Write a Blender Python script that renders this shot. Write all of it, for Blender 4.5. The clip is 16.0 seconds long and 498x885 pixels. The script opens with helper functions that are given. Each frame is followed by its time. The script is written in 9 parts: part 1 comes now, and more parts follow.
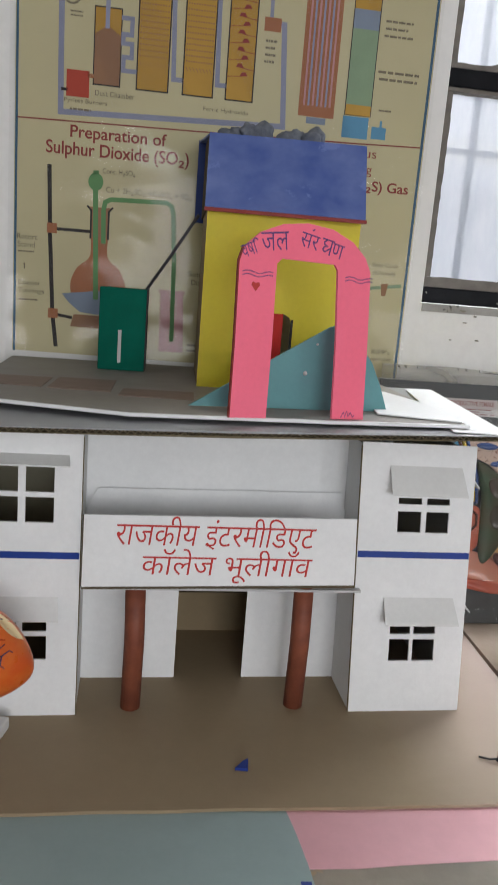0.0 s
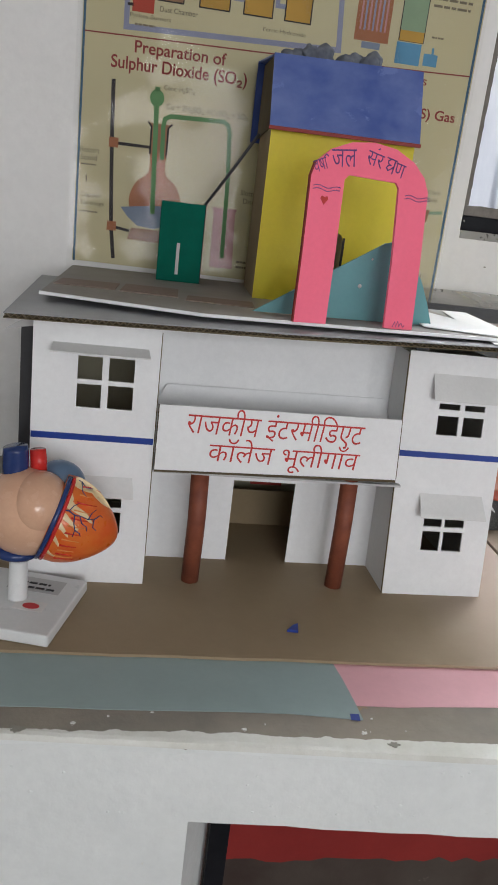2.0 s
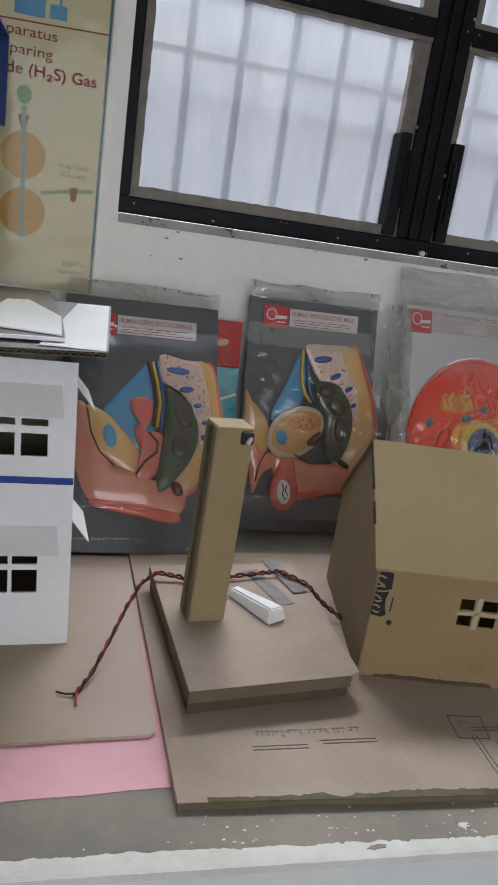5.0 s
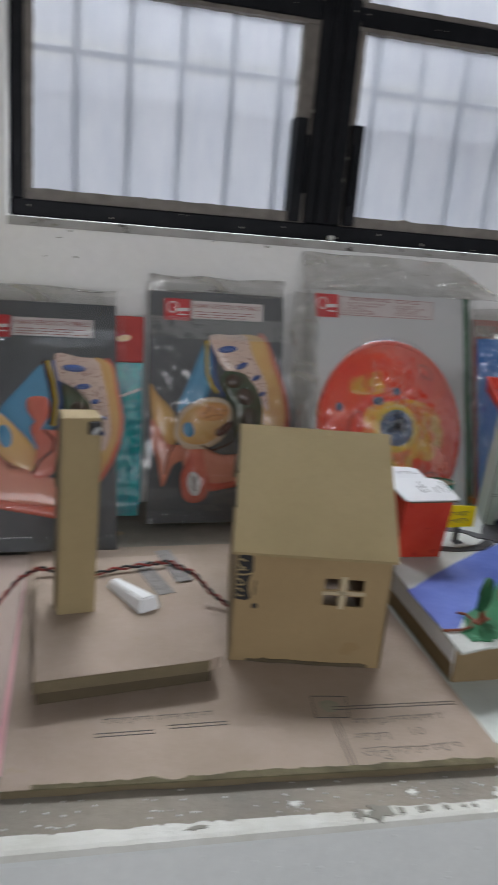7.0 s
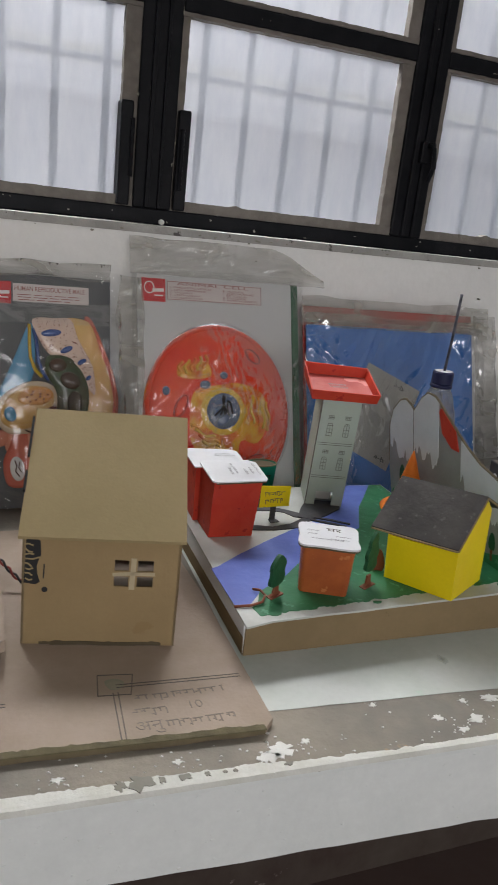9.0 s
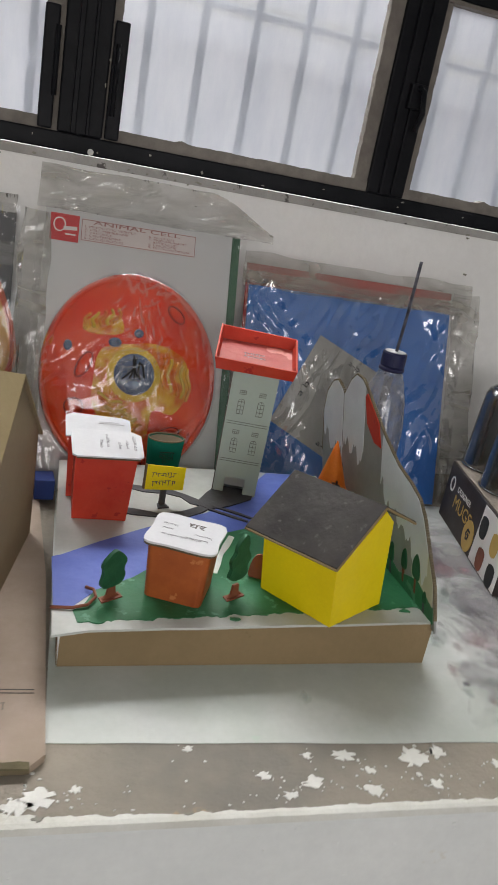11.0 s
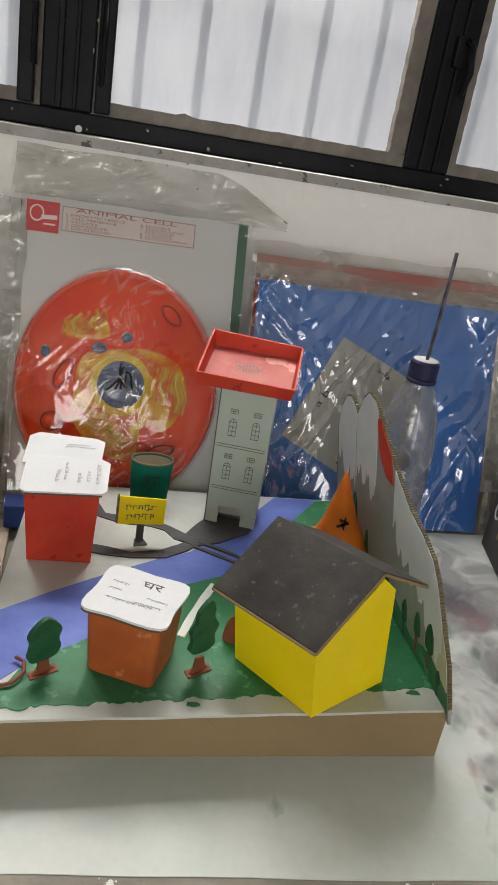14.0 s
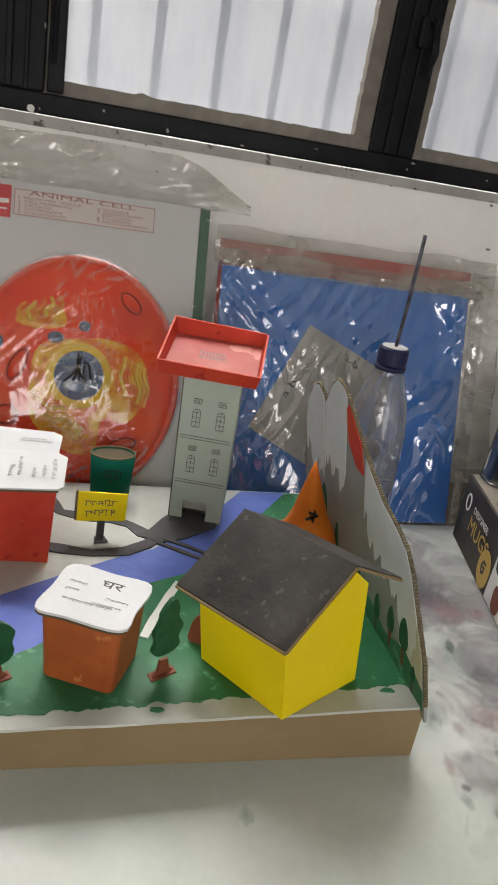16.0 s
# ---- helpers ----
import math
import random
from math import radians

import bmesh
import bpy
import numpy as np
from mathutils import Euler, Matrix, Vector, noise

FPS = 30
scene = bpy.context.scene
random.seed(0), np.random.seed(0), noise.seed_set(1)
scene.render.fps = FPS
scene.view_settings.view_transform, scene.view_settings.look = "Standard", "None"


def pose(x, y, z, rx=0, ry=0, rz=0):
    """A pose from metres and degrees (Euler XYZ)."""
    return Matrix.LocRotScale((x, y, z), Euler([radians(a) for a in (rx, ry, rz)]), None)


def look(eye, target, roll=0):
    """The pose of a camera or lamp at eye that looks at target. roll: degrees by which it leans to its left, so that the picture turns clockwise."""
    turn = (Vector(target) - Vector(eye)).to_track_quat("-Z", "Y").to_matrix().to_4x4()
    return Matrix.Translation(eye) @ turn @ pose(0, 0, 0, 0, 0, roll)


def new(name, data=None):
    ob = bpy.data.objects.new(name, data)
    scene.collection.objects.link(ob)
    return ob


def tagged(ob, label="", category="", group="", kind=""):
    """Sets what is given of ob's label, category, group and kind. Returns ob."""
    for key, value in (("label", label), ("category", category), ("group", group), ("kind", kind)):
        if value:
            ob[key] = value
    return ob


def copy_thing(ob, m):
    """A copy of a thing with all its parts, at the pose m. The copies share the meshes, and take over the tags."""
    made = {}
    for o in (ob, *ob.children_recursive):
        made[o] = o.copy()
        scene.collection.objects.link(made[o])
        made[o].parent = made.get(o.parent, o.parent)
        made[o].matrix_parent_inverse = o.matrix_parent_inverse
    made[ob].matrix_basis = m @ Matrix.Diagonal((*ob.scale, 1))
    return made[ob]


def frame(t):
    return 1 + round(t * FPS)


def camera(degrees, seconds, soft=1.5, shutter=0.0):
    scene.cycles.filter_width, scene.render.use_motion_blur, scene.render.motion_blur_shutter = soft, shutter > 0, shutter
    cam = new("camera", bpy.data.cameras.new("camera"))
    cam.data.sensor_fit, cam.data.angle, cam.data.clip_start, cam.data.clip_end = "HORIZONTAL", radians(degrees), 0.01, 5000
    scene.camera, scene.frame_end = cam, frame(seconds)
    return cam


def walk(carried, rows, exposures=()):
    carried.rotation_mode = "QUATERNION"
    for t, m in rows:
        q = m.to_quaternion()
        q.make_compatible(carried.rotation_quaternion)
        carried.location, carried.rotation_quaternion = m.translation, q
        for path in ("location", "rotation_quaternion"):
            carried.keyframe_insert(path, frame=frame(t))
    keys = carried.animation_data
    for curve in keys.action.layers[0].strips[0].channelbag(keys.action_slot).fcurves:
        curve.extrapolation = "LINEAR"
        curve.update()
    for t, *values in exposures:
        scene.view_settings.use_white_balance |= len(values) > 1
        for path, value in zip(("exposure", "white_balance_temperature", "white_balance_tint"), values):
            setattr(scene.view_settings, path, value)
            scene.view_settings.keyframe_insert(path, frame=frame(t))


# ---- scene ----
cam = camera(37.2, 16.0, shutter=0.6)
PATH = [
    (0, (0.276, 0.265, 1.462), (0.545, 2.202, 1.041), 4.6),
    (0.5, (0.266, 0.255, 1.441), (0.552, 2.178, 0.973), 5.1),
    (1, (0.232, 0.173, 1.434), (0.58, 2.07, 0.904), 6.6),
    (1.5, (0.19, 0.147, 1.425), (0.501, 2.042, 0.869), 7.5),
    (2, (0.166, 0.139, 1.418), (0.442, 2.032, 0.838), 6.9),
    (2.5, (0.209, 0.135, 1.411), (0.571, 2.009, 0.815), 5.5),
    (3, (0.218, 0.126, 1.417), (0.588, 1.997, 0.815), 5.8),
    (3.5, (0.266, 0.129, 1.411), (0.682, 1.994, 0.819), 6.0),
    (4, (0.433, 0.161, 1.422), (0.934, 2.011, 0.853), 6.1),
    (4.2, (0.525, 0.198, 1.453), (1.047, 2.031, 0.847), 6.7),
    (4.5, (0.667, 0.248, 1.44), (1.216, 2.091, 0.89), 8.0),
    (4.7, (0.716, 0.277, 1.453), (1.288, 2.111, 0.898), 8.7),
    (6.8, (0.971, 0.207, 1.473), (1.423, 2.074, 0.916), 5.6),
    (7, (1.029, 0.2, 1.466), (1.532, 2.053, 0.909), 4.9),
    (7.5, (1.118, 0.183, 1.489), (1.81, 1.993, 0.993), 5.8),
    (8, (1.155, 0.158, 1.5), (1.888, 1.952, 1.004), 6.0),
    (8.5, (1.187, 0.138, 1.503), (1.889, 1.932, 0.967), 6.7),
    (9, (1.21, 0.121, 1.493), (1.95, 1.886, 0.915), 6.5),
    (9.5, (1.274, 0.099, 1.495), (1.993, 1.872, 0.913), 6.5),
    (10, (1.358, 0.132, 1.469), (2.097, 1.876, 0.828), 6.2),
    (10.2, (1.416, 0.17, 1.465), (2.153, 1.908, 0.805), 7.6),
    (12.3, (1.718, 0.27, 1.496), (2.106, 2.099, 0.787), 9.4),
    (12.5, (1.732, 0.276, 1.5), (2.095, 2.093, 0.748), 8.3),
    (13, (1.768, 0.381, 1.498), (2.164, 2.192, 0.747), 8.9),
    (13.5, (1.774, 0.448, 1.491), (2.186, 2.251, 0.731), 9.4),
    (14, (1.785, 0.451, 1.493), (2.22, 2.253, 0.742), 9.8),
    (14.5, (1.784, 0.44, 1.498), (2.191, 2.257, 0.77), 9.3),
    (15, (1.8, 0.437, 1.497), (2.25, 2.241, 0.76), 9.5),
    (15.5, (1.797, 0.457, 1.492), (2.276, 2.255, 0.76), 10.0),
    (16, (1.802, 0.491, 1.466), (2.321, 2.273, 0.721), 10.0),
]
walk(cam, [(t, look(eye, target, roll)) for t, eye, target, roll in PATH],
     exposures=[(0, 0.32, 6400, 10), (3.5, 0.26, 6350, 11), (4.2, 0.02, 6250, 11), (4.7, -0.18, 6200, 11), (7, -0.25, 6200, 11), (9, -0.18, 6550, 12), (10.2, -0.08, 6600, 12), (12.5, 0.03, 6900, 10), (16, 0.13, 7000, 10)])

# ---- world, daylight and lamps ----
world = bpy.data.worlds.new("overcast_sky")
scene.world = world
world.use_nodes = True
wn = world.node_tree
sky = wn.nodes.new("ShaderNodeTexSky")
sky.sky_type = "NISHITA"
sky.sun_disc = False
sky.sun_elevation, sky.sun_rotation = radians(38), radians(20)
wn.links.new(sky.outputs[0], wn.nodes["Background"].inputs[0])
wn.nodes["Background"].inputs[1].default_value = 0.07


def lamp(name, kind, m, energy, color=(1, 1, 1), sx=1.0, sy=1.0):
    data = bpy.data.lights.new(name, kind)
    data.energy, data.color = energy, color
    if kind == "AREA":
        data.shape, data.size, data.size_y = "RECTANGLE", sx, sy
    ob = new(name, data)
    ob.matrix_world = m
    return data


sun = lamp("sun", "SUN", look((2.5, 6, 6), (1.2, 0, 0)), 0.8, (1, 0.97, 0.92))
sun.angle = radians(12)
# overcast daylight standing in the openings of the two window walls
lamp("window_daylight", "AREA", look((1.9, 2.75, 3.2), (1.8, 1.3, 0.9)), 165, (0.97, 0.99, 1.0), 2.6, 0.6)
lamp("rear_window_daylight", "AREA", look((0.95, -3.32, 1.75), (0.95, 0, 1.5)), 62, (1.0, 0.985, 0.975), 1.95, 1.55)
lamp("rear_door_daylight", "AREA", look((3.2, -3.32, 1.3), (3.2, 0, 1.2)), 28, (1.0, 0.985, 0.975), 1.15, 2.2)


# ---- materials ----
def material(name, color, second=None, rough=0.6, scale=8.0, mixing=0.5, bump=0.15, bump_scale=120.0, metal=0.0, coat=0.0,
             spec=0.24, spots=None, spot_amount=0.62, spot_scale=25.0, per_object=0.0, sharp=(0.35, 0.65)):
    """A surface with a broad and a fine variation of its colour, spots of wear and a fine relief, in object coordinates (metres)."""
    mat = bpy.data.materials.new(name)
    mat.use_nodes = True
    nt = mat.node_tree
    n, l = nt.nodes, nt.links
    b = n["Principled BSDF"]
    co = n.new("ShaderNodeTexCoord").outputs["Object"]
    second = second or tuple(c * 0.8 for c in color)

    def noise_node(s, detail=4.0, r=0.55):
        t = n.new("ShaderNodeTexNoise")
        t.inputs["Scale"].default_value, t.inputs["Detail"].default_value, t.inputs["Roughness"].default_value = s, detail, r
        l.new(co, t.inputs["Vector"])
        return t.outputs["Fac"]

    def ramp(src, a, c):
        r = n.new("ShaderNodeMapRange")
        r.inputs["From Min"].default_value, r.inputs["From Max"].default_value = a, c
        l.new(src, r.inputs["Value"])
        return r.outputs["Result"]

    def mix(fac, a, c):
        m = n.new("ShaderNodeMix")
        m.data_type = "RGBA"
        l.new(fac, m.inputs["Factor"])
        for sock, v in ((m.inputs["A"], a), (m.inputs["B"], c)):
            if isinstance(v, tuple):
                sock.default_value = (*v, 1)
            else:
                l.new(v, sock)
        return m.outputs["Result"]

    broad = ramp(noise_node(scale), *sharp)
    half = n.new("ShaderNodeMath")
    half.operation = "MULTIPLY"
    half.inputs[1].default_value = mixing
    l.new(broad, half.inputs[0])
    col = mix(half.outputs[0], color, second)
    fine = noise_node(scale * 14, 3.0, 0.7)
    fm = n.new("ShaderNodeMath")
    fm.operation = "MULTIPLY"
    fm.inputs[1].default_value = 0.28
    l.new(fine, fm.inputs[0])
    col = mix(fm.outputs[0], col, tuple(c * 0.62 for c in second))
    if spots:
        col = mix(ramp(noise_node(spot_scale, 6.0, 0.6), spot_amount, spot_amount + 0.035), col, spots)
    l.new(col, b.inputs["Base Color"])
    b.inputs["Metallic"].default_value, b.inputs["Specular IOR Level"].default_value = metal, spec
    rr = n.new("ShaderNodeMapRange")
    rr.inputs["To Min"].default_value, rr.inputs["To Max"].default_value = max(0.03, rough - 0.1), min(1.0, rough + 0.1)
    l.new(noise_node(scale * 3), rr.inputs["Value"])
    l.new(rr.outputs["Result"], b.inputs["Roughness"])
    b.inputs["Coat Weight"].default_value, b.inputs["Coat Roughness"].default_value = coat, 0.08
    if bump:
        bp = n.new("ShaderNodeBump")
        bp.inputs["Strength"].default_value, bp.inputs["Distance"].default_value = bump, 0.002
        l.new(noise_node(bump_scale, 5.0), bp.inputs["Height"])
        l.new(bp.outputs["Normal"], b.inputs["Normal"])
        if coat:
            l.new(bp.outputs["Normal"], b.inputs["Coat Normal"])
    return mat


def clear_film(name, haze, haze_color, gloss=0.0, wrinkle=0.5, wscale=28.0, rough=0.09, ior=1.55, turn=0.0, squeeze=1.0, facet=0.0, fscale=90.0):
    """Thin clear plastic: lets the view through, with a film of haze and a wrinkled gloss."""
    mat = bpy.data.materials.new(name)
    mat.use_nodes = True
    nt = mat.node_tree
    n, l = nt.nodes, nt.links
    n.remove(n["Principled BSDF"])
    out = n["Material Output"]
    co = n.new("ShaderNodeTexCoord").outputs["Object"]
    tr, gl, di = n.new("ShaderNodeBsdfTransparent"), n.new("ShaderNodeBsdfGlossy"), n.new("ShaderNodeBsdfDiffuse")
    tr.inputs["Color"].default_value = (0.96, 0.96, 0.96, 1)
    gl.inputs["Roughness"].default_value = rough
    di.inputs["Color"].default_value = (*haze_color, 1)
    nz = n.new("ShaderNodeTexNoise")
    nz.inputs["Scale"].default_value, nz.inputs["Detail"].default_value, nz.inputs["Distortion"].default_value = wscale, 2.0, 1.2
    mp = n.new("ShaderNodeMapping")
    mp.inputs["Rotation"].default_value, mp.inputs["Scale"].default_value = (0, radians(turn), 0), (squeeze, 1, 1)
    l.new(co, mp.inputs["Vector"])
    l.new(mp.outputs["Vector"], nz.inputs["Vector"])
    bp = n.new("ShaderNodeBump")
    bp.inputs["Distance"].default_value = 0.02
    # some stretches lie smooth, others are crumpled
    lo, calm = n.new("ShaderNodeTexNoise"), n.new("ShaderNodeMapRange")
    lo.inputs["Scale"].default_value = 7.0
    l.new(co, lo.inputs["Vector"])
    calm.inputs["From Min"].default_value, calm.inputs["From Max"].default_value = 0.38, 0.62
    calm.inputs["To Min"].default_value, calm.inputs["To Max"].default_value = wrinkle * 0.25, wrinkle
    l.new(lo.outputs["Fac"], calm.inputs["Value"])
    l.new(calm.outputs["Result"], bp.inputs["Strength"])
    l.new(nz.outputs["Fac"], bp.inputs["Height"])
    normal = bp.outputs["Normal"]
    if facet:
        # crumpled into long soft folds, each tilted its own way
        wob, vo = n.new("ShaderNodeTexNoise"), n.new("ShaderNodeTexNoise")
        vo.inputs["Detail"].default_value, vo.inputs["Roughness"].default_value, vo.inputs["Distortion"].default_value = 3.0, 0.55, 0.7
        wob.inputs["Scale"].default_value, vo.inputs["Scale"].default_value = 9.0, fscale
        l.new(co, wob.inputs["Vector"])

        def vec(op, x, y, k=None):
            v = n.new("ShaderNodeVectorMath")
            v.operation = op
            for sock, val in zip(v.inputs, (x, y)):
                if isinstance(val, tuple):
                    sock.default_value = val
                elif val is not None:
                    l.new(val, sock)
            if k is not None:
                if isinstance(k, float):
                    v.inputs["Scale"].default_value = k
                else:
                    l.new(k, v.inputs["Scale"])
            return v.outputs[0]

        l.new(vec("ADD", mp.outputs["Vector"], vec("SCALE", wob.outputs["Color"], None, 0.035)), vo.inputs["Vector"])
        part_calm = n.new("ShaderNodeMapRange")
        part_calm.inputs["From Min"].default_value, part_calm.inputs["From Max"].default_value = 0.33, 0.50
        part_calm.inputs["To Min"].default_value, part_calm.inputs["To Max"].default_value = facet * 0.15, facet
        l.new(lo.outputs["Fac"], part_calm.inputs["Value"])
        tilt = vec("SCALE", vec("SUBTRACT", vo.outputs["Color"], (0.5, 0.5, 0.5)), None, part_calm.outputs["Result"])
        normal = vec("NORMALIZE", vec("ADD", normal, tilt), None)
    fr = n.new("ShaderNodeFresnel")
    fr.inputs["IOR"].default_value = ior
    for node in (gl, fr):
        l.new(normal, node.inputs["Normal"])
    mi = n.new("ShaderNodeMath")
    mi.operation = "MINIMUM"
    mi.inputs[1].default_value = 0.34
    l.new(fr.outputs[0], mi.inputs[0])
    ad = n.new("ShaderNodeMath")
    ad.operation = "ADD"
    ad.inputs[1].default_value = gloss
    l.new(mi.outputs[0], ad.inputs[0])
    m1, m2 = n.new("ShaderNodeMixShader"), n.new("ShaderNodeMixShader")
    hz = n.new("ShaderNodeMapRange")
    hz.inputs["From Min"].default_value, hz.inputs["From Max"].default_value = 0.35, 0.7
    hz.inputs["To Min"].default_value, hz.inputs["To Max"].default_value = haze * 0.5, min(1.0, haze * 1.5)
    l.new(nz.outputs["Fac"], hz.inputs["Value"])
    l.new(hz.outputs["Result"], m1.inputs[0])
    l.new(tr.outputs[0], m1.inputs[1])
    l.new(di.outputs[0], m1.inputs[2])
    l.new(ad.outputs[0], m2.inputs[0])
    l.new(m1.outputs[0], m2.inputs[1])
    l.new(gl.outputs[0], m2.inputs[2])
    l.new(m2.outputs[0], out.inputs["Surface"])
    return mat


def frosted(name):
    """Dusty frosted glass: part rough glass, part milky film."""
    mat = bpy.data.materials.new(name)
    mat.use_nodes = True
    nt = mat.node_tree
    n, l = nt.nodes, nt.links
    b = n["Principled BSDF"]
    b.inputs["Base Color"].default_value = (0.93, 0.95, 0.96, 1)
    b.inputs["Transmission Weight"].default_value, b.inputs["Roughness"].default_value, b.inputs["IOR"].default_value = 1.0, 0.29, 1.12
    tl = n.new("ShaderNodeBsdfTranslucent")
    tl.inputs["Color"].default_value = (0.40, 0.41, 0.44, 1)
    # broad smears of grime and streaks that ran down the pane
    gc, mp, sn, gr, gm = n.new("ShaderNodeTexCoord"), n.new("ShaderNodeMapping"), n.new("ShaderNodeTexNoise"), n.new("ShaderNodeMapRange"), n.new("ShaderNodeMix")
    mp.inputs["Scale"].default_value = (11, 1, 2.6)
    l.new(gc.outputs["Object"], mp.inputs["Vector"])
    l.new(mp.outputs["Vector"], sn.inputs["Vector"])
    sn.inputs["Scale"].default_value, sn.inputs["Detail"].default_value, sn.inputs["Roughness"].default_value = 1.6, 9.0, 0.68
    gr.inputs["From Min"].default_value, gr.inputs["From Max"].default_value = 0.36, 0.68
    l.new(sn.outputs["Fac"], gr.inputs["Value"])
    gm.data_type = "RGBA"
    gm.inputs["A"].default_value, gm.inputs["B"].default_value = (0.96, 0.97, 0.98, 1), (0.74, 0.77, 0.82, 1)
    l.new(gr.outputs["Result"], gm.inputs["Factor"])
    l.new(gm.outputs["Result"], b.inputs["Base Color"])
    co = n.new("ShaderNodeTexCoord").outputs["Object"]
    nz = n.new("ShaderNodeTexNoise")
    nz.inputs["Scale"].default_value, nz.inputs["Detail"].default_value = 5.0, 8.0
    l.new(co, nz.inputs["Vector"])
    mr = n.new("ShaderNodeMapRange")
    mr.inputs["To Min"].default_value, mr.inputs["To Max"].default_value = 0.10, 0.34
    l.new(nz.outputs["Fac"], mr.inputs["Value"])
    mx = n.new("ShaderNodeMixShader")
    l.new(mr.outputs["Result"], mx.inputs[0])
    l.new(b.outputs[0], mx.inputs[1])
    l.new(tl.outputs[0], mx.inputs[2])
    l.new(mx.outputs[0], n["Material Output"].inputs["Surface"])
    return mat


M_WALL = material("whitewashed_plaster", (0.87, 0.87, 0.86), (0.79, 0.79, 0.78), 0.75, 2.5, 0.6, 0.35, 60, spots=(0.50, 0.48, 0.45), spot_amount=0.74, spot_scale=14)
M_APRON = material("whitewashed_masonry", (0.80, 0.825, 0.81), (0.71, 0.74, 0.73), 0.72, 4.0, 0.8, 1.0, 34, spots=(0.66, 0.65, 0.58), spot_amount=0.70, spot_scale=11)
# sill whitewash darkened to hold down the bright line the window lamp makes
M_SILL = material("dimmed_whitewashed_sill", (0.42, 0.415, 0.40), (0.30, 0.295, 0.28), 0.8, 9.0, 0.9, 0.6, 60, spots=(0.10, 0.095, 0.09), spot_amount=0.64, spot_scale=30)
M_CEIL = material("ceiling_paint", (0.78, 0.78, 0.76), (0.7, 0.7, 0.68), 0.8, 1.5)
M_FLOOR = material("dark_floor", (0.085, 0.055, 0.048), (0.12, 0.09, 0.08), 0.55, 3.0, 0.8, 0.3, 80, spots=(0.30, 0.28, 0.26), spot_amount=0.72, spot_scale=18)
M_RED_DADO = material("red_dado_paint", (0.30, 0.035, 0.03), (0.2, 0.02, 0.02), 0.5, 4.0)
M_DARK_BOARD = material("dark_board", (0.05, 0.05, 0.055), (0.03, 0.03, 0.03), 0.5, 6.0)
M_CONCRETE = material("worn_concrete", (0.34, 0.30, 0.245), (0.215, 0.20, 0.175), 0.8, 5.0, 0.95, 0.8, 90, spots=(0.40, 0.29, 0.185), spot_amount=0.66, spot_scale=9)
M_LIP = material("cream_whitewash_lip", (0.77, 0.775, 0.735), (0.65, 0.65, 0.59), 0.8, 18.0, 0.9, 0.6, 140)
M_RECESS = material("mottled_maroon_wall", (0.055, 0.036, 0.03), (0.095, 0.078, 0.064), 0.7, 6.0, 0.9, 0.5, 60, spots=(0.23, 0.20, 0.175), spot_amount=0.66, spot_scale=11)
M_CHIP = material("chipped_whitewash", (0.80, 0.80, 0.77), (0.68, 0.68, 0.64), 0.8, 30.0, 0.6, 0.6, 120)
M_CHIP_DARK = material("bare_cement_patch", (0.30, 0.29, 0.25), (0.22, 0.21, 0.18), 0.85, 40.0)
M_FRAME = material("black_painted_steel", (0.008, 0.009, 0.011), (0.016, 0.016, 0.019), 0.4, 14.0, 0.7, 0.5, 70, spots=(0.20, 0.195, 0.18), spot_amount=0.715, spot_scale=34, spec=0.06)
M_PUTTY = material("old_window_putty", (0.20, 0.18, 0.16), (0.13, 0.118, 0.105), 0.8, 25.0, 0.8, 0.8, 90)
M_GLASS = frosted("dusty_frosted_glass")
M_GRILLE = material("blue_grey_grille", (0.07, 0.085, 0.12), (0.05, 0.06, 0.08), 0.5, 10.0)
M_OUTSIDE = bpy.data.materials.new("hazy_daylight_backdrop")
M_OUTSIDE.use_nodes = True
M_OUTSIDE.node_tree.nodes["Principled BSDF"].inputs["Base Color"].default_value = (0.19, 0.19, 0.20, 1)
M_OUTSIDE.node_tree.nodes["Principled BSDF"].inputs["Emission Color"].default_value = (0.97, 0.955, 1.0, 1)
M_OUTSIDE.node_tree.nodes["Principled BSDF"].inputs["Emission Strength"].default_value = 0.172
M_LEDGE = material("outside_ledge", (0.55, 0.52, 0.42), (0.42, 0.40, 0.32), 0.8, 5.0)

M_WHITECARD = material("white_card", (0.85, 0.86, 0.87), (0.77, 0.785, 0.80), 0.62, 6.0, 0.6, 0.12, 200)
M_LID = material("off_white_paper_lid", (0.66, 0.67, 0.685), (0.60, 0.61, 0.63), 0.75, 10.0, 0.6, 0.12, 200)
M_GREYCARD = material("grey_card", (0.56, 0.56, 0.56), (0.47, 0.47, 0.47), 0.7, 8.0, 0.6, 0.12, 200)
# white card with its grey shade put into the colour
M_SHADECARD = material("white_card_grey_shade", (0.74, 0.745, 0.74), (0.66, 0.665, 0.66), 0.7, 8.0, 0.6, 0.12, 200)
M_ROOFGREY = material("grey_painted_board", (0.30, 0.31, 0.32), (0.36, 0.37, 0.38), 0.5, 4.0, 0.8, 0.2, 60)
M_SHEET = material("grey_brown_sheet", (0.25, 0.235, 0.215), (0.31, 0.295, 0.27), 0.55, 6.0, 0.7, 0.2, 80)
M_BRICKPAINT = material("brick_red_paint", (0.235, 0.175, 0.15), (0.20, 0.145, 0.125), 0.6, 14.0)
M_CORR = material("brown_corrugated_card", (0.185, 0.15, 0.09), (0.12, 0.098, 0.06), 0.85, 12.0, 0.7, 0.4, 150)
M_CORR_EDGE = material("pale_brown_card_flutes", (0.27, 0.215, 0.135), (0.20, 0.16, 0.10), 0.85, 30.0)
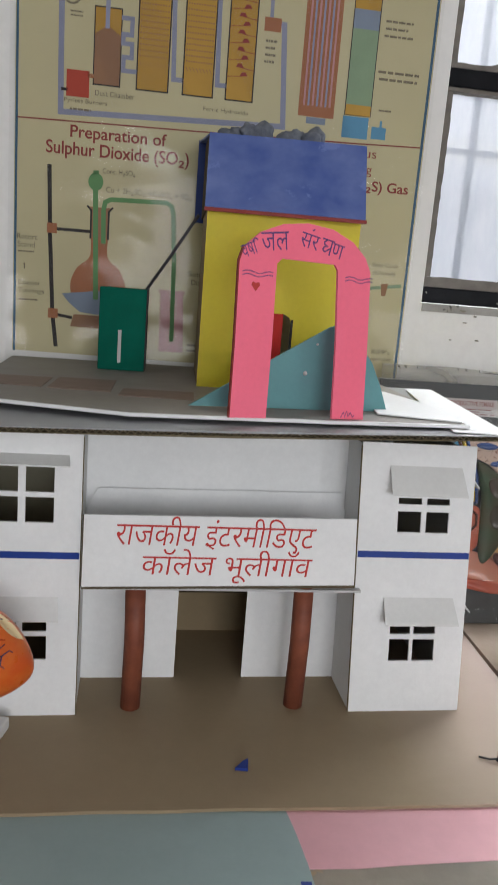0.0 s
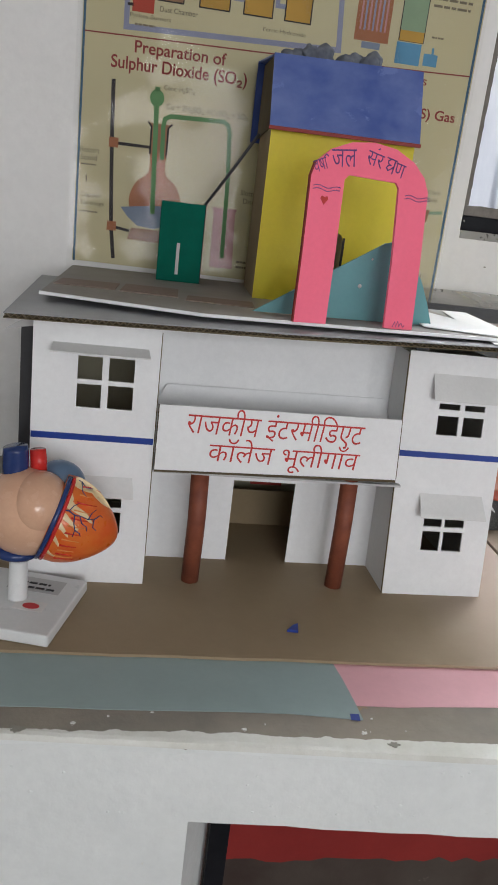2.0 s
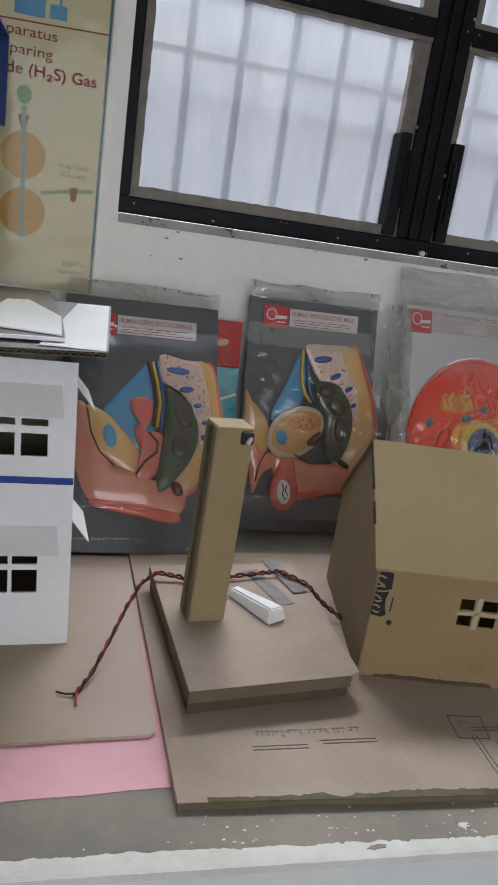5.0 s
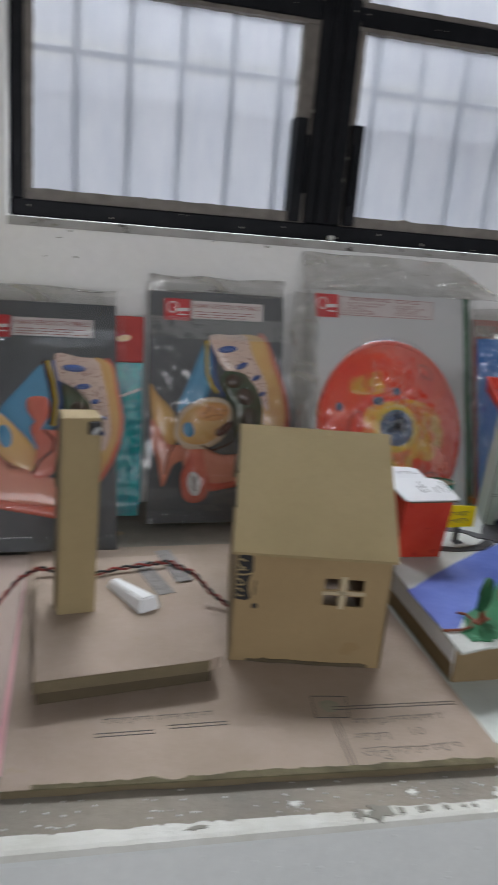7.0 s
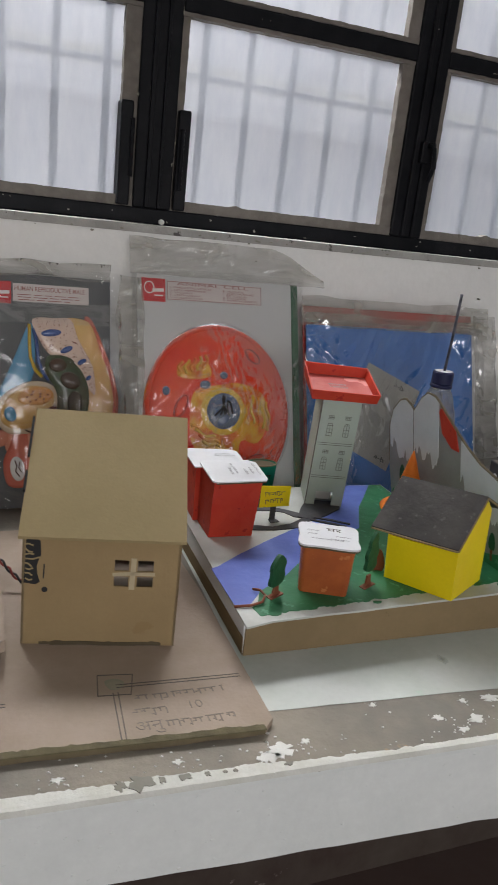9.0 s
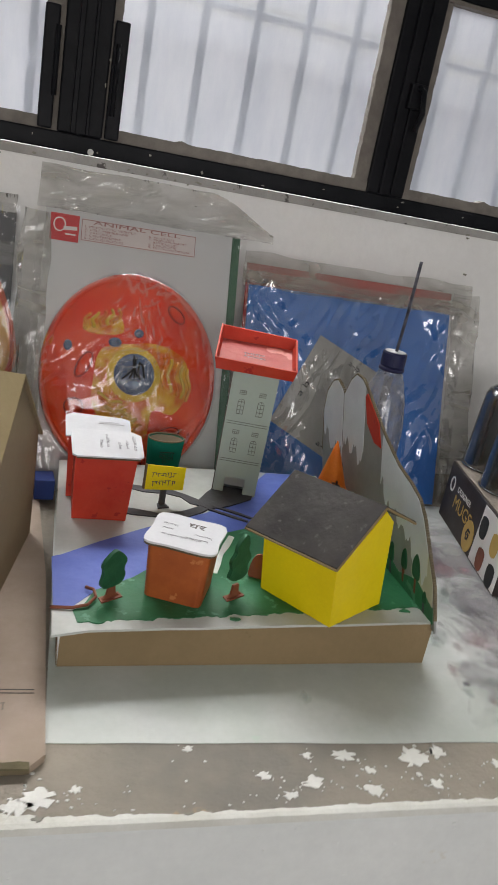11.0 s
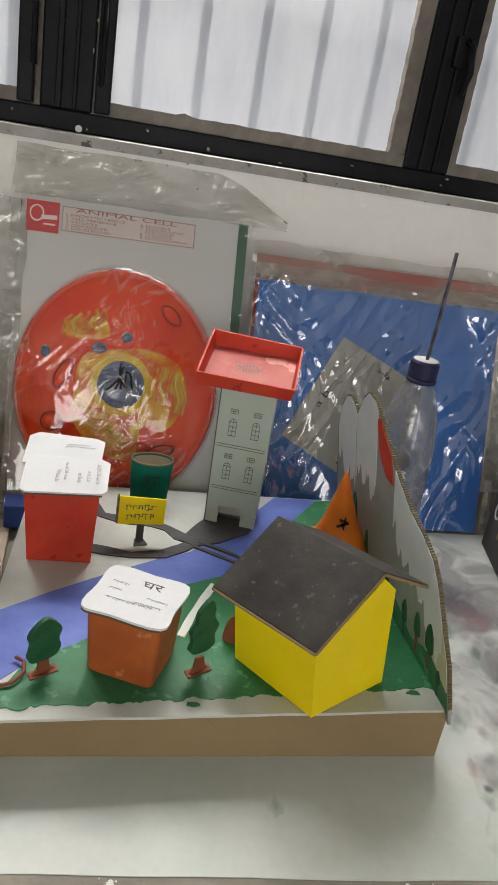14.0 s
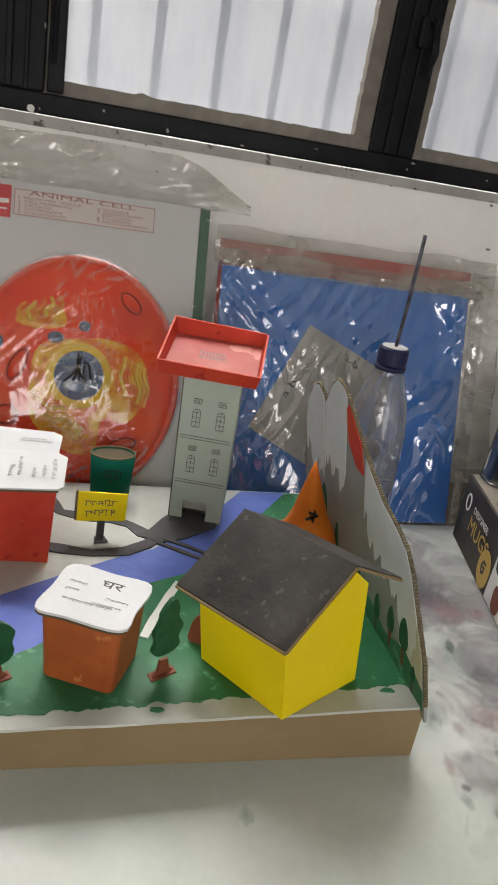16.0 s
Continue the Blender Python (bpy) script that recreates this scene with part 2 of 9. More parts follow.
# darkened copy of the card brown, carrying the shade of cores and undersides
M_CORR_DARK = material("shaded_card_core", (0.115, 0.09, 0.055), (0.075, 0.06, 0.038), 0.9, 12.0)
M_KRAFT = material("kraft_cardboard", (0.335, 0.26, 0.14), (0.285, 0.22, 0.112), 0.75, 5.0, 0.7, 0.2, 180, spots=(0.28, 0.205, 0.10), spot_amount=0.665, spot_scale=8)
M_KRAFT_FRONT = material("tan_brown_cardboard", (0.34, 0.245, 0.128), (0.28, 0.198, 0.10), 0.78, 5.0, 0.7, 0.2, 180, spots=(0.27, 0.185, 0.09), spot_amount=0.66, spot_scale=8)
# kraft brown darkened in place of the weaker light on front sides
M_KRAFT_DARK = material("darkened_brown_cardboard", (0.27, 0.195, 0.105), (0.22, 0.16, 0.085), 0.8, 7.0, 0.8, 0.25, 150, spots=(0.17, 0.12, 0.06), spot_amount=0.68, spot_scale=12)
# darker copy of the kraft brown: shade of sides and backs put into colour
M_KRAFT_SIDE = material("kraft_cardboard_shade_side", (0.27, 0.205, 0.125), (0.22, 0.17, 0.10), 0.8, 5.0, 0.6, 0.15, 180)
M_MAT = material("pinkish_cardboard", (0.42, 0.335, 0.275), (0.33, 0.26, 0.20), 0.7, 6.0, 0.9, 0.3, 110, spots=(0.34, 0.27, 0.20), spot_amount=0.66, spot_scale=13)
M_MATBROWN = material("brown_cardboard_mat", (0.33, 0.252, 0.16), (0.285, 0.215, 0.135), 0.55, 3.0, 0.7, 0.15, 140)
# window light on the sheet's right end put into its colour as a pinkish tone
nt_ = M_MATBROWN.node_tree
lit_end, sep, mixer = nt_.nodes.new("ShaderNodeMapRange"), nt_.nodes.new("ShaderNodeSeparateXYZ"), nt_.nodes.new("ShaderNodeMix")
nt_.links.new(nt_.nodes.new("ShaderNodeTexCoord").outputs["Object"], sep.inputs[0])
lit_end.inputs["From Min"].default_value, lit_end.inputs["From Max"].default_value = 0.68, 0.95
nt_.links.new(sep.outputs["X"], lit_end.inputs["Value"])
mixer.data_type = "RGBA"
base_ = nt_.nodes["Principled BSDF"].inputs["Base Color"]
nt_.links.new(base_.links[0].from_socket, mixer.inputs["A"])
mixer.inputs["B"].default_value = (0.46, 0.37, 0.32, 1)
nt_.links.new(lit_end.outputs["Result"], mixer.inputs["Factor"])
nt_.links.new(mixer.outputs["Result"], base_)
M_TEAL = material("grey_green_chart_paper", (0.345, 0.435, 0.43), (0.29, 0.375, 0.375), 0.65, 3.0, 0.7, 0.2, 25)
M_PINK = material("pink_chart_paper", (0.79, 0.45, 0.49), (0.73, 0.40, 0.44), 0.6, 3.0, 0.7, 0.2, 25)
M_BLUETAPE = material("blue_tape", (0.03, 0.06, 0.30), (0.02, 0.04, 0.22), 0.4, 20.0)
M_STRIPE = material("blue_marker_stripe", (0.02, 0.055, 0.30), (0.015, 0.04, 0.22), 0.4, 30.0)
M_REDINK = material("red_marker", (0.56, 0.045, 0.04), (0.48, 0.04, 0.035), 0.5, 60.0)
M_BLACKINK = material("black_marker", (0.02, 0.02, 0.022), (0.03, 0.03, 0.03), 0.5, 60.0)
M_PENCIL = material("dark_pen", (0.10, 0.085, 0.075), (0.14, 0.12, 0.11), 0.6, 60.0)
M_GREYPEN = material("grey_smudged_pen", (0.33, 0.33, 0.34), (0.22, 0.22, 0.23), 0.6, 90.0)
M_COLUMN = material("red_brown_painted_tube", (0.25, 0.078, 0.042), (0.16, 0.047, 0.03), 0.5, 30.0, 0.8, 0.2, 120)
M_ARCH = material("fluorescent_pink_card", (1.0, 0.19, 0.30), (1.0, 0.165, 0.265), 0.55, 8.0, 0.4, 0.08, 160)
M_YELLOW = material("yellow_painted_card", (0.70, 0.60, 0.035), (0.62, 0.51, 0.05), 0.5, 6.0, 0.6, 0.12, 120)
M_YHOUSE = material("bright_yellow_card", (0.88, 0.69, 0.008), (0.80, 0.61, 0.006), 0.5, 10.0, 0.6, 0.12, 120)
M_BLUE = material("brushed_blue_paint", (0.055, 0.10, 0.34), (0.17, 0.23, 0.50), 0.5, 9.0, 0.9, 0.25, 70, spots=(0.15, 0.21, 0.48), spot_amount=0.60, spot_scale=14)
M_BLUEDARK = material("dark_blue_paint", (0.03, 0.06, 0.24), (0.02, 0.045, 0.18), 0.5, 14.0)
M_REDEDGE = material("dark_red_edge", (0.26, 0.03, 0.025), (0.18, 0.02, 0.02), 0.5, 30.0)
M_DARKRED = material("dark_red_paint", (0.28, 0.025, 0.02), (0.2, 0.02, 0.015), 0.5, 20.0)
M_RAMP = material("teal_card", (0.14, 0.345, 0.365), (0.12, 0.30, 0.32), 0.6, 8.0, 0.5, 0.1, 140)
M_TANK = material("dark_green_card", (0.002, 0.125, 0.085), (0.002, 0.098, 0.064), 0.75, 20.0, 0.6, 0.15, 120, spec=0.1)
M_CLOUD = material("grey_cotton", (0.20, 0.22, 0.25), (0.11, 0.12, 0.15), 0.95, 50.0, 0.9, 0.9, 200)
M_PIPE = material("dark_straw", (0.05, 0.05, 0.055), (0.08, 0.08, 0.085), 0.4, 30.0)


# ---- building blocks ----
def thing(name, label, category, m=None, group="", kind=""):
    ob = new(name)
    ob.empty_display_size = 0.02
    ob.matrix_world = m or Matrix()
    return tagged(ob, label, category, group, kind)


def part(name, bm, mat, parent=None, label="", smooth=False, m=None, kind=""):
    """Links a bmesh as one mesh object under a thing or a part, in the parent's coordinates."""
    if m is not None:
        bm.transform(m)
    bmesh.ops.recalc_face_normals(bm, faces=bm.faces)
    me = bpy.data.meshes.new(name)
    bm.to_mesh(me)
    bm.free()
    me.materials.append(mat)
    if smooth:
        me.polygons.foreach_set("use_smooth", [True] * len(me.polygons))
    ob = new(name, me)
    ob.parent = parent
    return tagged(ob, label, "", "", kind)


def structure(name, bm, mat, label, category, smooth=False):
    ob = part(name, bm, mat, None, "", smooth)
    return tagged(ob, label, category, "", "structure")


def bms():
    return bmesh.new()


def box(bm, x0, y0, z0, x1, y1, z1):
    v = [bm.verts.new((x, y, z)) for z in (z0, z1) for y in (y0, y1) for x in (x0, x1)]
    for f in ((0, 1, 3, 2), (4, 6, 7, 5), (0, 4, 5, 1), (1, 5, 7, 3), (3, 7, 6, 2), (2, 6, 4, 0)):
        bm.faces.new([v[i] for i in f])
    return bm


def soft_box(x0, y0, z0, x1, y1, z1, r=0.002, seg=2):
    bm = box(bms(), x0, y0, z0, x1, y1, z1)
    bmesh.ops.bevel(bm, geom=list(bm.edges), offset=r, segments=seg, affect="EDGES", profile=0.5)
    return bm


def prism(bm, pts, y0, y1):
    """A polygon in x and z, from the depth y0 to y1."""
    a = [bm.verts.new((x, y0, z)) for x, z in pts]
    b = [bm.verts.new((x, y1, z)) for x, z in pts]
    bm.faces.new(a)
    bm.faces.new(b[::-1])
    for i in range(len(pts)):
        j = (i + 1) % len(pts)
        bm.faces.new((a[i], b[i], b[j], a[j]))
    return bm


def plate(bm, pts, z0, z1):
    """A polygon in x and y, from the height z0 to z1."""
    a = [bm.verts.new((x, y, z0)) for x, y in pts]
    b = [bm.verts.new((x, y, z1)) for x, y in pts]
    bm.faces.new(a[::-1])
    bm.faces.new(b)
    for i in range(len(pts)):
        j = (i + 1) % len(pts)
        bm.faces.new((a[i], a[j], b[j], b[i]))
    return bm


def hexa(bm, low, high):
    """A solid between two rings of corners."""
    a, b = [bm.verts.new(p) for p in low], [bm.verts.new(p) for p in high]
    bm.faces.new(a[::-1])
    bm.faces.new(b)
    for i in range(len(low)):
        j = (i + 1) % len(low)
        bm.faces.new((a[i], a[j], b[j], b[i]))
    return bm


def holed(bm, x0, x1, z0, z1, holes, y0, y1):
    """An upright panel with rectangular holes (x0, x1, z0, z1) through it."""
    xs = sorted({x0, x1, *(h[0] for h in holes), *(h[1] for h in holes)})
    zs = sorted({z0, z1, *(h[2] for h in holes), *(h[3] for h in holes)})
    vs = {(x, z, y): bm.verts.new((x, y, z)) for x in xs for z in zs for y in (y0, y1)}

    def full(i, k):
        if not (0 <= i < len(xs) - 1 and 0 <= k < len(zs) - 1):
            return False
        cx, cz = (xs[i] + xs[i + 1]) / 2, (zs[k] + zs[k + 1]) / 2
        return not any(h[0] < cx < h[1] and h[2] < cz < h[3] for h in holes)

    for i in range(len(xs) - 1):
        for k in range(len(zs) - 1):
            if not full(i, k):
                continue
            c = [(xs[i], zs[k]), (xs[i + 1], zs[k]), (xs[i + 1], zs[k + 1]), (xs[i], zs[k + 1])]
            bm.faces.new([vs[(*p, y0)] for p in c])
            bm.faces.new([vs[(*p, y1)] for p in c[::-1]])
            for a, b, di, dk in ((0, 1, 0, -1), (1, 2, 1, 0), (2, 3, 0, 1), (3, 0, -1, 0)):
                if not full(i + di, k + dk):
                    bm.faces.new((vs[(*c[a], y0)], vs[(*c[a], y1)], vs[(*c[b], y1)], vs[(*c[b], y0)]))
    for v in [v for v in bm.verts if not v.link_faces]:
        bm.verts.remove(v)
    return bm


def tube(bm, path, r, n=8, r_end=None):
    """A round bar along a path."""
    path = [Vector(p) for p in path]
    rings = []
    side = None
    for i, p in enumerate(path):
        d = (path[min(i + 1, len(path) - 1)] - path[max(i - 1, 0)]).normalized()
        side = d.orthogonal().normalized() if side is None else (side - d * side.dot(d)).normalized()
        up = d.cross(side)
        rr = r if r_end is None else r + (r_end - r) * i / (len(path) - 1)
        rings.append([bm.verts.new(p + (side * math.cos(a) + up * math.sin(a)) * rr) for a in (2 * math.pi * k / n for k in range(n))])
    for a, b in zip(rings, rings[1:]):
        for k in range(n):
            bm.faces.new((a[k], a[(k + 1) % n], b[(k + 1) % n], b[k]))
    bm.faces.new(rings[0][::-1])
    bm.faces.new(rings[-1])
    return bm


def lathe(bm, profile, n=28, at=(0, 0)):
    """A turned body from (radius, height) pairs."""
    rings = [[bm.verts.new((at[0] + r * math.cos(2 * math.pi * k / n), at[1] + r * math.sin(2 * math.pi * k / n), z)) for k in range(n)] for r, z in profile]
    for a, b in zip(rings, rings[1:]):
        for k in range(n):
            bm.faces.new((a[k], a[(k + 1) % n], b[(k + 1) % n], b[k]))
    bm.faces.new(rings[0][::-1])
    bm.faces.new(rings[-1])
    return bm


def rounded(pts, n=5):
    """A closed smooth outline through the points."""
    out, k = [], len(pts)
    for i in range(k):
        p0, p1, p2, p3 = (Vector(pts[(i + j) % k]) for j in (-1, 0, 1, 2))
        for s in range(n):
            t = s / n
            out.append(tuple(0.5 * ((2 * p1) + (p2 - p0) * t + (2 * p0 - 5 * p1 + 4 * p2 - p3) * t * t + (3 * p1 - p0 - 3 * p2 + p3) * t ** 3)))
    return out


def oval(cx, cz, rx, rz, n=24, turn=0.0):
    c, s = math.cos(turn), math.sin(turn)
    return [(cx + rx * math.cos(a) * c - rz * math.sin(a) * s, cz + rx * math.cos(a) * s + rz * math.sin(a) * c) for a in (2 * math.pi * k / n for k in range(n))]


def dome(bm, pts, height, y0=0.0, rings=4, centre=None):
    """A swelling relief over an outline in x and z, rising towards -y from the depth y0."""
    cx = sum(p[0] for p in pts) / len(pts) if centre is None else centre[0]
    cz = sum(p[1] for p in pts) / len(pts) if centre is None else centre[1]
    last = [bm.verts.new((x, y0, z)) for x, z in pts]
    for k in range(1, rings + 1):
        s = math.cos(k / (rings + 1) * math.pi / 2)
        h = height * math.sin(k / (rings + 1) * math.pi / 2)
        ring = [bm.verts.new((cx + (x - cx) * s, y0 - h, cz + (z - cz) * s)) for x, z in pts]
        for i in range(len(pts)):
            j = (i + 1) % len(pts)
            bm.faces.new((last[i], last[j], ring[j], ring[i]))
        last = ring
    tip = bm.verts.new((cx, y0 - height, cz))
    for i in range(len(pts)):
        bm.faces.new((last[i], last[(i + 1) % len(pts)], tip))
    return bm


def line(bm, pts, width, y0, y1):
    """A flat stroke of a given width along points in x and z, in one piece with mitred turns."""
    path = [Vector(p) for p in pts]
    path = path[:1] + [q for p, q in zip(path, path[1:]) if (q - p).length > 1e-6]
    if len(path) < 2:
        return bm
    dirs = [(q - p).normalized() for p, q in zip(path, path[1:])]
    closed = (path[0] - path[-1]).length < 1e-6
    rings = []
    for i, p in enumerate(path):
        a = dirs[i - 1] if i else (dirs[-1] if closed else dirs[0])
        b = dirs[i] if i < len(dirs) else (dirs[0] if closed else dirs[-1])
        na, nb = Vector((-a.y, a.x)), Vector((-b.y, b.x))
        m = na + nb
        m = m.normalized() if m.length > 0.3 else nb
        off = m * (width / 2 / max(0.55, m.dot(nb)))
        if not closed and i == 0:
            p = p - b * width * 0.3
        if not closed and i == len(path) - 1:
            p = p + a * width * 0.3
        lo, hi = p - off, p + off
        rings.append([bm.verts.new((lo.x, y0, lo.y)), bm.verts.new((hi.x, y0, hi.y)), bm.verts.new((hi.x, y1, hi.y)), bm.verts.new((lo.x, y1, lo.y))])
    for a, b in zip(rings, rings[1:]):
        for k in range(4):
            bm.faces.new((a[k], b[k], b[(k + 1) % 4], a[(k + 1) % 4]))
    if not closed:
        bm.faces.new(rings[0])
        bm.faces.new(rings[-1][::-1])
    return bm


def write(body, x, z, width, height, mat, parent, y=-0.001, m=None, slant=0.0, label="", name="lettering", thin=0.0):
    """Lettering in x and z that faces -y, with its lower left corner at (x, z); fitted to the width, and to the height where given."""
    curve = bpy.data.curves.new("letters", "FONT")
    curve.body = body
    curve.extrude, curve.offset = 0.004, -thin
    tmp = bpy.data.objects.new("letters", curve)
    scene.collection.objects.link(tmp)
    bpy.context.view_layer.update()
    me = bpy.data.meshes.new_from_object(tmp.evaluated_get(bpy.context.evaluated_depsgraph_get()))
    bpy.data.objects.remove(tmp)
    bpy.data.curves.remove(curve)
    co = np.empty(len(me.vertices) * 3)
    me.vertices.foreach_get("co", co)
    co = co.reshape(-1, 3)
    lo, hi = co.min(0), co.max(0)
    sx = width / (hi[0] - lo[0])
    sz = height / (hi[1] - lo[1]) if height else sx
    out = np.empty_like(co)
    out[:, 2] = z + (co[:, 1] - lo[1]) * sz
    out[:, 0] = x + (co[:, 0] - lo[0]) * sx + slant * (out[:, 2] - z)
    out[:, 1] = y - co[:, 2] * 0.05
    me.vertices.foreach_set("co", out.ravel())
    me.name = name
    if m is not None:
        me.transform(m)
    me.materials.clear()
    me.materials.append(mat)
    ob = new(name, me)
    ob.parent = parent
    return tagged(ob, label)


def scribble(parent, x, z, width, height, rows, mat, y=-0.001, m=None, seed=1, name="lettering_bar", thick=0.3, hand=False):
    """Writing that cannot be read: broken bars in rows, from the top row down; by hand, thin head bars with short bars under them."""
    rnd = random.Random(seed)
    bm = bms()
    unit = height / max(rows, 1)
    for r in range(rows):
        zz = z + height * (rows - 1 - r) / max(rows, 1)
        xx = x + rnd.uniform(0, 0.06) * width
        end = x + width * rnd.uniform(0.75, 1.0)
        while xx < end:
            w = min(rnd.uniform(0.10, 0.24) * width, end - xx)
            if hand:
                p = unit * 0.085
                head = zz + unit * rnd.uniform(0.60, 0.72)
                box(bm, xx, y - 0.0004, head, xx + w, y, head + p)
                k = xx + p
                while k < xx + w:
                    low = head - unit * rnd.uniform(0.22, 0.58)
                    box(bm, k, y - 0.0003, low, k + p, y, head - 0.0001)
                    if rnd.random() < 0.55:
                        mid = low + (head - low) * rnd.uniform(0.0, 0.6)
                        box(bm, k - unit * rnd.uniform(0.10, 0.26), y - 0.0002, mid, k - 0.0001, y, mid + p)
                    k += unit * rnd.uniform(0.26, 0.46)
            else:
                box(bm, xx, y - 0.0004, zz, xx + w, y, zz + unit * thick)
            xx += w + 0.035 * width
    return part(name, bm, mat, parent, "", False, m)


def frame_of(origin, x_dir, z_dir):
    """The pose of a leaning panel: x along it, z up it, -y in front of it."""
    z = Vector(z_dir).normalized()
    x = Vector(x_dir)
    x = (x - z * x.dot(z)).normalized()
    y = z.cross(x)
    return Matrix(((x.x, y.x, z.x, origin[0]), (x.y, y.y, z.y, origin[1]), (x.z, y.z, z.z, origin[2]), (0, 0, 0, 1)))


LYING = Matrix(((1, 0, 0, 0), (0, 0, 1, 0), (0, -1, 0, 0), (0, 0, 0, 1)))  # x, z of upright lettering laid down: reads from the front

# ---- the room ----
WALL_Y = 2.03
TOP = 0.75
bm = holed(bms(), -1.6, 5.6, 0.0, 3.1, [(0.915, 3.42, 1.447, 2.75)], WALL_Y, WALL_Y + 0.32)
structure("wall_north", bm, M_WALL, "whitewashed plaster wall with a long window opening", "wall")
structure("wall_west", box(bms(), -1.75, -3.5, 0, -1.6, WALL_Y + 0.32, 3.1), M_WALL, "plain whitewashed plaster side wall", "wall")
structure("wall_east", box(bms(), 5.6, -3.5, 0, 5.75, WALL_Y + 0.32, 3.1), M_WALL, "plain whitewashed plaster side wall", "wall")
bm = holed(bms(), -1.6, 5.6, 0.0, 3.1, [(-0.05, 1.95, 0.95, 2.55), (2.6, 3.8, 0.0, 2.35)], -3.42, -3.2)
structure("wall_south", bm, M_WALL, "plain whitewashed wall with openings to the daylight", "wall")
structure("floor", box(bms(), -1.75, -3.5, -0.1, 5.75, WALL_Y + 0.32, 0), M_FLOOR, "dark stained floor with pale flecks", "floor")
structure("ceiling", box(bms(), -1.75, -3.5, 3.1, 5.75, WALL_Y + 0.4, 3.2), M_CEIL, "plain pale painted ceiling", "ceiling")


def edge_y(x):
    return 0.966 - 0.045 * x


def under_z(x):
    return 0.630 - 0.020 * x


def wavy_low(x0, x1):
    q = random.Random(12)
    low = [(x0 + (x1 - x0) * k / 40, 0.188 + q.uniform(-0.008, 0.008)) for k in range(41)]
    return low + [(x1, 0.60), (x0, 0.60)]


# the masonry counter: slab top, apron, pier and the recess below
rnd = random.Random(3)
xs = sorted([-1.6 + 0.05 * i for i in range(145)] + [0.2630, 0.2632])
front = [(x, edge_y(x) + rnd.uniform(-0.003, 0.003)) for x in xs]
structure("counter_top", plate(bms(), front + [(5.6, WALL_Y), (-1.6, WALL_Y)], TOP - 0.05, TOP), M_CONCRETE,
          "worn grey concrete counter top flecked with whitewash", "counter")
bm = bms()
low = [(x, edge_y(x) - 0.006, 0.0 if x < 0.2631 else under_z(x) + rnd.uniform(-0.002, 0.002)) for x in xs]
rows = []
for x, y, z in low:
    top = TOP - 0.006 + rnd.uniform(-0.004, 0.003)
    rows.append([bm.verts.new(p) for p in ((x, y, z), (x, y - 0.0004, (z + top) / 2), (x, y, top - 0.008), (x, y + 0.006, top), (x, y + 0.10, top), (x, y + 0.10, z))])
for a, b in zip(rows, rows[1:]):
    for k in range(6):
        bm.faces.new((a[k], b[k], b[(k + 1) % 6], a[(k + 1) % 6]))
structure("counter_apron", bm, M_APRON, "whitewashed masonry edge below the counter top", "counter")
structure("counter_pier", plate(bms(), [(-1.6, edge_y(-1.6) + 0.004), (0.262, edge_y(0.262) + 0.004), (0.312, 1.09), (0.312, 1.5), (-1.6, 1.5)], 0, under_z(0.263)),
          M_APRON, "whitewashed masonry pier carrying the counter", "pier")
structure("counter_back", box(bms(), 0.312, 1.30, 0, 5.6, 1.36, 0.70), M_RECESS, "dark mottled maroon back wall of the recess", "wall")
structure("red_dado", prism(bms(), wavy_low(0.38, 1.60), 1.296, 1.2995), M_RED_DADO, "dark red painted band on the recess wall", "wall")
structure("recess_board", box(bms(), 0.313, 1.06, 0, 0.344, 1.085, 0.60), M_FRAME, "dark upright board at the pier", "board")

q = random.Random(27)
bm = bms()
for _ in range(170):
    x, z, r = q.uniform(-0.3, 2.6), q.uniform(0.60, 0.735), q.uniform(0.0008, 0.003)
    if x < 0.25 and q.random() < 0.5:
        z = q.uniform(0.25, 0.72)
    z = max(z, under_z(x) + 0.008)
    dome(bm, [(x + r * q.uniform(0.6, 1.8) * math.cos(a), z + r * q.uniform(0.6, 1.1) * math.sin(a)) for a in (k * math.pi / 4 for k in range(8))], r * 0.55, edge_y(x) - 0.0058, 2)
structure("plaster_lumps", bm, M_APRON, "small lumps under the whitewash of the counter's front", "plaster", True)

LIP = [(-1.6, 1.02), (0.0, 0.970), (0.25, 0.972), (0.48, 0.966), (0.67, 0.961), (1.0, 0.945), (1.32, 0.925), (1.54, 0.915), (1.70, 0.899), (1.86, 0.889), (2.06, 0.881), (2.4, 0.867), (5.6, 0.73)]


def lip_y(x):
    for (x0, y0), (x1, y1) in zip(LIP, LIP[1:]):
        if x <= x1:
            return y0 + (y1 - y0) * (x - x0) / (x1 - x0)
    return LIP[-1][1]


# whitewash that ran over the edge, thin and ragged
bm = bms()
prev = None
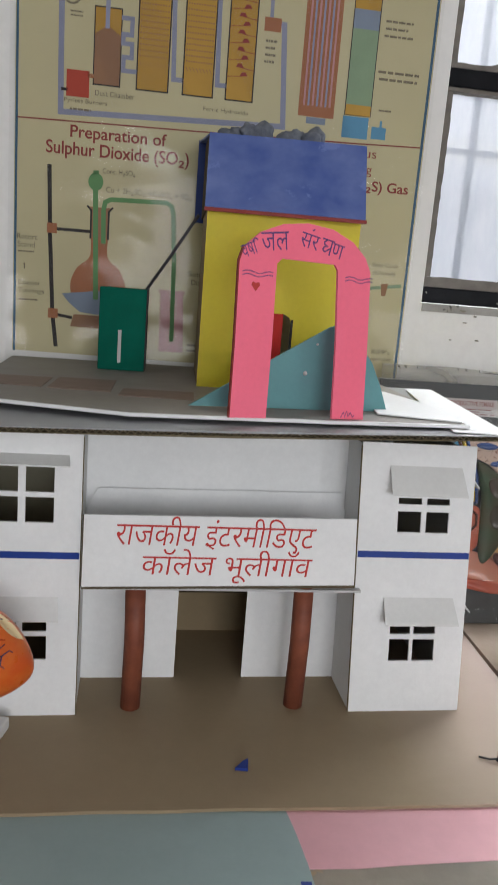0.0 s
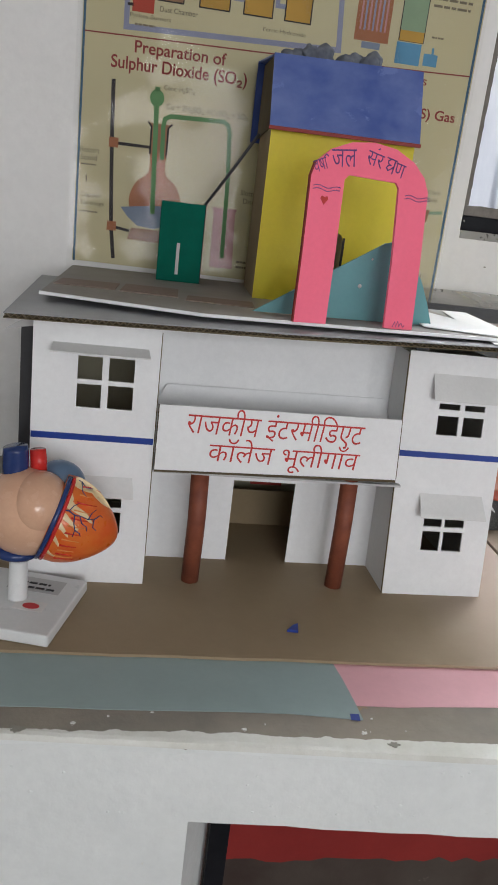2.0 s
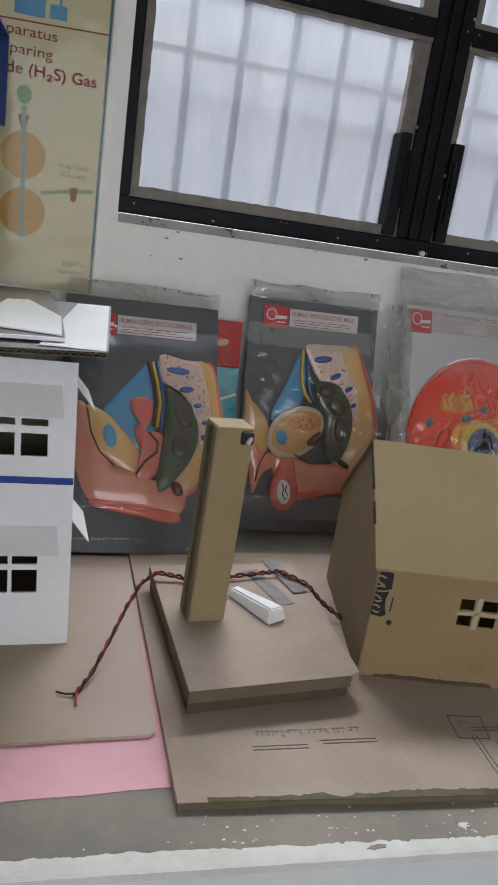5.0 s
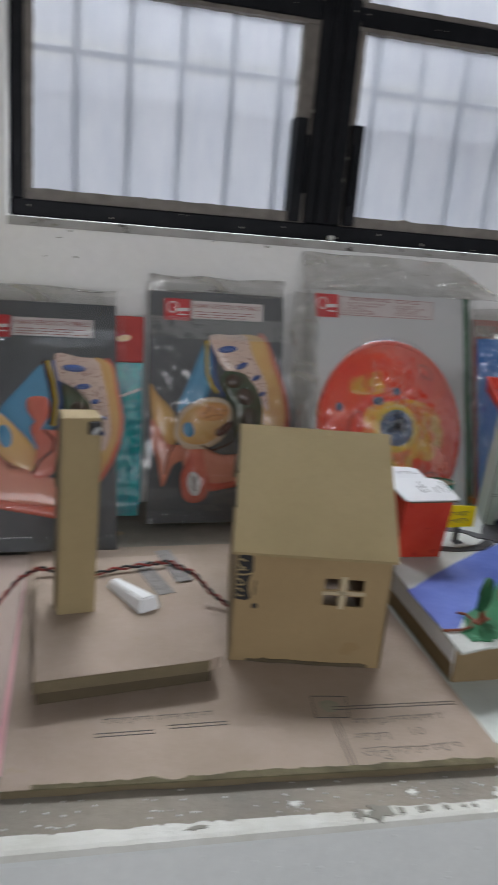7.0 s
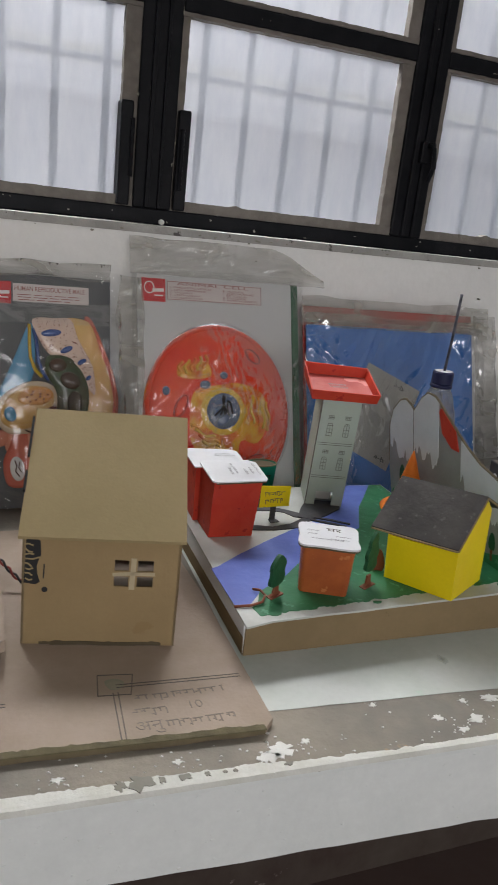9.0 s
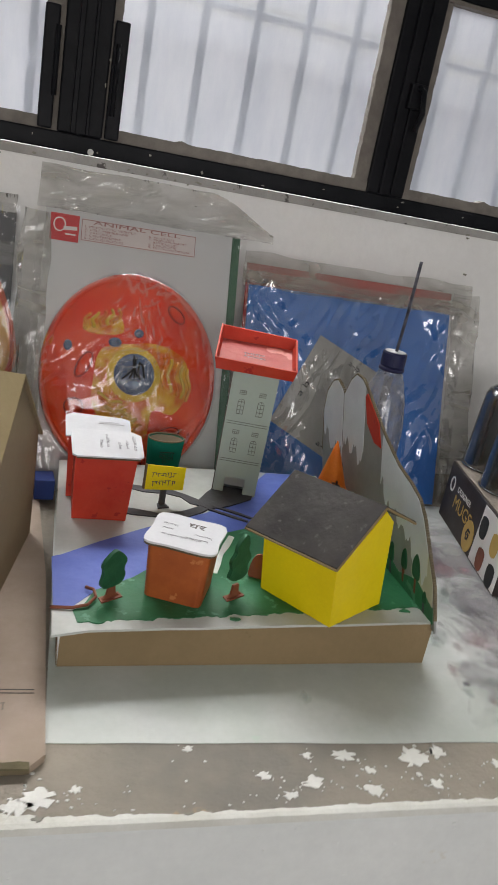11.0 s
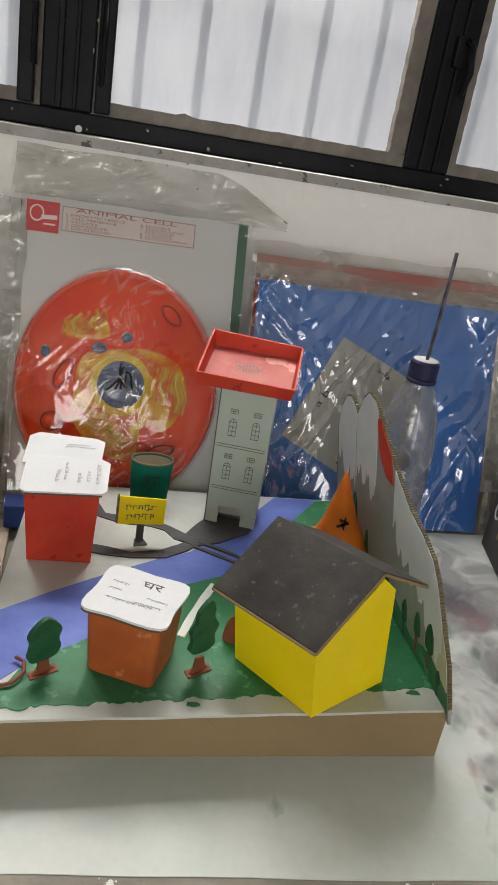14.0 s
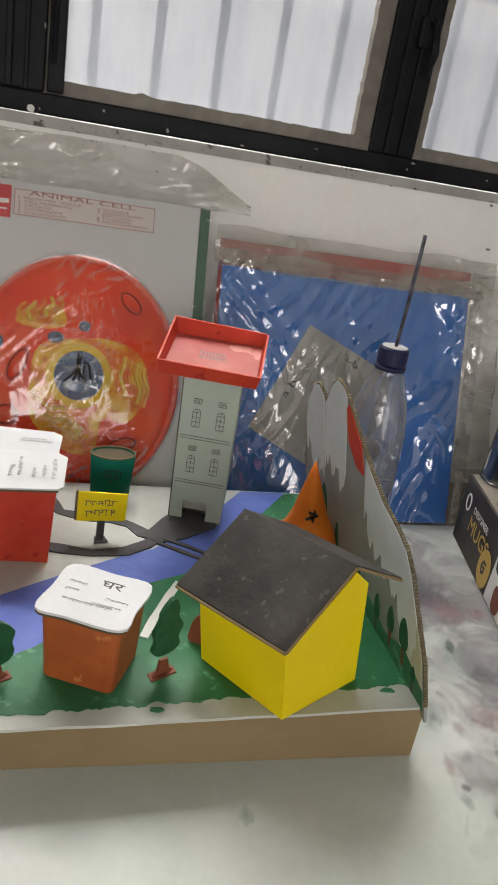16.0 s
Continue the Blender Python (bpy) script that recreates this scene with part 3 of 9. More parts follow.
for k in range(1100):
    x = -0.5 + 0.0035 * k
    rough_ = 1.6 if 1.1 < x < 1.66 else 1.0
    y = lip_y(x) + rough_ * (0.005 * noise.noise(Vector((x * 14, 3, 0))) + 0.003 * noise.noise(Vector((x * 55, 7, 0))) + 0.0022 * noise.noise(Vector((x * 160, 9, 0))))
    y = max(y, edge_y(x) + 0.001)
    z = TOP + 0.0012 + 0.0009 * noise.noise(Vector((x * 40, 1, 2)))
    row = [bm.verts.new(p) for p in ((x, edge_y(x) - 0.0085, TOP - 0.006), (x, edge_y(x) - 0.004, z - 0.0012), (x, edge_y(x) + 0.002, z), (x, y, z - 0.0004), (x, y + 0.0008, TOP - 0.001))]
    if prev:
        for i in range(4):
            bm.faces.new((prev[i], row[i], row[i + 1], prev[i + 1]))
    prev = row
structure("whitewash_lip", bm, M_LIP, "whitewash smeared over the counter's front edge", "paint")


def splash(bm, x, y, r, q, z=0.0012):
    """A ragged fleck of whitewash with a few droplets round it."""
    n = 22
    pts = []
    for k in range(n):
        a = 2 * math.pi * k / n
        pts.append((x + r * q.uniform(0.35, 1.25) * math.cos(a) * 1.25, y + r * q.uniform(0.35, 1.2) * math.sin(a)))
    plate(bm, pts, TOP - 0.001, TOP + z)
    for _ in range(int(r * 500)):
        a, d, s = q.uniform(0, 6.28), r * q.uniform(1.2, 2.6), r * q.uniform(0.06, 0.2)
        cx, cy = x + d * math.cos(a), y + d * math.sin(a)
        plate(bm, [(cx + s * q.uniform(0.5, 1.3) * math.cos(b), cy + s * q.uniform(0.5, 1.3) * math.sin(b)) for b in (j * math.pi / 3 for j in range(6))], TOP - 0.001, TOP + z * 0.9)


bm = bms()
q = random.Random(41)
for x, y, r in ((1.848, 0.993, 0.006), (2.065, 0.966, 0.013), (2.005, 0.921, 0.013), (2.083, 0.903, 0.012), (2.166, 0.953, 0.019), (2.21, 0.961, 0.013), (2.178, 0.904, 0.010), (1.966, 0.904, 0.008), (1.94, 0.94, 0.008), (1.655, 0.928, 0.017), (1.70, 0.938, 0.007),
                (2.092, 0.935, 0.007), (2.01, 0.968, 0.007), (1.63, 0.918, 0.014), (1.335, 0.944, 0.008), (1.50, 0.940, 0.006), (2.30, 0.93, 0.012), (2.36, 0.90, 0.010), (0.50, 0.978, 0.004), (0.10, 0.985, 0.003), (0.33, 0.980, 0.003)):
    splash(bm, x, y, r, q)
for _ in range(230):
    x = q.uniform(0.0, 3.0)
    y = lip_y(x) + 0.006 + abs(q.gauss(0, 0.03))
    if x < 1.0 and q.random() < 0.65:
        continue
    splash(bm, x, y, q.uniform(0.0006, 0.0019), q)
structure("whitewash_specks", bm, M_CHIP, "flecks and splashes of whitewash on the concrete", "paint")
bm = bms()
for x, w, h in ((0.535, 0.010, 0.004), (1.413, 0.010, 0.010), (1.440, 0.022, 0.014), (1.470, 0.006, 0.007), (1.503, 0.012, 0.006), (1.535, 0.005, 0.005), (1.560, 0.004, 0.003), (1.575, 0.004, 0.004), (1.20, 0.016, 0.004), (1.655, 0.008, 0.004), (0.03, 0.014, 0.006), (1.83, 0.007, 0.002)):
    y = (edge_y(x) + lip_y(x)) / 2 + 0.001
    pts = []
    for k in range(18):
        a = 2 * math.pi * k / 18
        f = 0.75 + 0.7 * noise.noise(Vector((math.cos(a) * 1.7 + x * 9, math.sin(a) * 1.7, 5)))
        pts.append((x + w * f * math.cos(a), y + 1.2 * h * f * math.sin(a)))
    plate(bm, pts, TOP, TOP + 0.0021)
structure("bare_cement_patches", bm, M_CHIP_DARK, "bare cement where the whitewash broke off", "wall")

# ---- the steel window ----
win = thing("window_1", "black-painted steel casement window with dusty frosted panes", "window", kind="structure")
FY0, FY1 = 2.125, 2.172
BAYS = [(0.968, 1.606), (1.768, 2.394), (2.556, 3.30)]
ROWS_Z = [(1.514, 1.954), (2.019, 2.55)]


def worn_bar(x0, z0, x1, z1, y0=FY0, y1=FY1, r=0.004):
    return soft_box(x0, y0, z0, x1, y1, z1, r)


part("bottom_rail", worn_bar(0.917, 1.448, 3.418, 1.488), M_FRAME, win)
part("jamb", worn_bar(0.917, 1.488, 0.948, 2.748), M_FRAME, win)
part("jamb", worn_bar(3.36, 1.488, 3.418, 2.748), M_FRAME, win)
part("top_rail", worn_bar(0.948, 2.62, 3.36, 2.748), M_FRAME, win)
for x0, x1 in ((1.646, 1.748), (2.430, 2.537)):
    part("mullion", worn_bar(x0, 1.488, x1, 2.62), M_FRAME, win)
    part("mullion_ridge", worn_bar((x0 + x1) / 2 - 0.022, 1.489, (x0 + x1) / 2 - 0.010, 2.6, FY0 - 0.012, FY0 + 0.004, 0.002), M_FRAME, win)
    part("mullion_ridge", worn_bar((x0 + x1) / 2 + 0.012, 1.489, (x0 + x1) / 2 + 0.020, 2.6, FY0 - 0.009, FY0 + 0.004, 0.002), M_FRAME, win)
# stay plates low on the first mullion, handle on the second
part("stay_plate", worn_bar(1.602, 1.490, 1.634, 1.740, FY0 - 0.012, FY1), M_FRAME, win)
part("stay_plate", worn_bar(1.752, 1.490, 1.784, 1.737, FY0 - 0.012, FY1), M_FRAME, win)
part("hinge_knuckle", tube(bms(), [(1.632, FY0 - 0.014, 1.56), (1.632, FY0 - 0.014, 1.70)], 0.006), M_FRAME, win, smooth=True)
part("hinge_knuckle", tube(bms(), [(1.763, FY0 - 0.014, 1.54), (1.763, FY0 - 0.014, 1.69)], 0.006), M_FRAME, win, smooth=True)
part("handle_plate", worn_bar(2.484, 1.70, 2.530, 1.76, FY0 - 0.016, FY0 + 0.004), M_FRAME, win)
part("handle", tube(bms(), [(2.505, FY0 - 0.018, 1.75), (2.508, FY0 - 0.04, 1.74), (2.515, FY0 - 0.042, 1.69), (2.510, FY0 - 0.03, 1.65)], 0.007), M_FRAME, win, smooth=True)
part("rivet", tube(bms(), [(1.725, FY0 + 0.002, 1.456), (1.725, FY0 - 0.012, 1.456)], 0.007, 10), M_CHIP, win, "white-daubed bolt head")
rnd = random.Random(8)
for i, (x0, x1) in enumerate(BAYS):
    left = 0.948 if i == 0 else (1.748, 2.537)[i - 1]
    right = (1.646, 2.430, 3.36)[i]
    part("transom", worn_bar(left, 1.964, right, 2.006), M_FRAME, win, "black bar smeared with putty")
    for z0, z1 in ROWS_Z:
        pane = part("pane", box(bms(), left + 0.004, 2.160, z0 - 0.020, right - 0.004, 2.164, z1 + 0.008), M_GLASS, win, "dusty frosted pane")
        pane.visible_shadow = False
        # uneven putty round the pane
        bm = bms()
        for a, b, c, d in ((left, z0 - 0.0265 if z0 < 1.6 else z0 - 0.012, right, z0), (left, z1, right, z1 + 0.0095)):
            n = 40
            top = [(a + (c - a) * k / n, d + rnd.uniform(-0.001, 0.001) + (0.006 if rnd.random() < 0.04 else 0)) for k in range(n + 1)]
            bot = [(a + (c - a) * k / n, b + rnd.uniform(-0.001, 0.001)) for k in range(n + 1)]
            prism(bm, top + bot[::-1], FY0 + 0.006, 2.159)
        part("putty", bm, M_PUTTY, win, "crumbling grey putty")
        bm = bms()
        for a, c in ((left - 0.002, x0), (right + 0.002, x1)):
            n = 34
            l_ = [(a, z0 + (z1 - z0) * k / n) for k in range(n + 1)]
            r_ = [(c + rnd.uniform(-0.0012, 0.0012), z0 + (z1 - z0) * k / n) for k in range(n + 1)]
            prism(bm, l_ + r_[::-1], FY0 + 0.010, 2.159)
        part("putty", bm, M_PUTTY, win, "crumbling grey putty")
# smears of paint and putty on the black steel
q = random.Random(90)
bm = bms()
for _ in range(46):
    where = q.random()
    if where < 0.45:
        x, z = q.uniform(0.93, 3.35), 1.468 + q.gauss(0, 0.012)
    elif where < 0.75:
        x, z = q.uniform(0.95, 3.35), 1.985 + q.gauss(0, 0.010)
    else:
        x, z = q.choice((0.932, 1.64, 1.745, 2.456, 2.540)) + q.uniform(-0.006, 0.006), q.uniform(1.5, 2.5)
    if not (1.452 < z < 1.484 or 1.970 < z < 1.999 or where >= 0.75):
        continue
    w, h = q.uniform(0.001, 0.005) * (3 if q.random() < 0.2 else 1), q.uniform(0.001, 0.004)
    if where >= 0.75:
        w, h = min(w, 0.003), h * 3
    prism(bm, [(x + w * q.uniform(0.5, 1.3) * math.cos(a), z + h * q.uniform(0.5, 1.3) * math.sin(a)) for a in (k * math.pi / 4 for k in range(8))], FY0 - 0.0012, FY0 + 0.001)
part("paint_smear", bm, M_CHIP_DARK, win, "smears of paint and putty", kind="stuff")
grille = thing("window_grille", "grey-blue iron grille outside the frosted window", "grille", kind="structure")
for k in range(19):
    x = 0.938 + 0.1285 * k
    part("bar", soft_box(x - 0.010, 2.212, 1.45, x + 0.010, 2.222, 2.74, 0.003, 1), M_GRILLE, grille)
for z in (1.838, 2.30):
    part("crossbar", soft_box(0.917, 2.223, z - 0.009, 3.418, 2.232, z + 0.009, 0.002, 1), M_GRILLE, grille)
ledge = structure("outside_ledge", box(bms(), 0.6, 2.45, 1.86, 3.7, 2.47, 1.905), M_LEDGE, "pale ledge of the building opposite", "ledge")
structure("backdrop", box(bms(), -3.0, 4.2, -1.0, 8.0, 4.22, 3.6), M_OUTSIDE, "plain hazy daylight outside the window", "backdrop")
sill = structure("window_sill", box(bms(), 0.917, WALL_Y - 0.004, 1.428, 3.418, FY0 - 0.001, 1.4475), M_SILL, "whitewashed window sill with flaking paint", "sill")
bm = bms()
rnd = random.Random(21)
for _ in range(38):
    x = rnd.uniform(0.93, 3.1)
    r = rnd.uniform(0.0012, 0.004)
    z = 1.436 - abs(rnd.gauss(0, 0.008)) if rnd.random() < 0.85 else rnd.uniform(1.33, 1.43)
    prism(bm, [(x + r * rnd.uniform(0.5, 1.9) * math.cos(a), z + r * rnd.uniform(0.4, 1.0) * math.sin(a)) for a in (k * math.pi / 3 for k in range(6))], WALL_Y - 0.0075, WALL_Y - 0.0005)
structure("flaked_paint_spots", bm, M_CHIP_DARK, "dark spots where the sill's paint flaked", "wall")

# ---- sheets on the counter under the school model ----
def sheet(name, label, category, pts, z0, z1, mat):
    ob = thing(name, label, category)
    part("sheet", plate(bms(), pts, z0, z1), mat, ob)
    return ob


def wavy(p, q, n, amp, seed):
    r = random.Random(seed)
    (x0, y0), (x1, y1) = p, q
    return [(x0 + (x1 - x0) * i / n + r.uniform(-amp, amp) * 0.3, y0 + (y1 - y0) * i / n + r.uniform(-amp, amp)) for i in range(n + 1)]


sheet("chart_paper", "grey-green chart paper lying under the brown cardboard", "paper",
      wavy((-0.30, 1.013), (0.40, 1.016), 8, 0.002, 5) + [(0.505, 1.005), (0.503, 1.04), (0.497, 1.10), (0.488, 1.16), (0.488, 1.50), (-0.30, 1.50)], TOP + 0.0005, TOP + 0.0015, M_TEAL)
sheet("pink_paper", "pink chart paper lying under the cardboard", "paper",
      [(0.45, 1.045), (0.49, 1.037)] + wavy((0.51, 1.036), (0.962, 1.048), 8, 0.0025, 6) + [(0.968, 1.14), (0.984, 1.72), (0.45, 1.72)], TOP + 0.0004, TOP + 0.0012, M_PINK)
sheet("tape_piece", "small piece of blue tape on the paper's corner", "tape", [(0.487, 1.004), (0.500, 1.002), (0.501, 1.016), (0.488, 1.017)], TOP + 0.0018, TOP + 0.0026, M_BLUETAPE)
mat1 = thing("cardboard_mat", "flat brown cardboard mat under the school model", "cardboard")
part("board", plate(bms(), wavy((-0.30, 1.137), (0.945, 1.143), 14, 0.0015, 7) + [(0.954, 1.150), (0.974, 1.71), (-0.30, 1.71)], TOP + 0.002, TOP + 0.007), M_MATBROWN, mat1)
sheet("paper_scrap", "torn blue paper scrap on the cardboard", "paper", [(0.427, 1.221), (0.446, 1.219), (0.449, 1.243), (0.441, 1.238)], TOP + 0.0075, TOP + 0.012, M_BLUETAPE)

# ---- the cardboard school ----
M_DOORRED = material("red_door_paper", (0.62, 0.03, 0.022), (0.52, 0.025, 0.02), 0.6, 14.0)
M_PURPLEPEN = material("purple_ink_pen", (0.11, 0.045, 0.17), (0.16, 0.07, 0.22), 0.5, 80.0)
M_OLIVECARD = material("pale_olive_card", (0.55, 0.52, 0.38), (0.48, 0.45, 0.33), 0.75, 6.0, 0.6, 0.15, 120)
SX, SY, SZ = 0.180, 1.364, 0.757
school = thing("school_model", "white cardboard model of a two-storey school with a grey roof", "model building", pose(SX, SY, SZ, -0.5, 0, 1.4))
H = 0.467
CT = 0.004


LEAN = Matrix(((1, 0, -0.030, 0), (0, 1, 0.075, 0), (0, 0, 1, 0), (0, 0, 0, 1)))  # the right wing has settled backwards


def wing(x0, x1, holes, left):
    lean = None if left else LEAN
    w = part("wing_front", holed(bms(), x0, x1, 0, H, holes, 0, CT), M_WHITECARD, school, m=lean)
    inner = x1 if left else x0
    outer = x0 if left else x1
    s = 1 if left else -1
    # sides are greyer than the front: their shade is put into colour
    part("wing_inner_side", box(bms(), min(inner, inner - s * CT), CT, 0, max(inner, inner - s * CT), 0.16, H - 0.004), M_SHADECARD, school, m=lean)
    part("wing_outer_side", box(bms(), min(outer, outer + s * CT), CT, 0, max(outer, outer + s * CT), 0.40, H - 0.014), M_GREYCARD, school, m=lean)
    part("stripe", box(bms(), x0 + 0.001, -0.0008, 0.267 if left else 0.273, x1 - 0.001, 0, 0.278 if left else 0.284), M_STRIPE, school, "hand-drawn blue marker stripe", m=lean)
    return w


def panes(x0, x1, z0, z1, mx0, mx1, mz0, mz1):
    return [(x0, mx0, z0, mz0), (mx1, x1, z0, mz0), (x0, mx0, mz1, z1), (mx1, x1, mz1, z1)]


wing(-0.207, 0.0, panes(-0.134, -0.041, 0.325, 0.412, -0.094, -0.083, 0.365, 0.373) + panes(-0.134, -0.048, 0.098, 0.168, -0.094, -0.085, 0.138, 0.146), True)
wing(0.459, 0.658, panes(0.526, 0.616, 0.317, 0.376, 0.567, 0.576, 0.353, 0.365) + panes(0.525, 0.606, 0.091, 0.158, 0.561, 0.567, 0.130, 0.139), False)
for x0, x1, z, out, drop in ((-0.175, -0.020, 0.432, 0.030, 0.010), (-0.165, -0.032, 0.204, 0.022, 0.030), (0.508, 0.634, 0.430, 0.024, 0.043), (0.510, 0.634, 0.204, 0.024, 0.038)):
    bm = hexa(bms(), [(x0, 0.0, z - 0.003), (x1, 0.0, z - 0.003), (x1 + 0.004, -out, z - drop - 0.002), (x0 - 0.002, -out, z - drop - 0.002)],
              [(x0, 0.0, z), (x1, 0.0, z), (x1 + 0.004, -out, z - drop), (x0 - 0.002, -out, z - drop)])
    part("window_awning", bm, M_SHADECARD, school, "folded white card sunshade, grey shade in its colour", m=LEAN if x0 > 0.4 else None)
for z in (0.426, 0.200):
    bm = hexa(bms(), [(0.658, 0.05, z - 0.003), (0.658, 0.17, z - 0.003), (0.690, 0.175, z - 0.043), (0.690, 0.045, z - 0.043)], [(0.658, 0.05, z), (0.658, 0.17, z), (0.690, 0.175, z - 0.040), (0.690, 0.045, z - 0.040)])
    part("window_awning", bm, M_WHITECARD, school, "folded white card sunshade on the side", m=LEAN)
part("recess_wall", holed(bms(), 0.0, 0.459, 0, H, [(0.165, 0.288, -0.001, 0.171)], 0.115, 0.119), M_WHITECARD, school)
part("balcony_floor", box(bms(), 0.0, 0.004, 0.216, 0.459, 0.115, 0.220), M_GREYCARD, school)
bm = prism(bms(), [(0.003, 0.22), (0.456, 0.22), (0.456, 0.32), (0.444, 0.335), (0.440, 0.358), (0.02, 0.353), (0.013, 0.34), (0.004, 0.32)], 0.108, 0.109)
part("balcony_panel", bm, M_WHITECARD, school, "pale paper strip along the balcony")
part("back_wall", box(bms(), -0.203, 0.396, 0, 0.640, 0.400, 0.36), M_OLIVECARD, school, "pale olive card back")
part("inner_floor_strip", box(bms(), 0.10, 0.30, 0.0, 0.36, 0.306, 0.085), M_KRAFT_SIDE, school, "brown card flap inside the doorway")
part("inner_mark", box(bms(), 0.23, 0.297, 0.10, 0.30, 0.2995, 0.106), M_DARKRED, school, "red mark inside the doorway")
for x in (0.088, 0.366):
    part("column", tube(bms(), [(x, 0.024, 0), (x + 0.002, 0.024, 0.12), (x, 0.022, 0.222)], 0.0165, 20), M_COLUMN, school, "red-brown painted paper tube", smooth=True)
sign = part("name_board", prism(bms(), [(0.004, 0.226), (0.441, 0.235), (0.434, 0.348), (0.005, 0.343)], -0.010, -0.006), M_WHITECARD, school, "white card sign lettered in red")
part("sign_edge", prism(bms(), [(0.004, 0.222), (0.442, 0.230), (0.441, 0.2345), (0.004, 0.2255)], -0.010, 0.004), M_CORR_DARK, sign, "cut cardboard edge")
write("राजकीय इंटरमीिडएट", 0.050, 0.287, 0.314, 0.057, M_REDINK, sign, -0.0102, slant=0.12, thin=0.006, label="red Hindi lettering")
write("कॉलेज भूलीगाँव", 0.092, 0.2355, 0.271, 0.056, M_REDINK, sign, -0.0102, slant=0.10, thin=0.006, label="red Hindi lettering")

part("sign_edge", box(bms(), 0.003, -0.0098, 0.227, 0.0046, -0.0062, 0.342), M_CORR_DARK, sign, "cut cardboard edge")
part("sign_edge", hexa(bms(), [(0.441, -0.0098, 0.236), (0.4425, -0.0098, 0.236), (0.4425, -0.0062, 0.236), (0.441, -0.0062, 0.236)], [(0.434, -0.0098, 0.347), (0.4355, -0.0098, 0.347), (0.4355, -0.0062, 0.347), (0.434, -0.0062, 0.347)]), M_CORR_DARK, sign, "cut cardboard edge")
part("cut_edge", box(bms(), 0.0002, 0.0003, 0.0, 0.0016, 0.0042, H - 0.006), M_CORR, school, "brown cut card edge")
part("cut_edge", box(bms(), 0.4576, 0.0003, 0.0, 0.4588, 0.0042, H - 0.006), M_CORR, school, "brown cut card edge", m=LEAN)
part("side_batten", box(bms(), -0.236, 0.070, 0.0, -0.206, 0.076, 0.452), M_DARK_BOARD, school, "dark strip beside the facade")
part("corner_bracket", hexa(bms(), [(-0.262, 0.055, 0.436), (-0.210, 0.055, 0.446), (-0.210, 0.055, 0.468)], [(-0.262, 0.060, 0.436), (-0.210, 0.060, 0.446), (-0.210, 0.060, 0.468)]), M_GREYCARD, school, "small grey corner flap")

# its warped roof board with the fluted edge showing
R = [(-0.066, 1.318, 1.2262), (0.40, 1.345, 1.2322), (0.862, 1.375, 1.2442), (0.905, 1.87, 1.2492), (0.40, 1.86, 1.2432), (-0.088, 1.84, 1.2352)]
Rinv = school.matrix_world.inverted()
rp = [Rinv @ Vector(p) for p in R]


def roof_liner(name, dz, t, mat, label=""):
    bm = bms()
    hexa(bm, [p + Vector((0, 0, dz)) for p in rp], [p + Vector((0, 0, dz + t)) for p in rp])
    return part(name, bm, mat, school, label)


roof = roof_liner("roof", 0.0076, 0.0012, M_ROOFGREY, "grey-painted corrugated cardboard roof")
roof_liner("roof_liner", 0.0, 0.0012, M_CORR, "brown cardboard underside")
bm = bms()
N = 84
for side in ((0, 1), (1, 2)):
    a, b = rp[side[0]], rp[side[1]]
    back = Vector((0, 0.012, 0))
    prev = None
    for i in range(N // 2 * 2 + 1):
        p = a.lerp(b, i / (N // 2 * 2)) + Vector((0, 0.001, 0.0013 + 0.0052 * (i % 2)))
        q = [bm.verts.new(p), bm.verts.new(p + Vector((0, 0, 0.0009))), bm.verts.new(p + back + Vector((0, 0, 0.0009))), bm.verts.new(p + back)]
        if prev:
            for k in range(4):
                bm.faces.new((prev[k], q[k], q[(k + 1) % 4], prev[(k + 1) % 4]))
        prev = q
part("roof_fluting", bm, M_CORR_EDGE, school, "fluted edge of the cardboard", kind="stuff")
inset = [p + Vector((0, 0.014 if k < 3 else 0, 0)) for k, p in enumerate(rp)]
part("roof_core", hexa(bms(), [p + Vector((0, 0, 0.0014)) for p in inset], [p + Vector((0, 0, 0.0074)) for p in inset]), M_CORR_DARK, school, "core of the cardboard, shade put into its brown")
part("roof_end", hexa(bms(), [rp[2] + Vector((-0.10, 0.01, 0.0090)), rp[2] + Vector((-0.003, 0.004, 0.0090)), rp[3] + Vector((-0.005, -0.01, 0.0090)), rp[3] + Vector((-0.07, -0.02, 0.0090))],
                      [rp[2] + Vector((-0.10, 0.01, 0.0095)), rp[2] + Vector((-0.003, 0.004, 0.0095)), rp[3] + Vector((-0.005, -0.01, 0.0095)), rp[3] + Vector((-0.07, -0.02, 0.0095))]),
     M_WHITECARD, school, "white paper end of the roof")

# ---- the water-saving model on the roof ----
base = thing("model_base_sheet", "grey-brown painted sheet with a white edge lying on the roof", "board")
part("sheet", hexa(bms(), [(-0.035, 1.468, 1.2505), (0.245, 1.390, 1.2500), (0.55, 1.398, 1.2535), (0.80, 1.412, 1.2565), (0.80, 1.62, 1.257), (0.78, 1.98, 1.259), (-0.04, 2.0, 1.256)],
                   [(-0.035, 1.468, 1.2535), (0.245, 1.390, 1.2530), (0.55, 1.398, 1.2565), (0.80, 1.412, 1.2595), (0.80, 1.62, 1.260), (0.78, 1.98, 1.262), (-0.04, 2.0, 1.259)]), M_SHEET, base)
bm = bms()
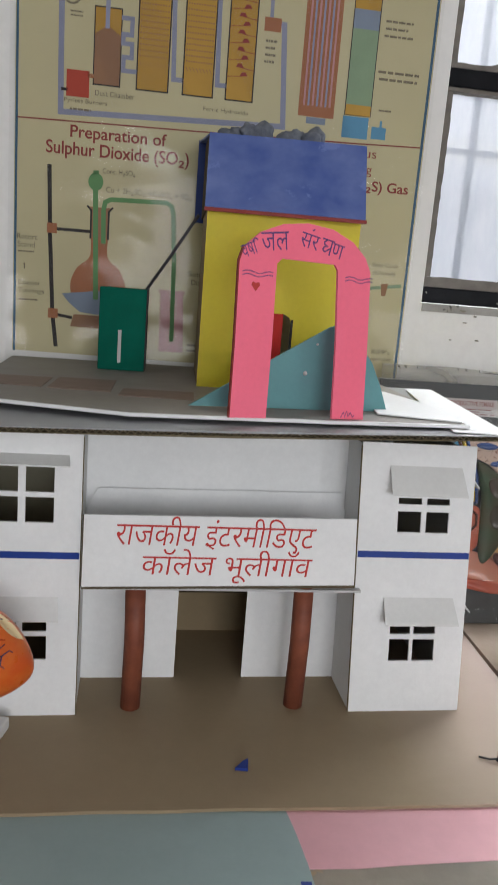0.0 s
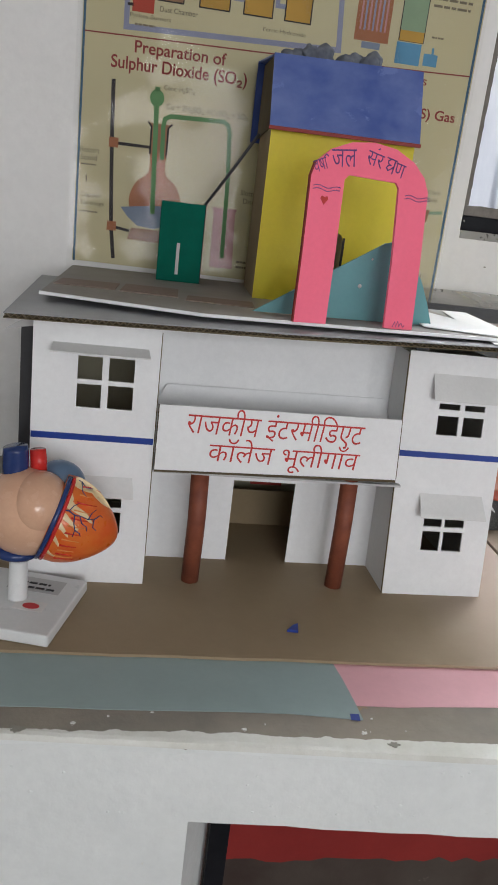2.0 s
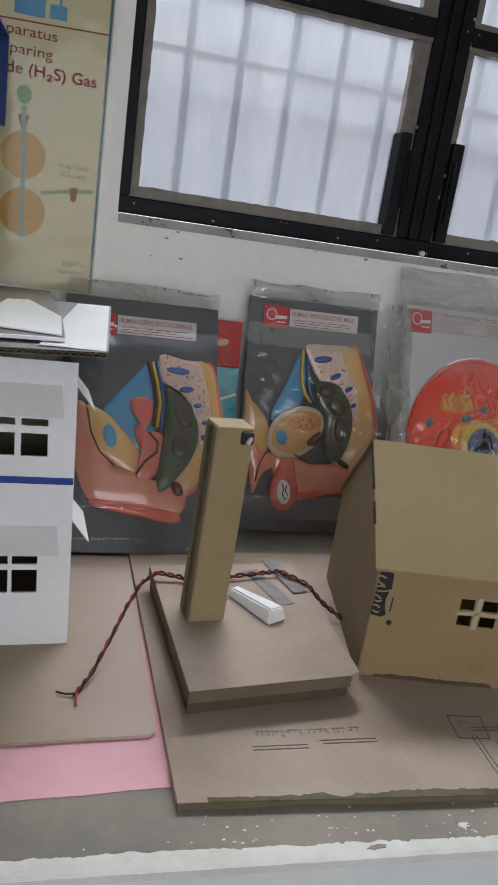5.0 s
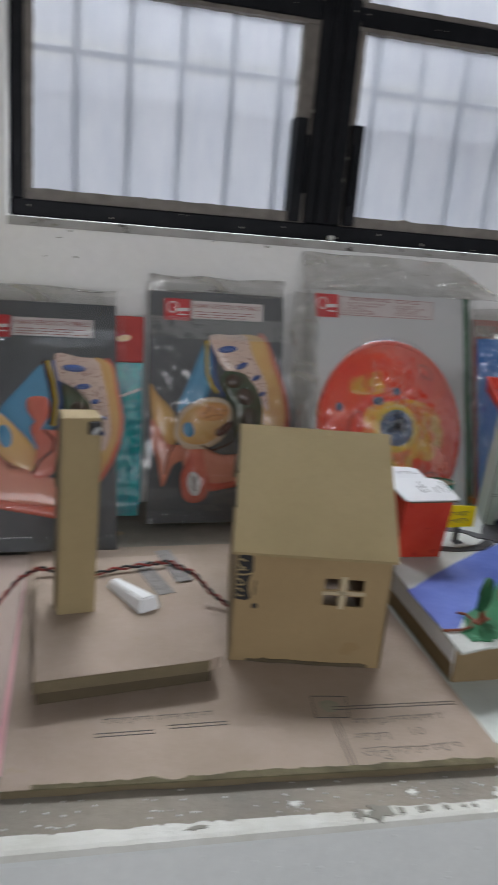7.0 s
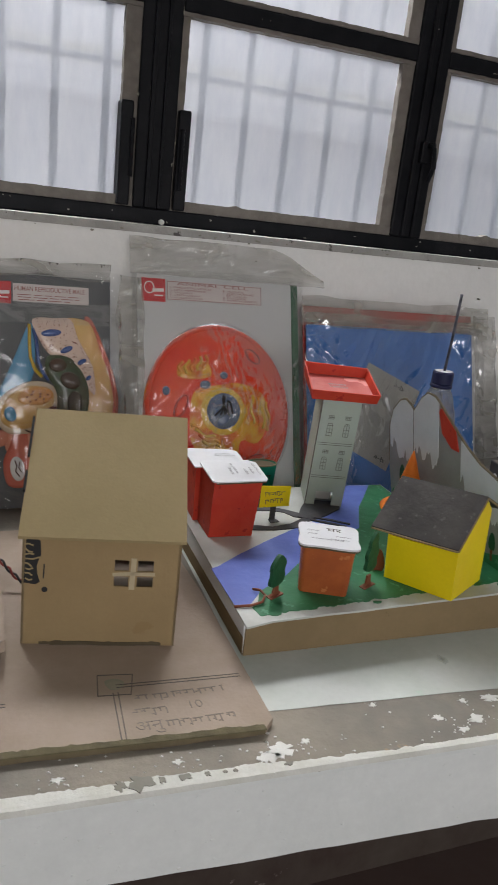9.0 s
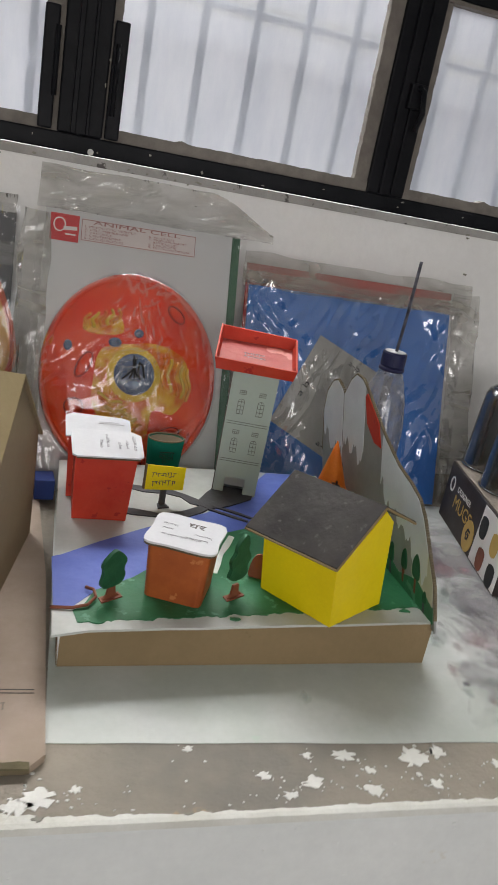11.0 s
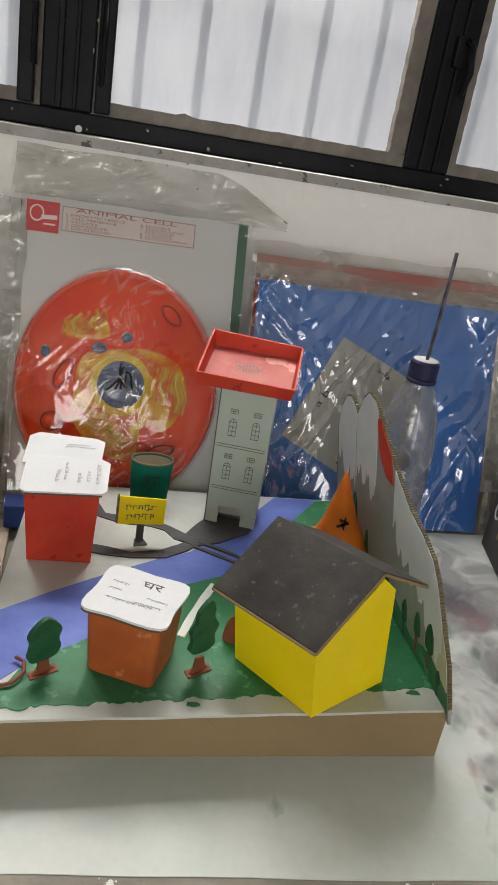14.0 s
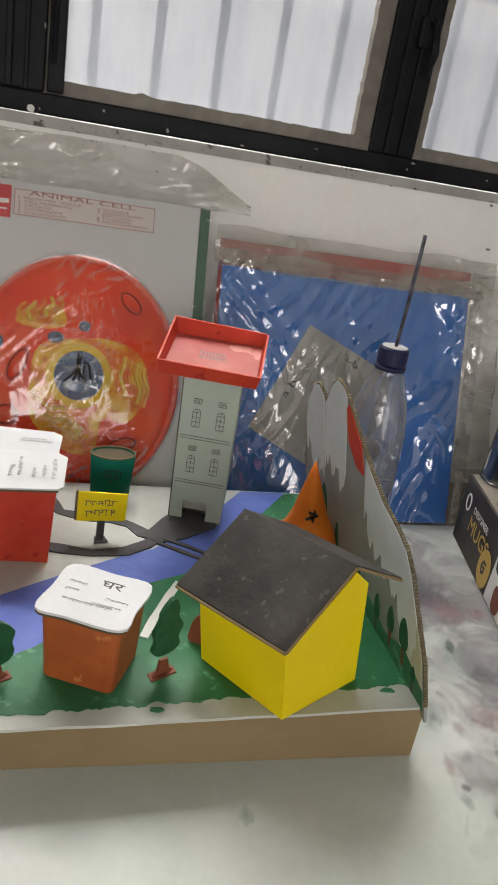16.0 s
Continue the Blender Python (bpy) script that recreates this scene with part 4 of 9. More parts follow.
for p, q in (((-0.036, 1.466, 1.2495), (0.245, 1.387, 1.2492)), ((0.245, 1.387, 1.2492), (0.55, 1.395, 1.2527)), ((0.55, 1.395, 1.2527), (0.80, 1.409, 1.2557))):
    hexa(bm, [p, q, (q[0], q[1] + 0.006, q[2]), (p[0], p[1] + 0.006, p[2])], [(p[0], p[1], p[2] + 0.0052), (q[0], q[1], q[2] + 0.0052), (q[0], q[1] + 0.006, q[2] + 0.0052), (p[0], p[1] + 0.006, p[2] + 0.0052)])
part("white_edge", bm, M_WHITECARD, base, "white taped edge")
part("white_end", plate(bms(), [(0.66, 1.47), (0.795, 1.43), (0.798, 1.62), (0.74, 1.80), (0.70, 1.78)], 1.2605, 1.2625), M_WHITECARD, base, "white unpainted corner")
for x0, x1, y0, y1 in ((-0.03, 0.085, 1.60, 1.70), (0.095, 0.205, 1.585, 1.71), (0.22, 0.35, 1.545, 1.62)):
    ring = [(x0, y0), (x1, y0 - 0.01), (x1 + 0.004, y1), (x0 + 0.006, y1)]
    top_z = [1.2537 + 0.0094 * (y - 1.41) for x, y in ring]
    part("painted_brick", hexa(bms(), [(x, y, z - 0.002) for (x, y), z in zip(ring, top_z)], [(x, y, z + 0.0012) for (x, y), z in zip(ring, top_z)]), M_BRICKPAINT, base, "faint brick-red painted patch")

arch = thing("card_arch", "fluorescent pink card arch with Hindi lettering", "arch", pose(0.397, 1.378, 1.2575, -1.5, 0, 12.5))
outer = [(0.0, 0.0), (0.001, 0.12), (0.000, 0.236), (0.007, 0.258), (0.032, 0.280), (0.066, 0.294), (0.106, 0.299), (0.148, 0.294), (0.184, 0.278), (0.208, 0.256), (0.219, 0.234), (0.226, 0.12), (0.231, 0.0),
         (0.174, 0.0), (0.170, 0.12), (0.162, 0.234), (0.156, 0.242), (0.068, 0.244), (0.060, 0.236), (0.061, 0.12), (0.060, 0.0)]
part("arch_panel", prism(bms(), outer, 0, 0.006), M_ARCH, arch)
part("arch_edge", prism(bms(), [(-0.002, 0.0), (0.0, 0.0), (0.001, 0.12), (0.000, 0.236), (0.007, 0.258), (0.005, 0.259), (-0.002, 0.237), (-0.001, 0.12)], -0.0005, 0.0065), M_DARKRED, arch, "dark outlined edge")
for px, pz, ang, txt, w, h in ((0.007, 0.240, 24, "वषा", 0.024, 0.018), (0.034, 0.252, 7, "जल", 0.044, 0.027), (0.093, 0.266, -12, "सर", 0.031, 0.021), (0.146, 0.254, -12, "ण", 0.020, 0.021)):
    write(txt, 0, 0, w, h, M_PURPLEPEN, arch, -0.0003, thin=0.006, m=pose(px, 0, pz) @ pose(0, 0, 0, 0, -ang, 0), label="dark blue Hindi lettering")
tilted = pose(0.093, 0, 0.266) @ pose(0, 0, 0, 0, 12, 0)
for pts in ([(0.036, 0.0215), (0.055, 0.0215)], [(0.052, 0.0215), (0.052, 0.0)], [(0.043, 0.0205), (0.039, 0.017), (0.041, 0.013), (0.046, 0.012), (0.041, 0.010), (0.039, 0.006), (0.043, 0.003), (0.047, 0.006), (0.052, 0.011)], [(0.016, 0.027), (0.018, 0.029)]):
    part("lettering_stroke", line(bms(), pts, 0.0020, -0.0008, -0.0001), M_PURPLEPEN, arch, "dark blue pen stroke", m=tilted)
part("lettering_stroke", line(bms(), [(0.019, 0.266), (0.022, 0.270), (0.026, 0.268)], 0.0018, -0.0008, -0.0001), M_PURPLEPEN, arch, "dark blue pen stroke")
for x0, z0 in ((0.006, 0.216), (0.176, 0.219)):
    for dz in (0, 0.005):
        bm = line(bms(), [(x0 + 0.006 * k, z0 + dz + 0.002 * math.sin(k * 1.1)) for k in range(9)], 0.0012, -0.0006, 0)
        part("wavy_line", bm, M_PURPLEPEN, arch, "dark wavy pen line")
part("pen_squiggle", line(bms(), [(0.190, 0.003), (0.194, 0.012), (0.197, 0.004), (0.200, 0.014), (0.203, 0.005), (0.207, 0.011), (0.211, 0.004), (0.214, 0.007)], 0.0009, -0.0006, 0), M_PURPLEPEN, arch, "small pen-drawn grass")
part("heart_mark", prism(bms(), [(0.028, 0.193), (0.035, 0.202), (0.033, 0.207), (0.028, 0.205), (0.023, 0.207), (0.021, 0.202)], -0.0005, 0), M_REDINK, arch, "small red heart")

ramp_ = thing("ramp_panel", "teal card triangle standing behind the arch", "panel", pose(0.338, 1.469, 1.2575, 0, 0, 7.6))
part("panel", prism(bms(), [(0, 0), (0.356, 0.0), (0.338, 0.045), (0.318, 0.085), (0.262, 0.150), (0.235, 0.142)], 0, 0.005), M_RAMP, ramp_)
for x, z, r in ((0.197, 0.062, 0.004), (0.214, 0.112, 0.0022)):
    part("pin", dome(bms(), oval(x, z, r, r, 12), 0.003, 0.0005), M_GREYCARD, ramp_, "small grey pin head", smooth=True)

house = thing("card_house", "yellow card house with a big brushed-blue roof", "model house", pose(0.363, 1.700, 1.258, 0, 0, -1.5))
part("front_wall", holed(bms(), 0, 0.292, 0, 0.335, [(0.105, 0.176, -0.001, 0.150)], 0, 0.004), M_YELLOW, house)
part("side_wall", box(bms(), 0.0, 0.004, 0, 0.004, 0.24, 0.335), M_KRAFT_SIDE, house, "unpainted card side")
part("side_wall", box(bms(), 0.288, 0.004, 0, 0.292, 0.24, 0.335), M_YELLOW, house)
part("door_edge", box(bms(), 0.1745, -0.0008, 0.0, 0.1785, 0.005, 0.140), M_BLACKINK, house, "black cut edge of the doorway")
part("door_corner", prism(bms(), [(0.176, 0.150), (0.176, 0.132), (0.171, 0.143), (0.160, 0.150)], 0.0, 0.004), M_YELLOW, house)
part("inner_panel", hexa(bms(), [(0.096, 0.006, 0), (0.160, 0.010, 0), (0.160, 0.014, 0), (0.096, 0.010, 0)], [(0.096, 0.006, 0.156), (0.160, 0.010, 0.156), (0.160, 0.014, 0.156), (0.096, 0.010, 0.156)]), M_DOORRED, house, "dark red card inside the doorway")
part("roof_front", hexa(bms(), [(-0.006, -0.020, 0.334), (0.292, -0.034, 0.334), (0.302, 0.060, 0.480), (-0.002, 0.090, 0.482)],
                        [(-0.006, -0.016, 0.334), (0.292, -0.030, 0.334), (0.302, 0.064, 0.480), (-0.002, 0.094, 0.482)]), M_BLUE, house, "brushed blue paint on card")
part("roof_edge", hexa(bms(), [(-0.007, -0.022, 0.327), (0.294, -0.036, 0.327), (0.294, -0.028, 0.327), (-0.007, -0.014, 0.327)],
                       [(-0.007, -0.022, 0.3335), (0.294, -0.036, 0.3335), (0.294, -0.028, 0.3335), (-0.007, -0.014, 0.3335)]), M_REDEDGE, house, "dark red painted edge")
part("roof_top", hexa(bms(), [(-0.003, 0.094, 0.476), (0.303, 0.066, 0.474), (0.30, 0.285, 0.49), (-0.016, 0.288, 0.494)],
                      [(-0.003, 0.094, 0.480), (0.303, 0.066, 0.478), (0.30, 0.285, 0.494), (-0.016, 0.288, 0.498)]), M_BLUE, house)
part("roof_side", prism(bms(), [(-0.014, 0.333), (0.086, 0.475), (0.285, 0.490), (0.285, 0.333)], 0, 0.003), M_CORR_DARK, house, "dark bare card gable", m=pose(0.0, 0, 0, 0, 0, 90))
part("roof_back", box(bms(), -0.018, 0.286, 0.325, 0.30, 0.290, 0.498), M_BLUEDARK, house, "dark blue back panel")

rnd = random.Random(11)
for cx, cy, w in ((0.435, 1.83, 0.040), (0.545, 1.84, 0.036)):
    c = thing("cotton_cloud", "tuft of dark grey cotton on the blue roof", "cloud", pose(cx, cy, 1.742, 0, 0, 0), "clouds on the roof")
    bm = bms()
    for k in range(9):
        s = rnd.uniform(0.012, 0.021)
        g = bmesh.ops.create_icosphere(bm, subdivisions=3, radius=s)
        off = Vector((rnd.uniform(-w, w), rnd.uniform(-0.01, 0.01), rnd.uniform(0.002, 0.022 if k < 5 else 0.010)))
        for v in g["verts"]:
            d = noise.noise(v.co * 90 + off * 50) * 0.006
            v.co += v.co.normalized() * d
            v.co += off
    part("tuft", bm, M_CLOUD, c, smooth=True)

tank = thing("water_tank_model", "dark green card tank with a narrow pale slot", "tank", pose(0.160, 1.862, 1.2585, 0, 0, -2))
bm = box(bms(), 0, 0, 0, 0.098, 0.06, 0.172)
bmesh.ops.bevel(bm, geom=[e for e in bm.edges], offset=0.0015, segments=1, affect="EDGES")
part("body", bm, M_TANK, tank)
part("slot", box(bms(), 0.041, -0.0012, 0.016, 0.048, 0.001, 0.085), M_GREYCARD, tank, "pale slot")
part("edge_line", box(bms(), 0.0975, -0.0008, 0.0, 0.0992, 0.061, 0.173), M_BLACKINK, tank, "dark outlined edge")
pipe = thing("rain_pipe", "thin dark straw running from roof to tank", "pipe")
part("straw", tube(bms(), [(0.254, 1.865, 1.428), (0.302, 1.84, 1.503), (0.352, 1.80, 1.585)], 0.0032, 8), M_PIPE, pipe, smooth=True)

# ---- materials of the charts and models ----
M_FOAM_GREY = material("dark_grey_board", (0.115, 0.12, 0.125), (0.095, 0.10, 0.105), 0.55, 8.0, 0.6, 0.1, 120)
M_FOAM_WHITE = material("pale_grey_board", (0.60, 0.61, 0.61), (0.54, 0.55, 0.55), 0.5, 5.0, 0.6, 0.1, 120)
M_GREEN_EDGE = material("green_board_edge", (0.05, 0.14, 0.08), (0.04, 0.10, 0.06), 0.5, 20.0)
M_LABEL_RED = material("red_label_print", (0.60, 0.045, 0.05), (0.52, 0.04, 0.045), 0.4, 30.0)
M_LABEL_PALE = material("pale_label_print", (0.66, 0.60, 0.58), (0.60, 0.53, 0.52), 0.5, 30.0)
M_LABEL_WHITE = material("white_print", (0.80, 0.78, 0.76), (0.72, 0.70, 0.68), 0.5, 30.0)
M_LABEL_INK = material("brown_print", (0.30, 0.11, 0.10), (0.36, 0.16, 0.15), 0.5, 60.0)


def glossy(name, a, b, scale=14.0, rough=0.22, coat=0.6, bump=0.25, bump_scale=45.0, **more):
    return material(name, a, b, rough, scale, 0.9, bump, bump_scale, coat=coat, **more)


M_CELLRED = glossy("red_moulded_plastic", (0.74, 0.036, 0.010), (0.78, 0.085, 0.016), 18.0, 0.32, 0.4, bump=1.0, bump_scale=42, spots=(0.64, 0.24, 0.04), spot_amount=0.67, spot_scale=11)
M_RINGYEL = glossy("yellow_ring_plastic", (0.66, 0.46, 0.05), (0.60, 0.38, 0.04), 30.0, 0.3, 0.35)
M_CELLYEL = glossy("golden_moulded_plastic", (0.72, 0.43, 0.035), (0.66, 0.13, 0.02), 26.0, 0.30, 0.5, bump=1.0, bump_scale=42, sharp=(0.42, 0.6))
M_NUCL = glossy("blue_grey_moulded_plastic", (0.12, 0.16, 0.24), (0.08, 0.11, 0.18), 40.0)
M_SKIN = glossy("salmon_moulded_plastic", (0.72, 0.30, 0.20), (0.66, 0.24, 0.16), 12.0)
M_SKINRED = glossy("coral_moulded_plastic", (0.62, 0.13, 0.09), (0.66, 0.20, 0.13), 14.0)
M_FAT = glossy("tan_yellow_moulded_plastic", (0.70, 0.46, 0.17), (0.68, 0.38, 0.15), 14.0)
M_BONE = glossy("speckled_bone_plastic", (0.74, 0.58, 0.48), (0.66, 0.48, 0.40), 30.0, spots=(0.24, 0.11, 0.09), spot_amount=0.585, spot_scale=170)
M_BOWEL = glossy("dark_green_moulded_plastic", (0.05, 0.10, 0.05), (0.09, 0.08, 0.04), 22.0)
M_BOWELDARK = glossy("brown_green_moulded_plastic", (0.085, 0.045, 0.03), (0.06, 0.05, 0.028), 22.0)
M_FATLINE2 = glossy("cream_moulded_plastic", (0.72, 0.60, 0.44), (0.66, 0.50, 0.34), 20.0)
M_SKY = glossy("light_blue_moulded_plastic", (0.13, 0.38, 0.58), (0.10, 0.30, 0.50), 10.0)
M_DISC = glossy("blue_disc_paint", (0.06, 0.12, 0.34), (0.05, 0.09, 0.26), 30.0)
M_DARKBROWN = glossy("dark_brown_plastic", (0.10, 0.03, 0.02), (0.06, 0.02, 0.015), 20.0)
M_LINING = glossy("dotted_orange_plastic", (0.70, 0.36, 0.11), (0.66, 0.28, 0.08), 14.0, spots=(0.22, 0.06, 0.02), spot_amount=0.63, spot_scale=95)
M_ORGANYEL = glossy("yellow_line_paint", (0.62, 0.44, 0.03), (0.55, 0.38, 0.03), 20.0)
M_FILM = clear_film("clear_plastic_bag", 0.004, (0.75, 0.75, 0.75), 0.0, 0.05, 30.0, 0.06, 1.58, 80.0, 0.28, 0.22, 60.0)
M_FILM_TIGHT = clear_film("tight_plastic_wrap", 0.003, (0.75, 0.75, 0.75), 0.0, 0.05, 30.0, 0.06, 1.78, 40.0, 0.30, 0.12, 60.0)
M_FILM_LOOSE = clear_film("loose_plastic_bag", 0.010, (0.75, 0.75, 0.75), 0.0, 0.08, 24.0, 0.07, 2.6, 55.0, 0.25, 0.12, 46.0)
M_FILM_THICK = clear_film("crumpled_plastic_bag", 0.40, (0.37, 0.355, 0.31), 0.02, 0.2, 14.0, 0.09, 1.7, 20.0, 0.35, 0.5, 50.0)
M_BLUEPLASTIC = material("royal_blue_sheet", (0.055, 0.23, 0.66), (0.04, 0.175, 0.54), 0.35, 6.0, 0.6, 0.3, 30)
M_GREYPRINT = material("grey_printed_paper", (0.44, 0.435, 0.40), (0.38, 0.375, 0.345), 0.5, 10.0)
M_REDSTRIP = material("red_board", (0.50, 0.06, 0.05), (0.42, 0.05, 0.045), 0.5, 14.0)
M_FOIL = glossy("teal_metallic_foil", (0.02, 0.42, 0.42), (0.03, 0.25, 0.30), 60.0, 0.2, 0.5, 0.9, 90)

M_TAPE = material("dull_grey_tape", (0.19, 0.18, 0.175), (0.27, 0.255, 0.245), 0.35, 40.0, 0.9, 0.8, 60)
M_WIRERED = material("dull_red_insulation", (0.26, 0.035, 0.028), (0.18, 0.03, 0.025), 0.5, 40.0)
M_KRAFT_PALE = material("pale_kraft_strip", (0.50, 0.42, 0.28), (0.43, 0.36, 0.24), 0.75, 20.0)
M_GREYBROWN = material("faint_pen_on_card", (0.20, 0.17, 0.145), (0.27, 0.23, 0.19), 0.7, 120.0, 0.9)
M_TORN = material("torn_cardboard_core", (0.17, 0.145, 0.085), (0.10, 0.09, 0.055), 0.9, 30.0, 0.9, 0.8, 140)
M_GREENWASH = material("green_ink_smudge", (0.22, 0.235, 0.17), (0.30, 0.28, 0.21), 0.7, 40.0, 0.9)
# ---- cardboard mats, lamp post and cardboard house ----
mat3 = thing("cardboard_sheet", "large pinkish cardboard sheet with faint pen writing", "cardboard")
edge = wavy((0.962, 1.010), (1.645, 0.965), 16, 0.002, 15)
part("board", plate(bms(), edge + [(1.664, 0.985), (1.672, 1.40), (1.662, 1.73), (0.975, 1.72), (0.968, 1.30)], TOP + 0.0005, TOP + 0.0125), M_MAT, mat3)
part("frayed_edge", plate(bms(), [(x, y - 0.0012) for x, y in edge] + [(x, y + 0.002) for x, y in edge[::-1]], TOP + 0.001, TOP + 0.0115), M_CORR, mat3, "frayed brown cut edge")
flat = Matrix(((1, 0, 0, 0), (0, 0, 1, 0), (0, -1, 0, 0), (0, 0, 0, 1)))


def on_sheet(x, y, turn=0):
    return pose(x, y, TOP + 0.0128, 0, 0, turn) @ pose(0, 0, 0, -90, 0, 0)


for k, (x, y, w) in enumerate(((1.465, 1.064, 0.180), (1.461, 1.031, 0.062), (1.500, 0.995, 0.135))):
    scribble(mat3, 0, 0, w, 0.026, 1, M_GREYBROWN, 0, on_sheet(x, y, -1), 30 + k, hand=True)
write("10", 0, 0, 0.020, 0.017, M_GREYBROWN, mat3, 0, on_sheet(1.548, 1.036, -1), label="pen-written number", thin=0.012)
write("अनु", 0, 0, 0.042, 0.028, M_GREYBROWN, mat3, 0, on_sheet(1.455, 0.992, -1), label="pen lettering", thin=0.012)
for a, b in (((1.446, 1.116), (1.651, 1.105)), ((1.446, 1.109), (1.651, 1.098)), ((1.422, 1.147), (1.478, 1.139)), ((1.478, 1.139), (1.465, 1.088)), ((1.465, 1.088), (1.414, 1.094)), ((1.414, 1.094), (1.422, 1.147)), ((1.438, 1.097), (1.429, 0.977)), ((1.446, 1.097), (1.436, 0.978)), ((1.085, 1.101), (1.168, 1.099)), ((1.085, 1.094), (1.168, 1.092)), ((1.190, 1.106), (1.278, 1.104)), ((1.192, 1.099), (1.278, 1.097))):
    d = Vector((b[0] - a[0], b[1] - a[1]))
    nrm = Vector((-d.y, d.x)).normalized() * 0.0008
    part("pen_line", plate(bms(), [(a[0] - nrm.x, a[1] - nrm.y), (b[0] - nrm.x, b[1] - nrm.y), (b[0] + nrm.x, b[1] + nrm.y), (a[0] + nrm.x, a[1] + nrm.y)], TOP + 0.0125, TOP + 0.0131), M_PENCIL, mat3)
part("drawn_square", plate(bms(), rounded([(1.430, 1.128), (1.448, 1.133), (1.460, 1.120), (1.452, 1.106), (1.436, 1.106)], 3), TOP + 0.0125, TOP + 0.0129), M_GREENWASH, mat3, "smudged green ink mark")
fray = [(1.645 - 0.0065 * k, 0.965 + 0.0665 * 0.0065 * k) for k in range(100)]
part("torn_edge", plate(bms(), [(x, y - 0.003) for x, y in fray] + [(x, y + (0.005 if x < 1.25 else 0.009) + 0.007 * noise.noise(Vector((x * 30, 2, 4))) + 0.003 * noise.noise(Vector((x * 110, 5, 4)))) for x, y in fray[::-1]], TOP + 0.011, TOP + 0.0133), M_TORN, mat3, "torn olive-brown edge of the sheet")
scribble(mat3, 0, 0, 0.19, 0.024, 1, M_GREYBROWN, 0, on_sheet(1.092, 1.116, -1), 44, hand=True)

mat2 = thing("cardboard_block", "thick pinkish cardboard base of the street light model", "cardboard")
part("top_board", plate(bms(), [(1.000, 1.163), (1.265, 1.190), (1.283, 1.20), (1.292, 1.578), (0.994, 1.558)], TOP + 0.042, TOP + 0.062), M_MAT, mat2)
part("cut_edge", hexa(bms(), [(0.9995, 1.1615, TOP + 0.0425), (1.2655, 1.1885, TOP + 0.0425), (1.2655, 1.1915, TOP + 0.0425), (0.9995, 1.1645, TOP + 0.0425)],
                      [(0.9995, 1.1615, TOP + 0.0622), (1.2655, 1.1885, TOP + 0.0622), (1.2655, 1.1915, TOP + 0.060), (0.9995, 1.1645, TOP + 0.060)]), M_CORR, mat2, "brown corrugated cut edge")
part("cut_edge", hexa(bms(), [(0.9990, 1.163, TOP + 0.0425), (1.0005, 1.163, TOP + 0.0425), (0.9945, 1.558, TOP + 0.0425), (0.9930, 1.558, TOP + 0.0425)],
                      [(0.9990, 1.163, TOP + 0.0615), (1.0005, 1.163, TOP + 0.0615), (0.9945, 1.558, TOP + 0.0615), (0.9930, 1.558, TOP + 0.0615)]), M_CORR, mat2, "brown corrugated cut edge")
# support block; its dark colour stands in for the shadow under the board
part("lower_board", plate(bms(), [(1.004, 1.178), (1.27, 1.207), (1.285, 1.575), (0.998, 1.555)], TOP + 0.0125, TOP + 0.042), M_CORR_DARK, mat2, "support block below, shade painted in as dark brown")

post = thing("street_light_model", "upright cardboard post with a small black lamp", "lamp post", pose(1.033, 1.350, TOP + 0.062, 0, 0.8, 6))
bm = hexa(bms(), [(0, 0, 0), (0.062, 0, 0), (0.062, 0.056, 0), (0, 0.056, 0)], [(0.0, 0, 0.345), (0.062, 0, 0.345), (0.062, 0.056, 0.345), (0.0, 0.056, 0.345)])
bmesh.ops.bevel(bm, geom=list(bm.edges), offset=0.0015, segments=1, affect="EDGES")
part("post", bm, M_KRAFT, post)
for k in range(3):
    part("post_layer", box(bms(), -0.0016 - 0.0006 * (k % 2), 0.002 + 0.018 * k, 0.001, 0.0004, 0.0165 + 0.018 * k, 0.343 - 0.003 * k), M_TORN if k % 2 else M_KRAFT_SIDE, post, "folded layer of darker cardboard")
part("lamp", soft_box(0.040, -0.006, 0.318, 0.062, 0.006, 0.340, 0.004), M_BLACKINK, post, "small black lamp holder")
part("lamp_bulb", tube(bms(), [(0.048, -0.012, 0.322), (0.056, -0.004, 0.330)], 0.004, 8), M_GREYCARD, post, smooth=True)

switch = thing("white_plug_switch", "white plastic switch lying on the cardboard block", "switch", pose(1.131, 1.450, TOP + 0.0625, 0, 0, -60))
bm = hexa(bms(), [(0, -0.013, 0), (0.118, -0.023, 0), (0.120, 0.021, 0), (0, 0.015, 0)], [(0.004, -0.008, 0.016), (0.113, -0.017, 0.027), (0.115, 0.013, 0.027), (0.004, 0.009, 0.016)])
bmesh.ops.bevel(bm, geom=list(bm.edges), offset=0.003, segments=2, affect="EDGES")
part("body", bm, M_WHITECARD, switch)
for tx_, ty_, turn_ in ((1.206, 1.485, -74), (1.252, 1.530, -78)):
    tape = thing("grey_tape", "strip of grey tape holding the wires beside the switch", "tape", pose(tx_, ty_, TOP + (0.0625 if tx_ < 1.22 else 0.0642), 0, 0, turn_), "grey tapes")
    part("strip", hexa(bms(), [(-0.06, -0.014, 0), (0.08, -0.018, 0), (0.08, 0.014, 0), (-0.06, 0.016, 0)], [(-0.06, -0.014, 0.001), (0.08, -0.018, 0.0015), (0.08, 0.014, 0.0015), (-0.06, 0.016, 0.001)]), M_TAPE, tape)


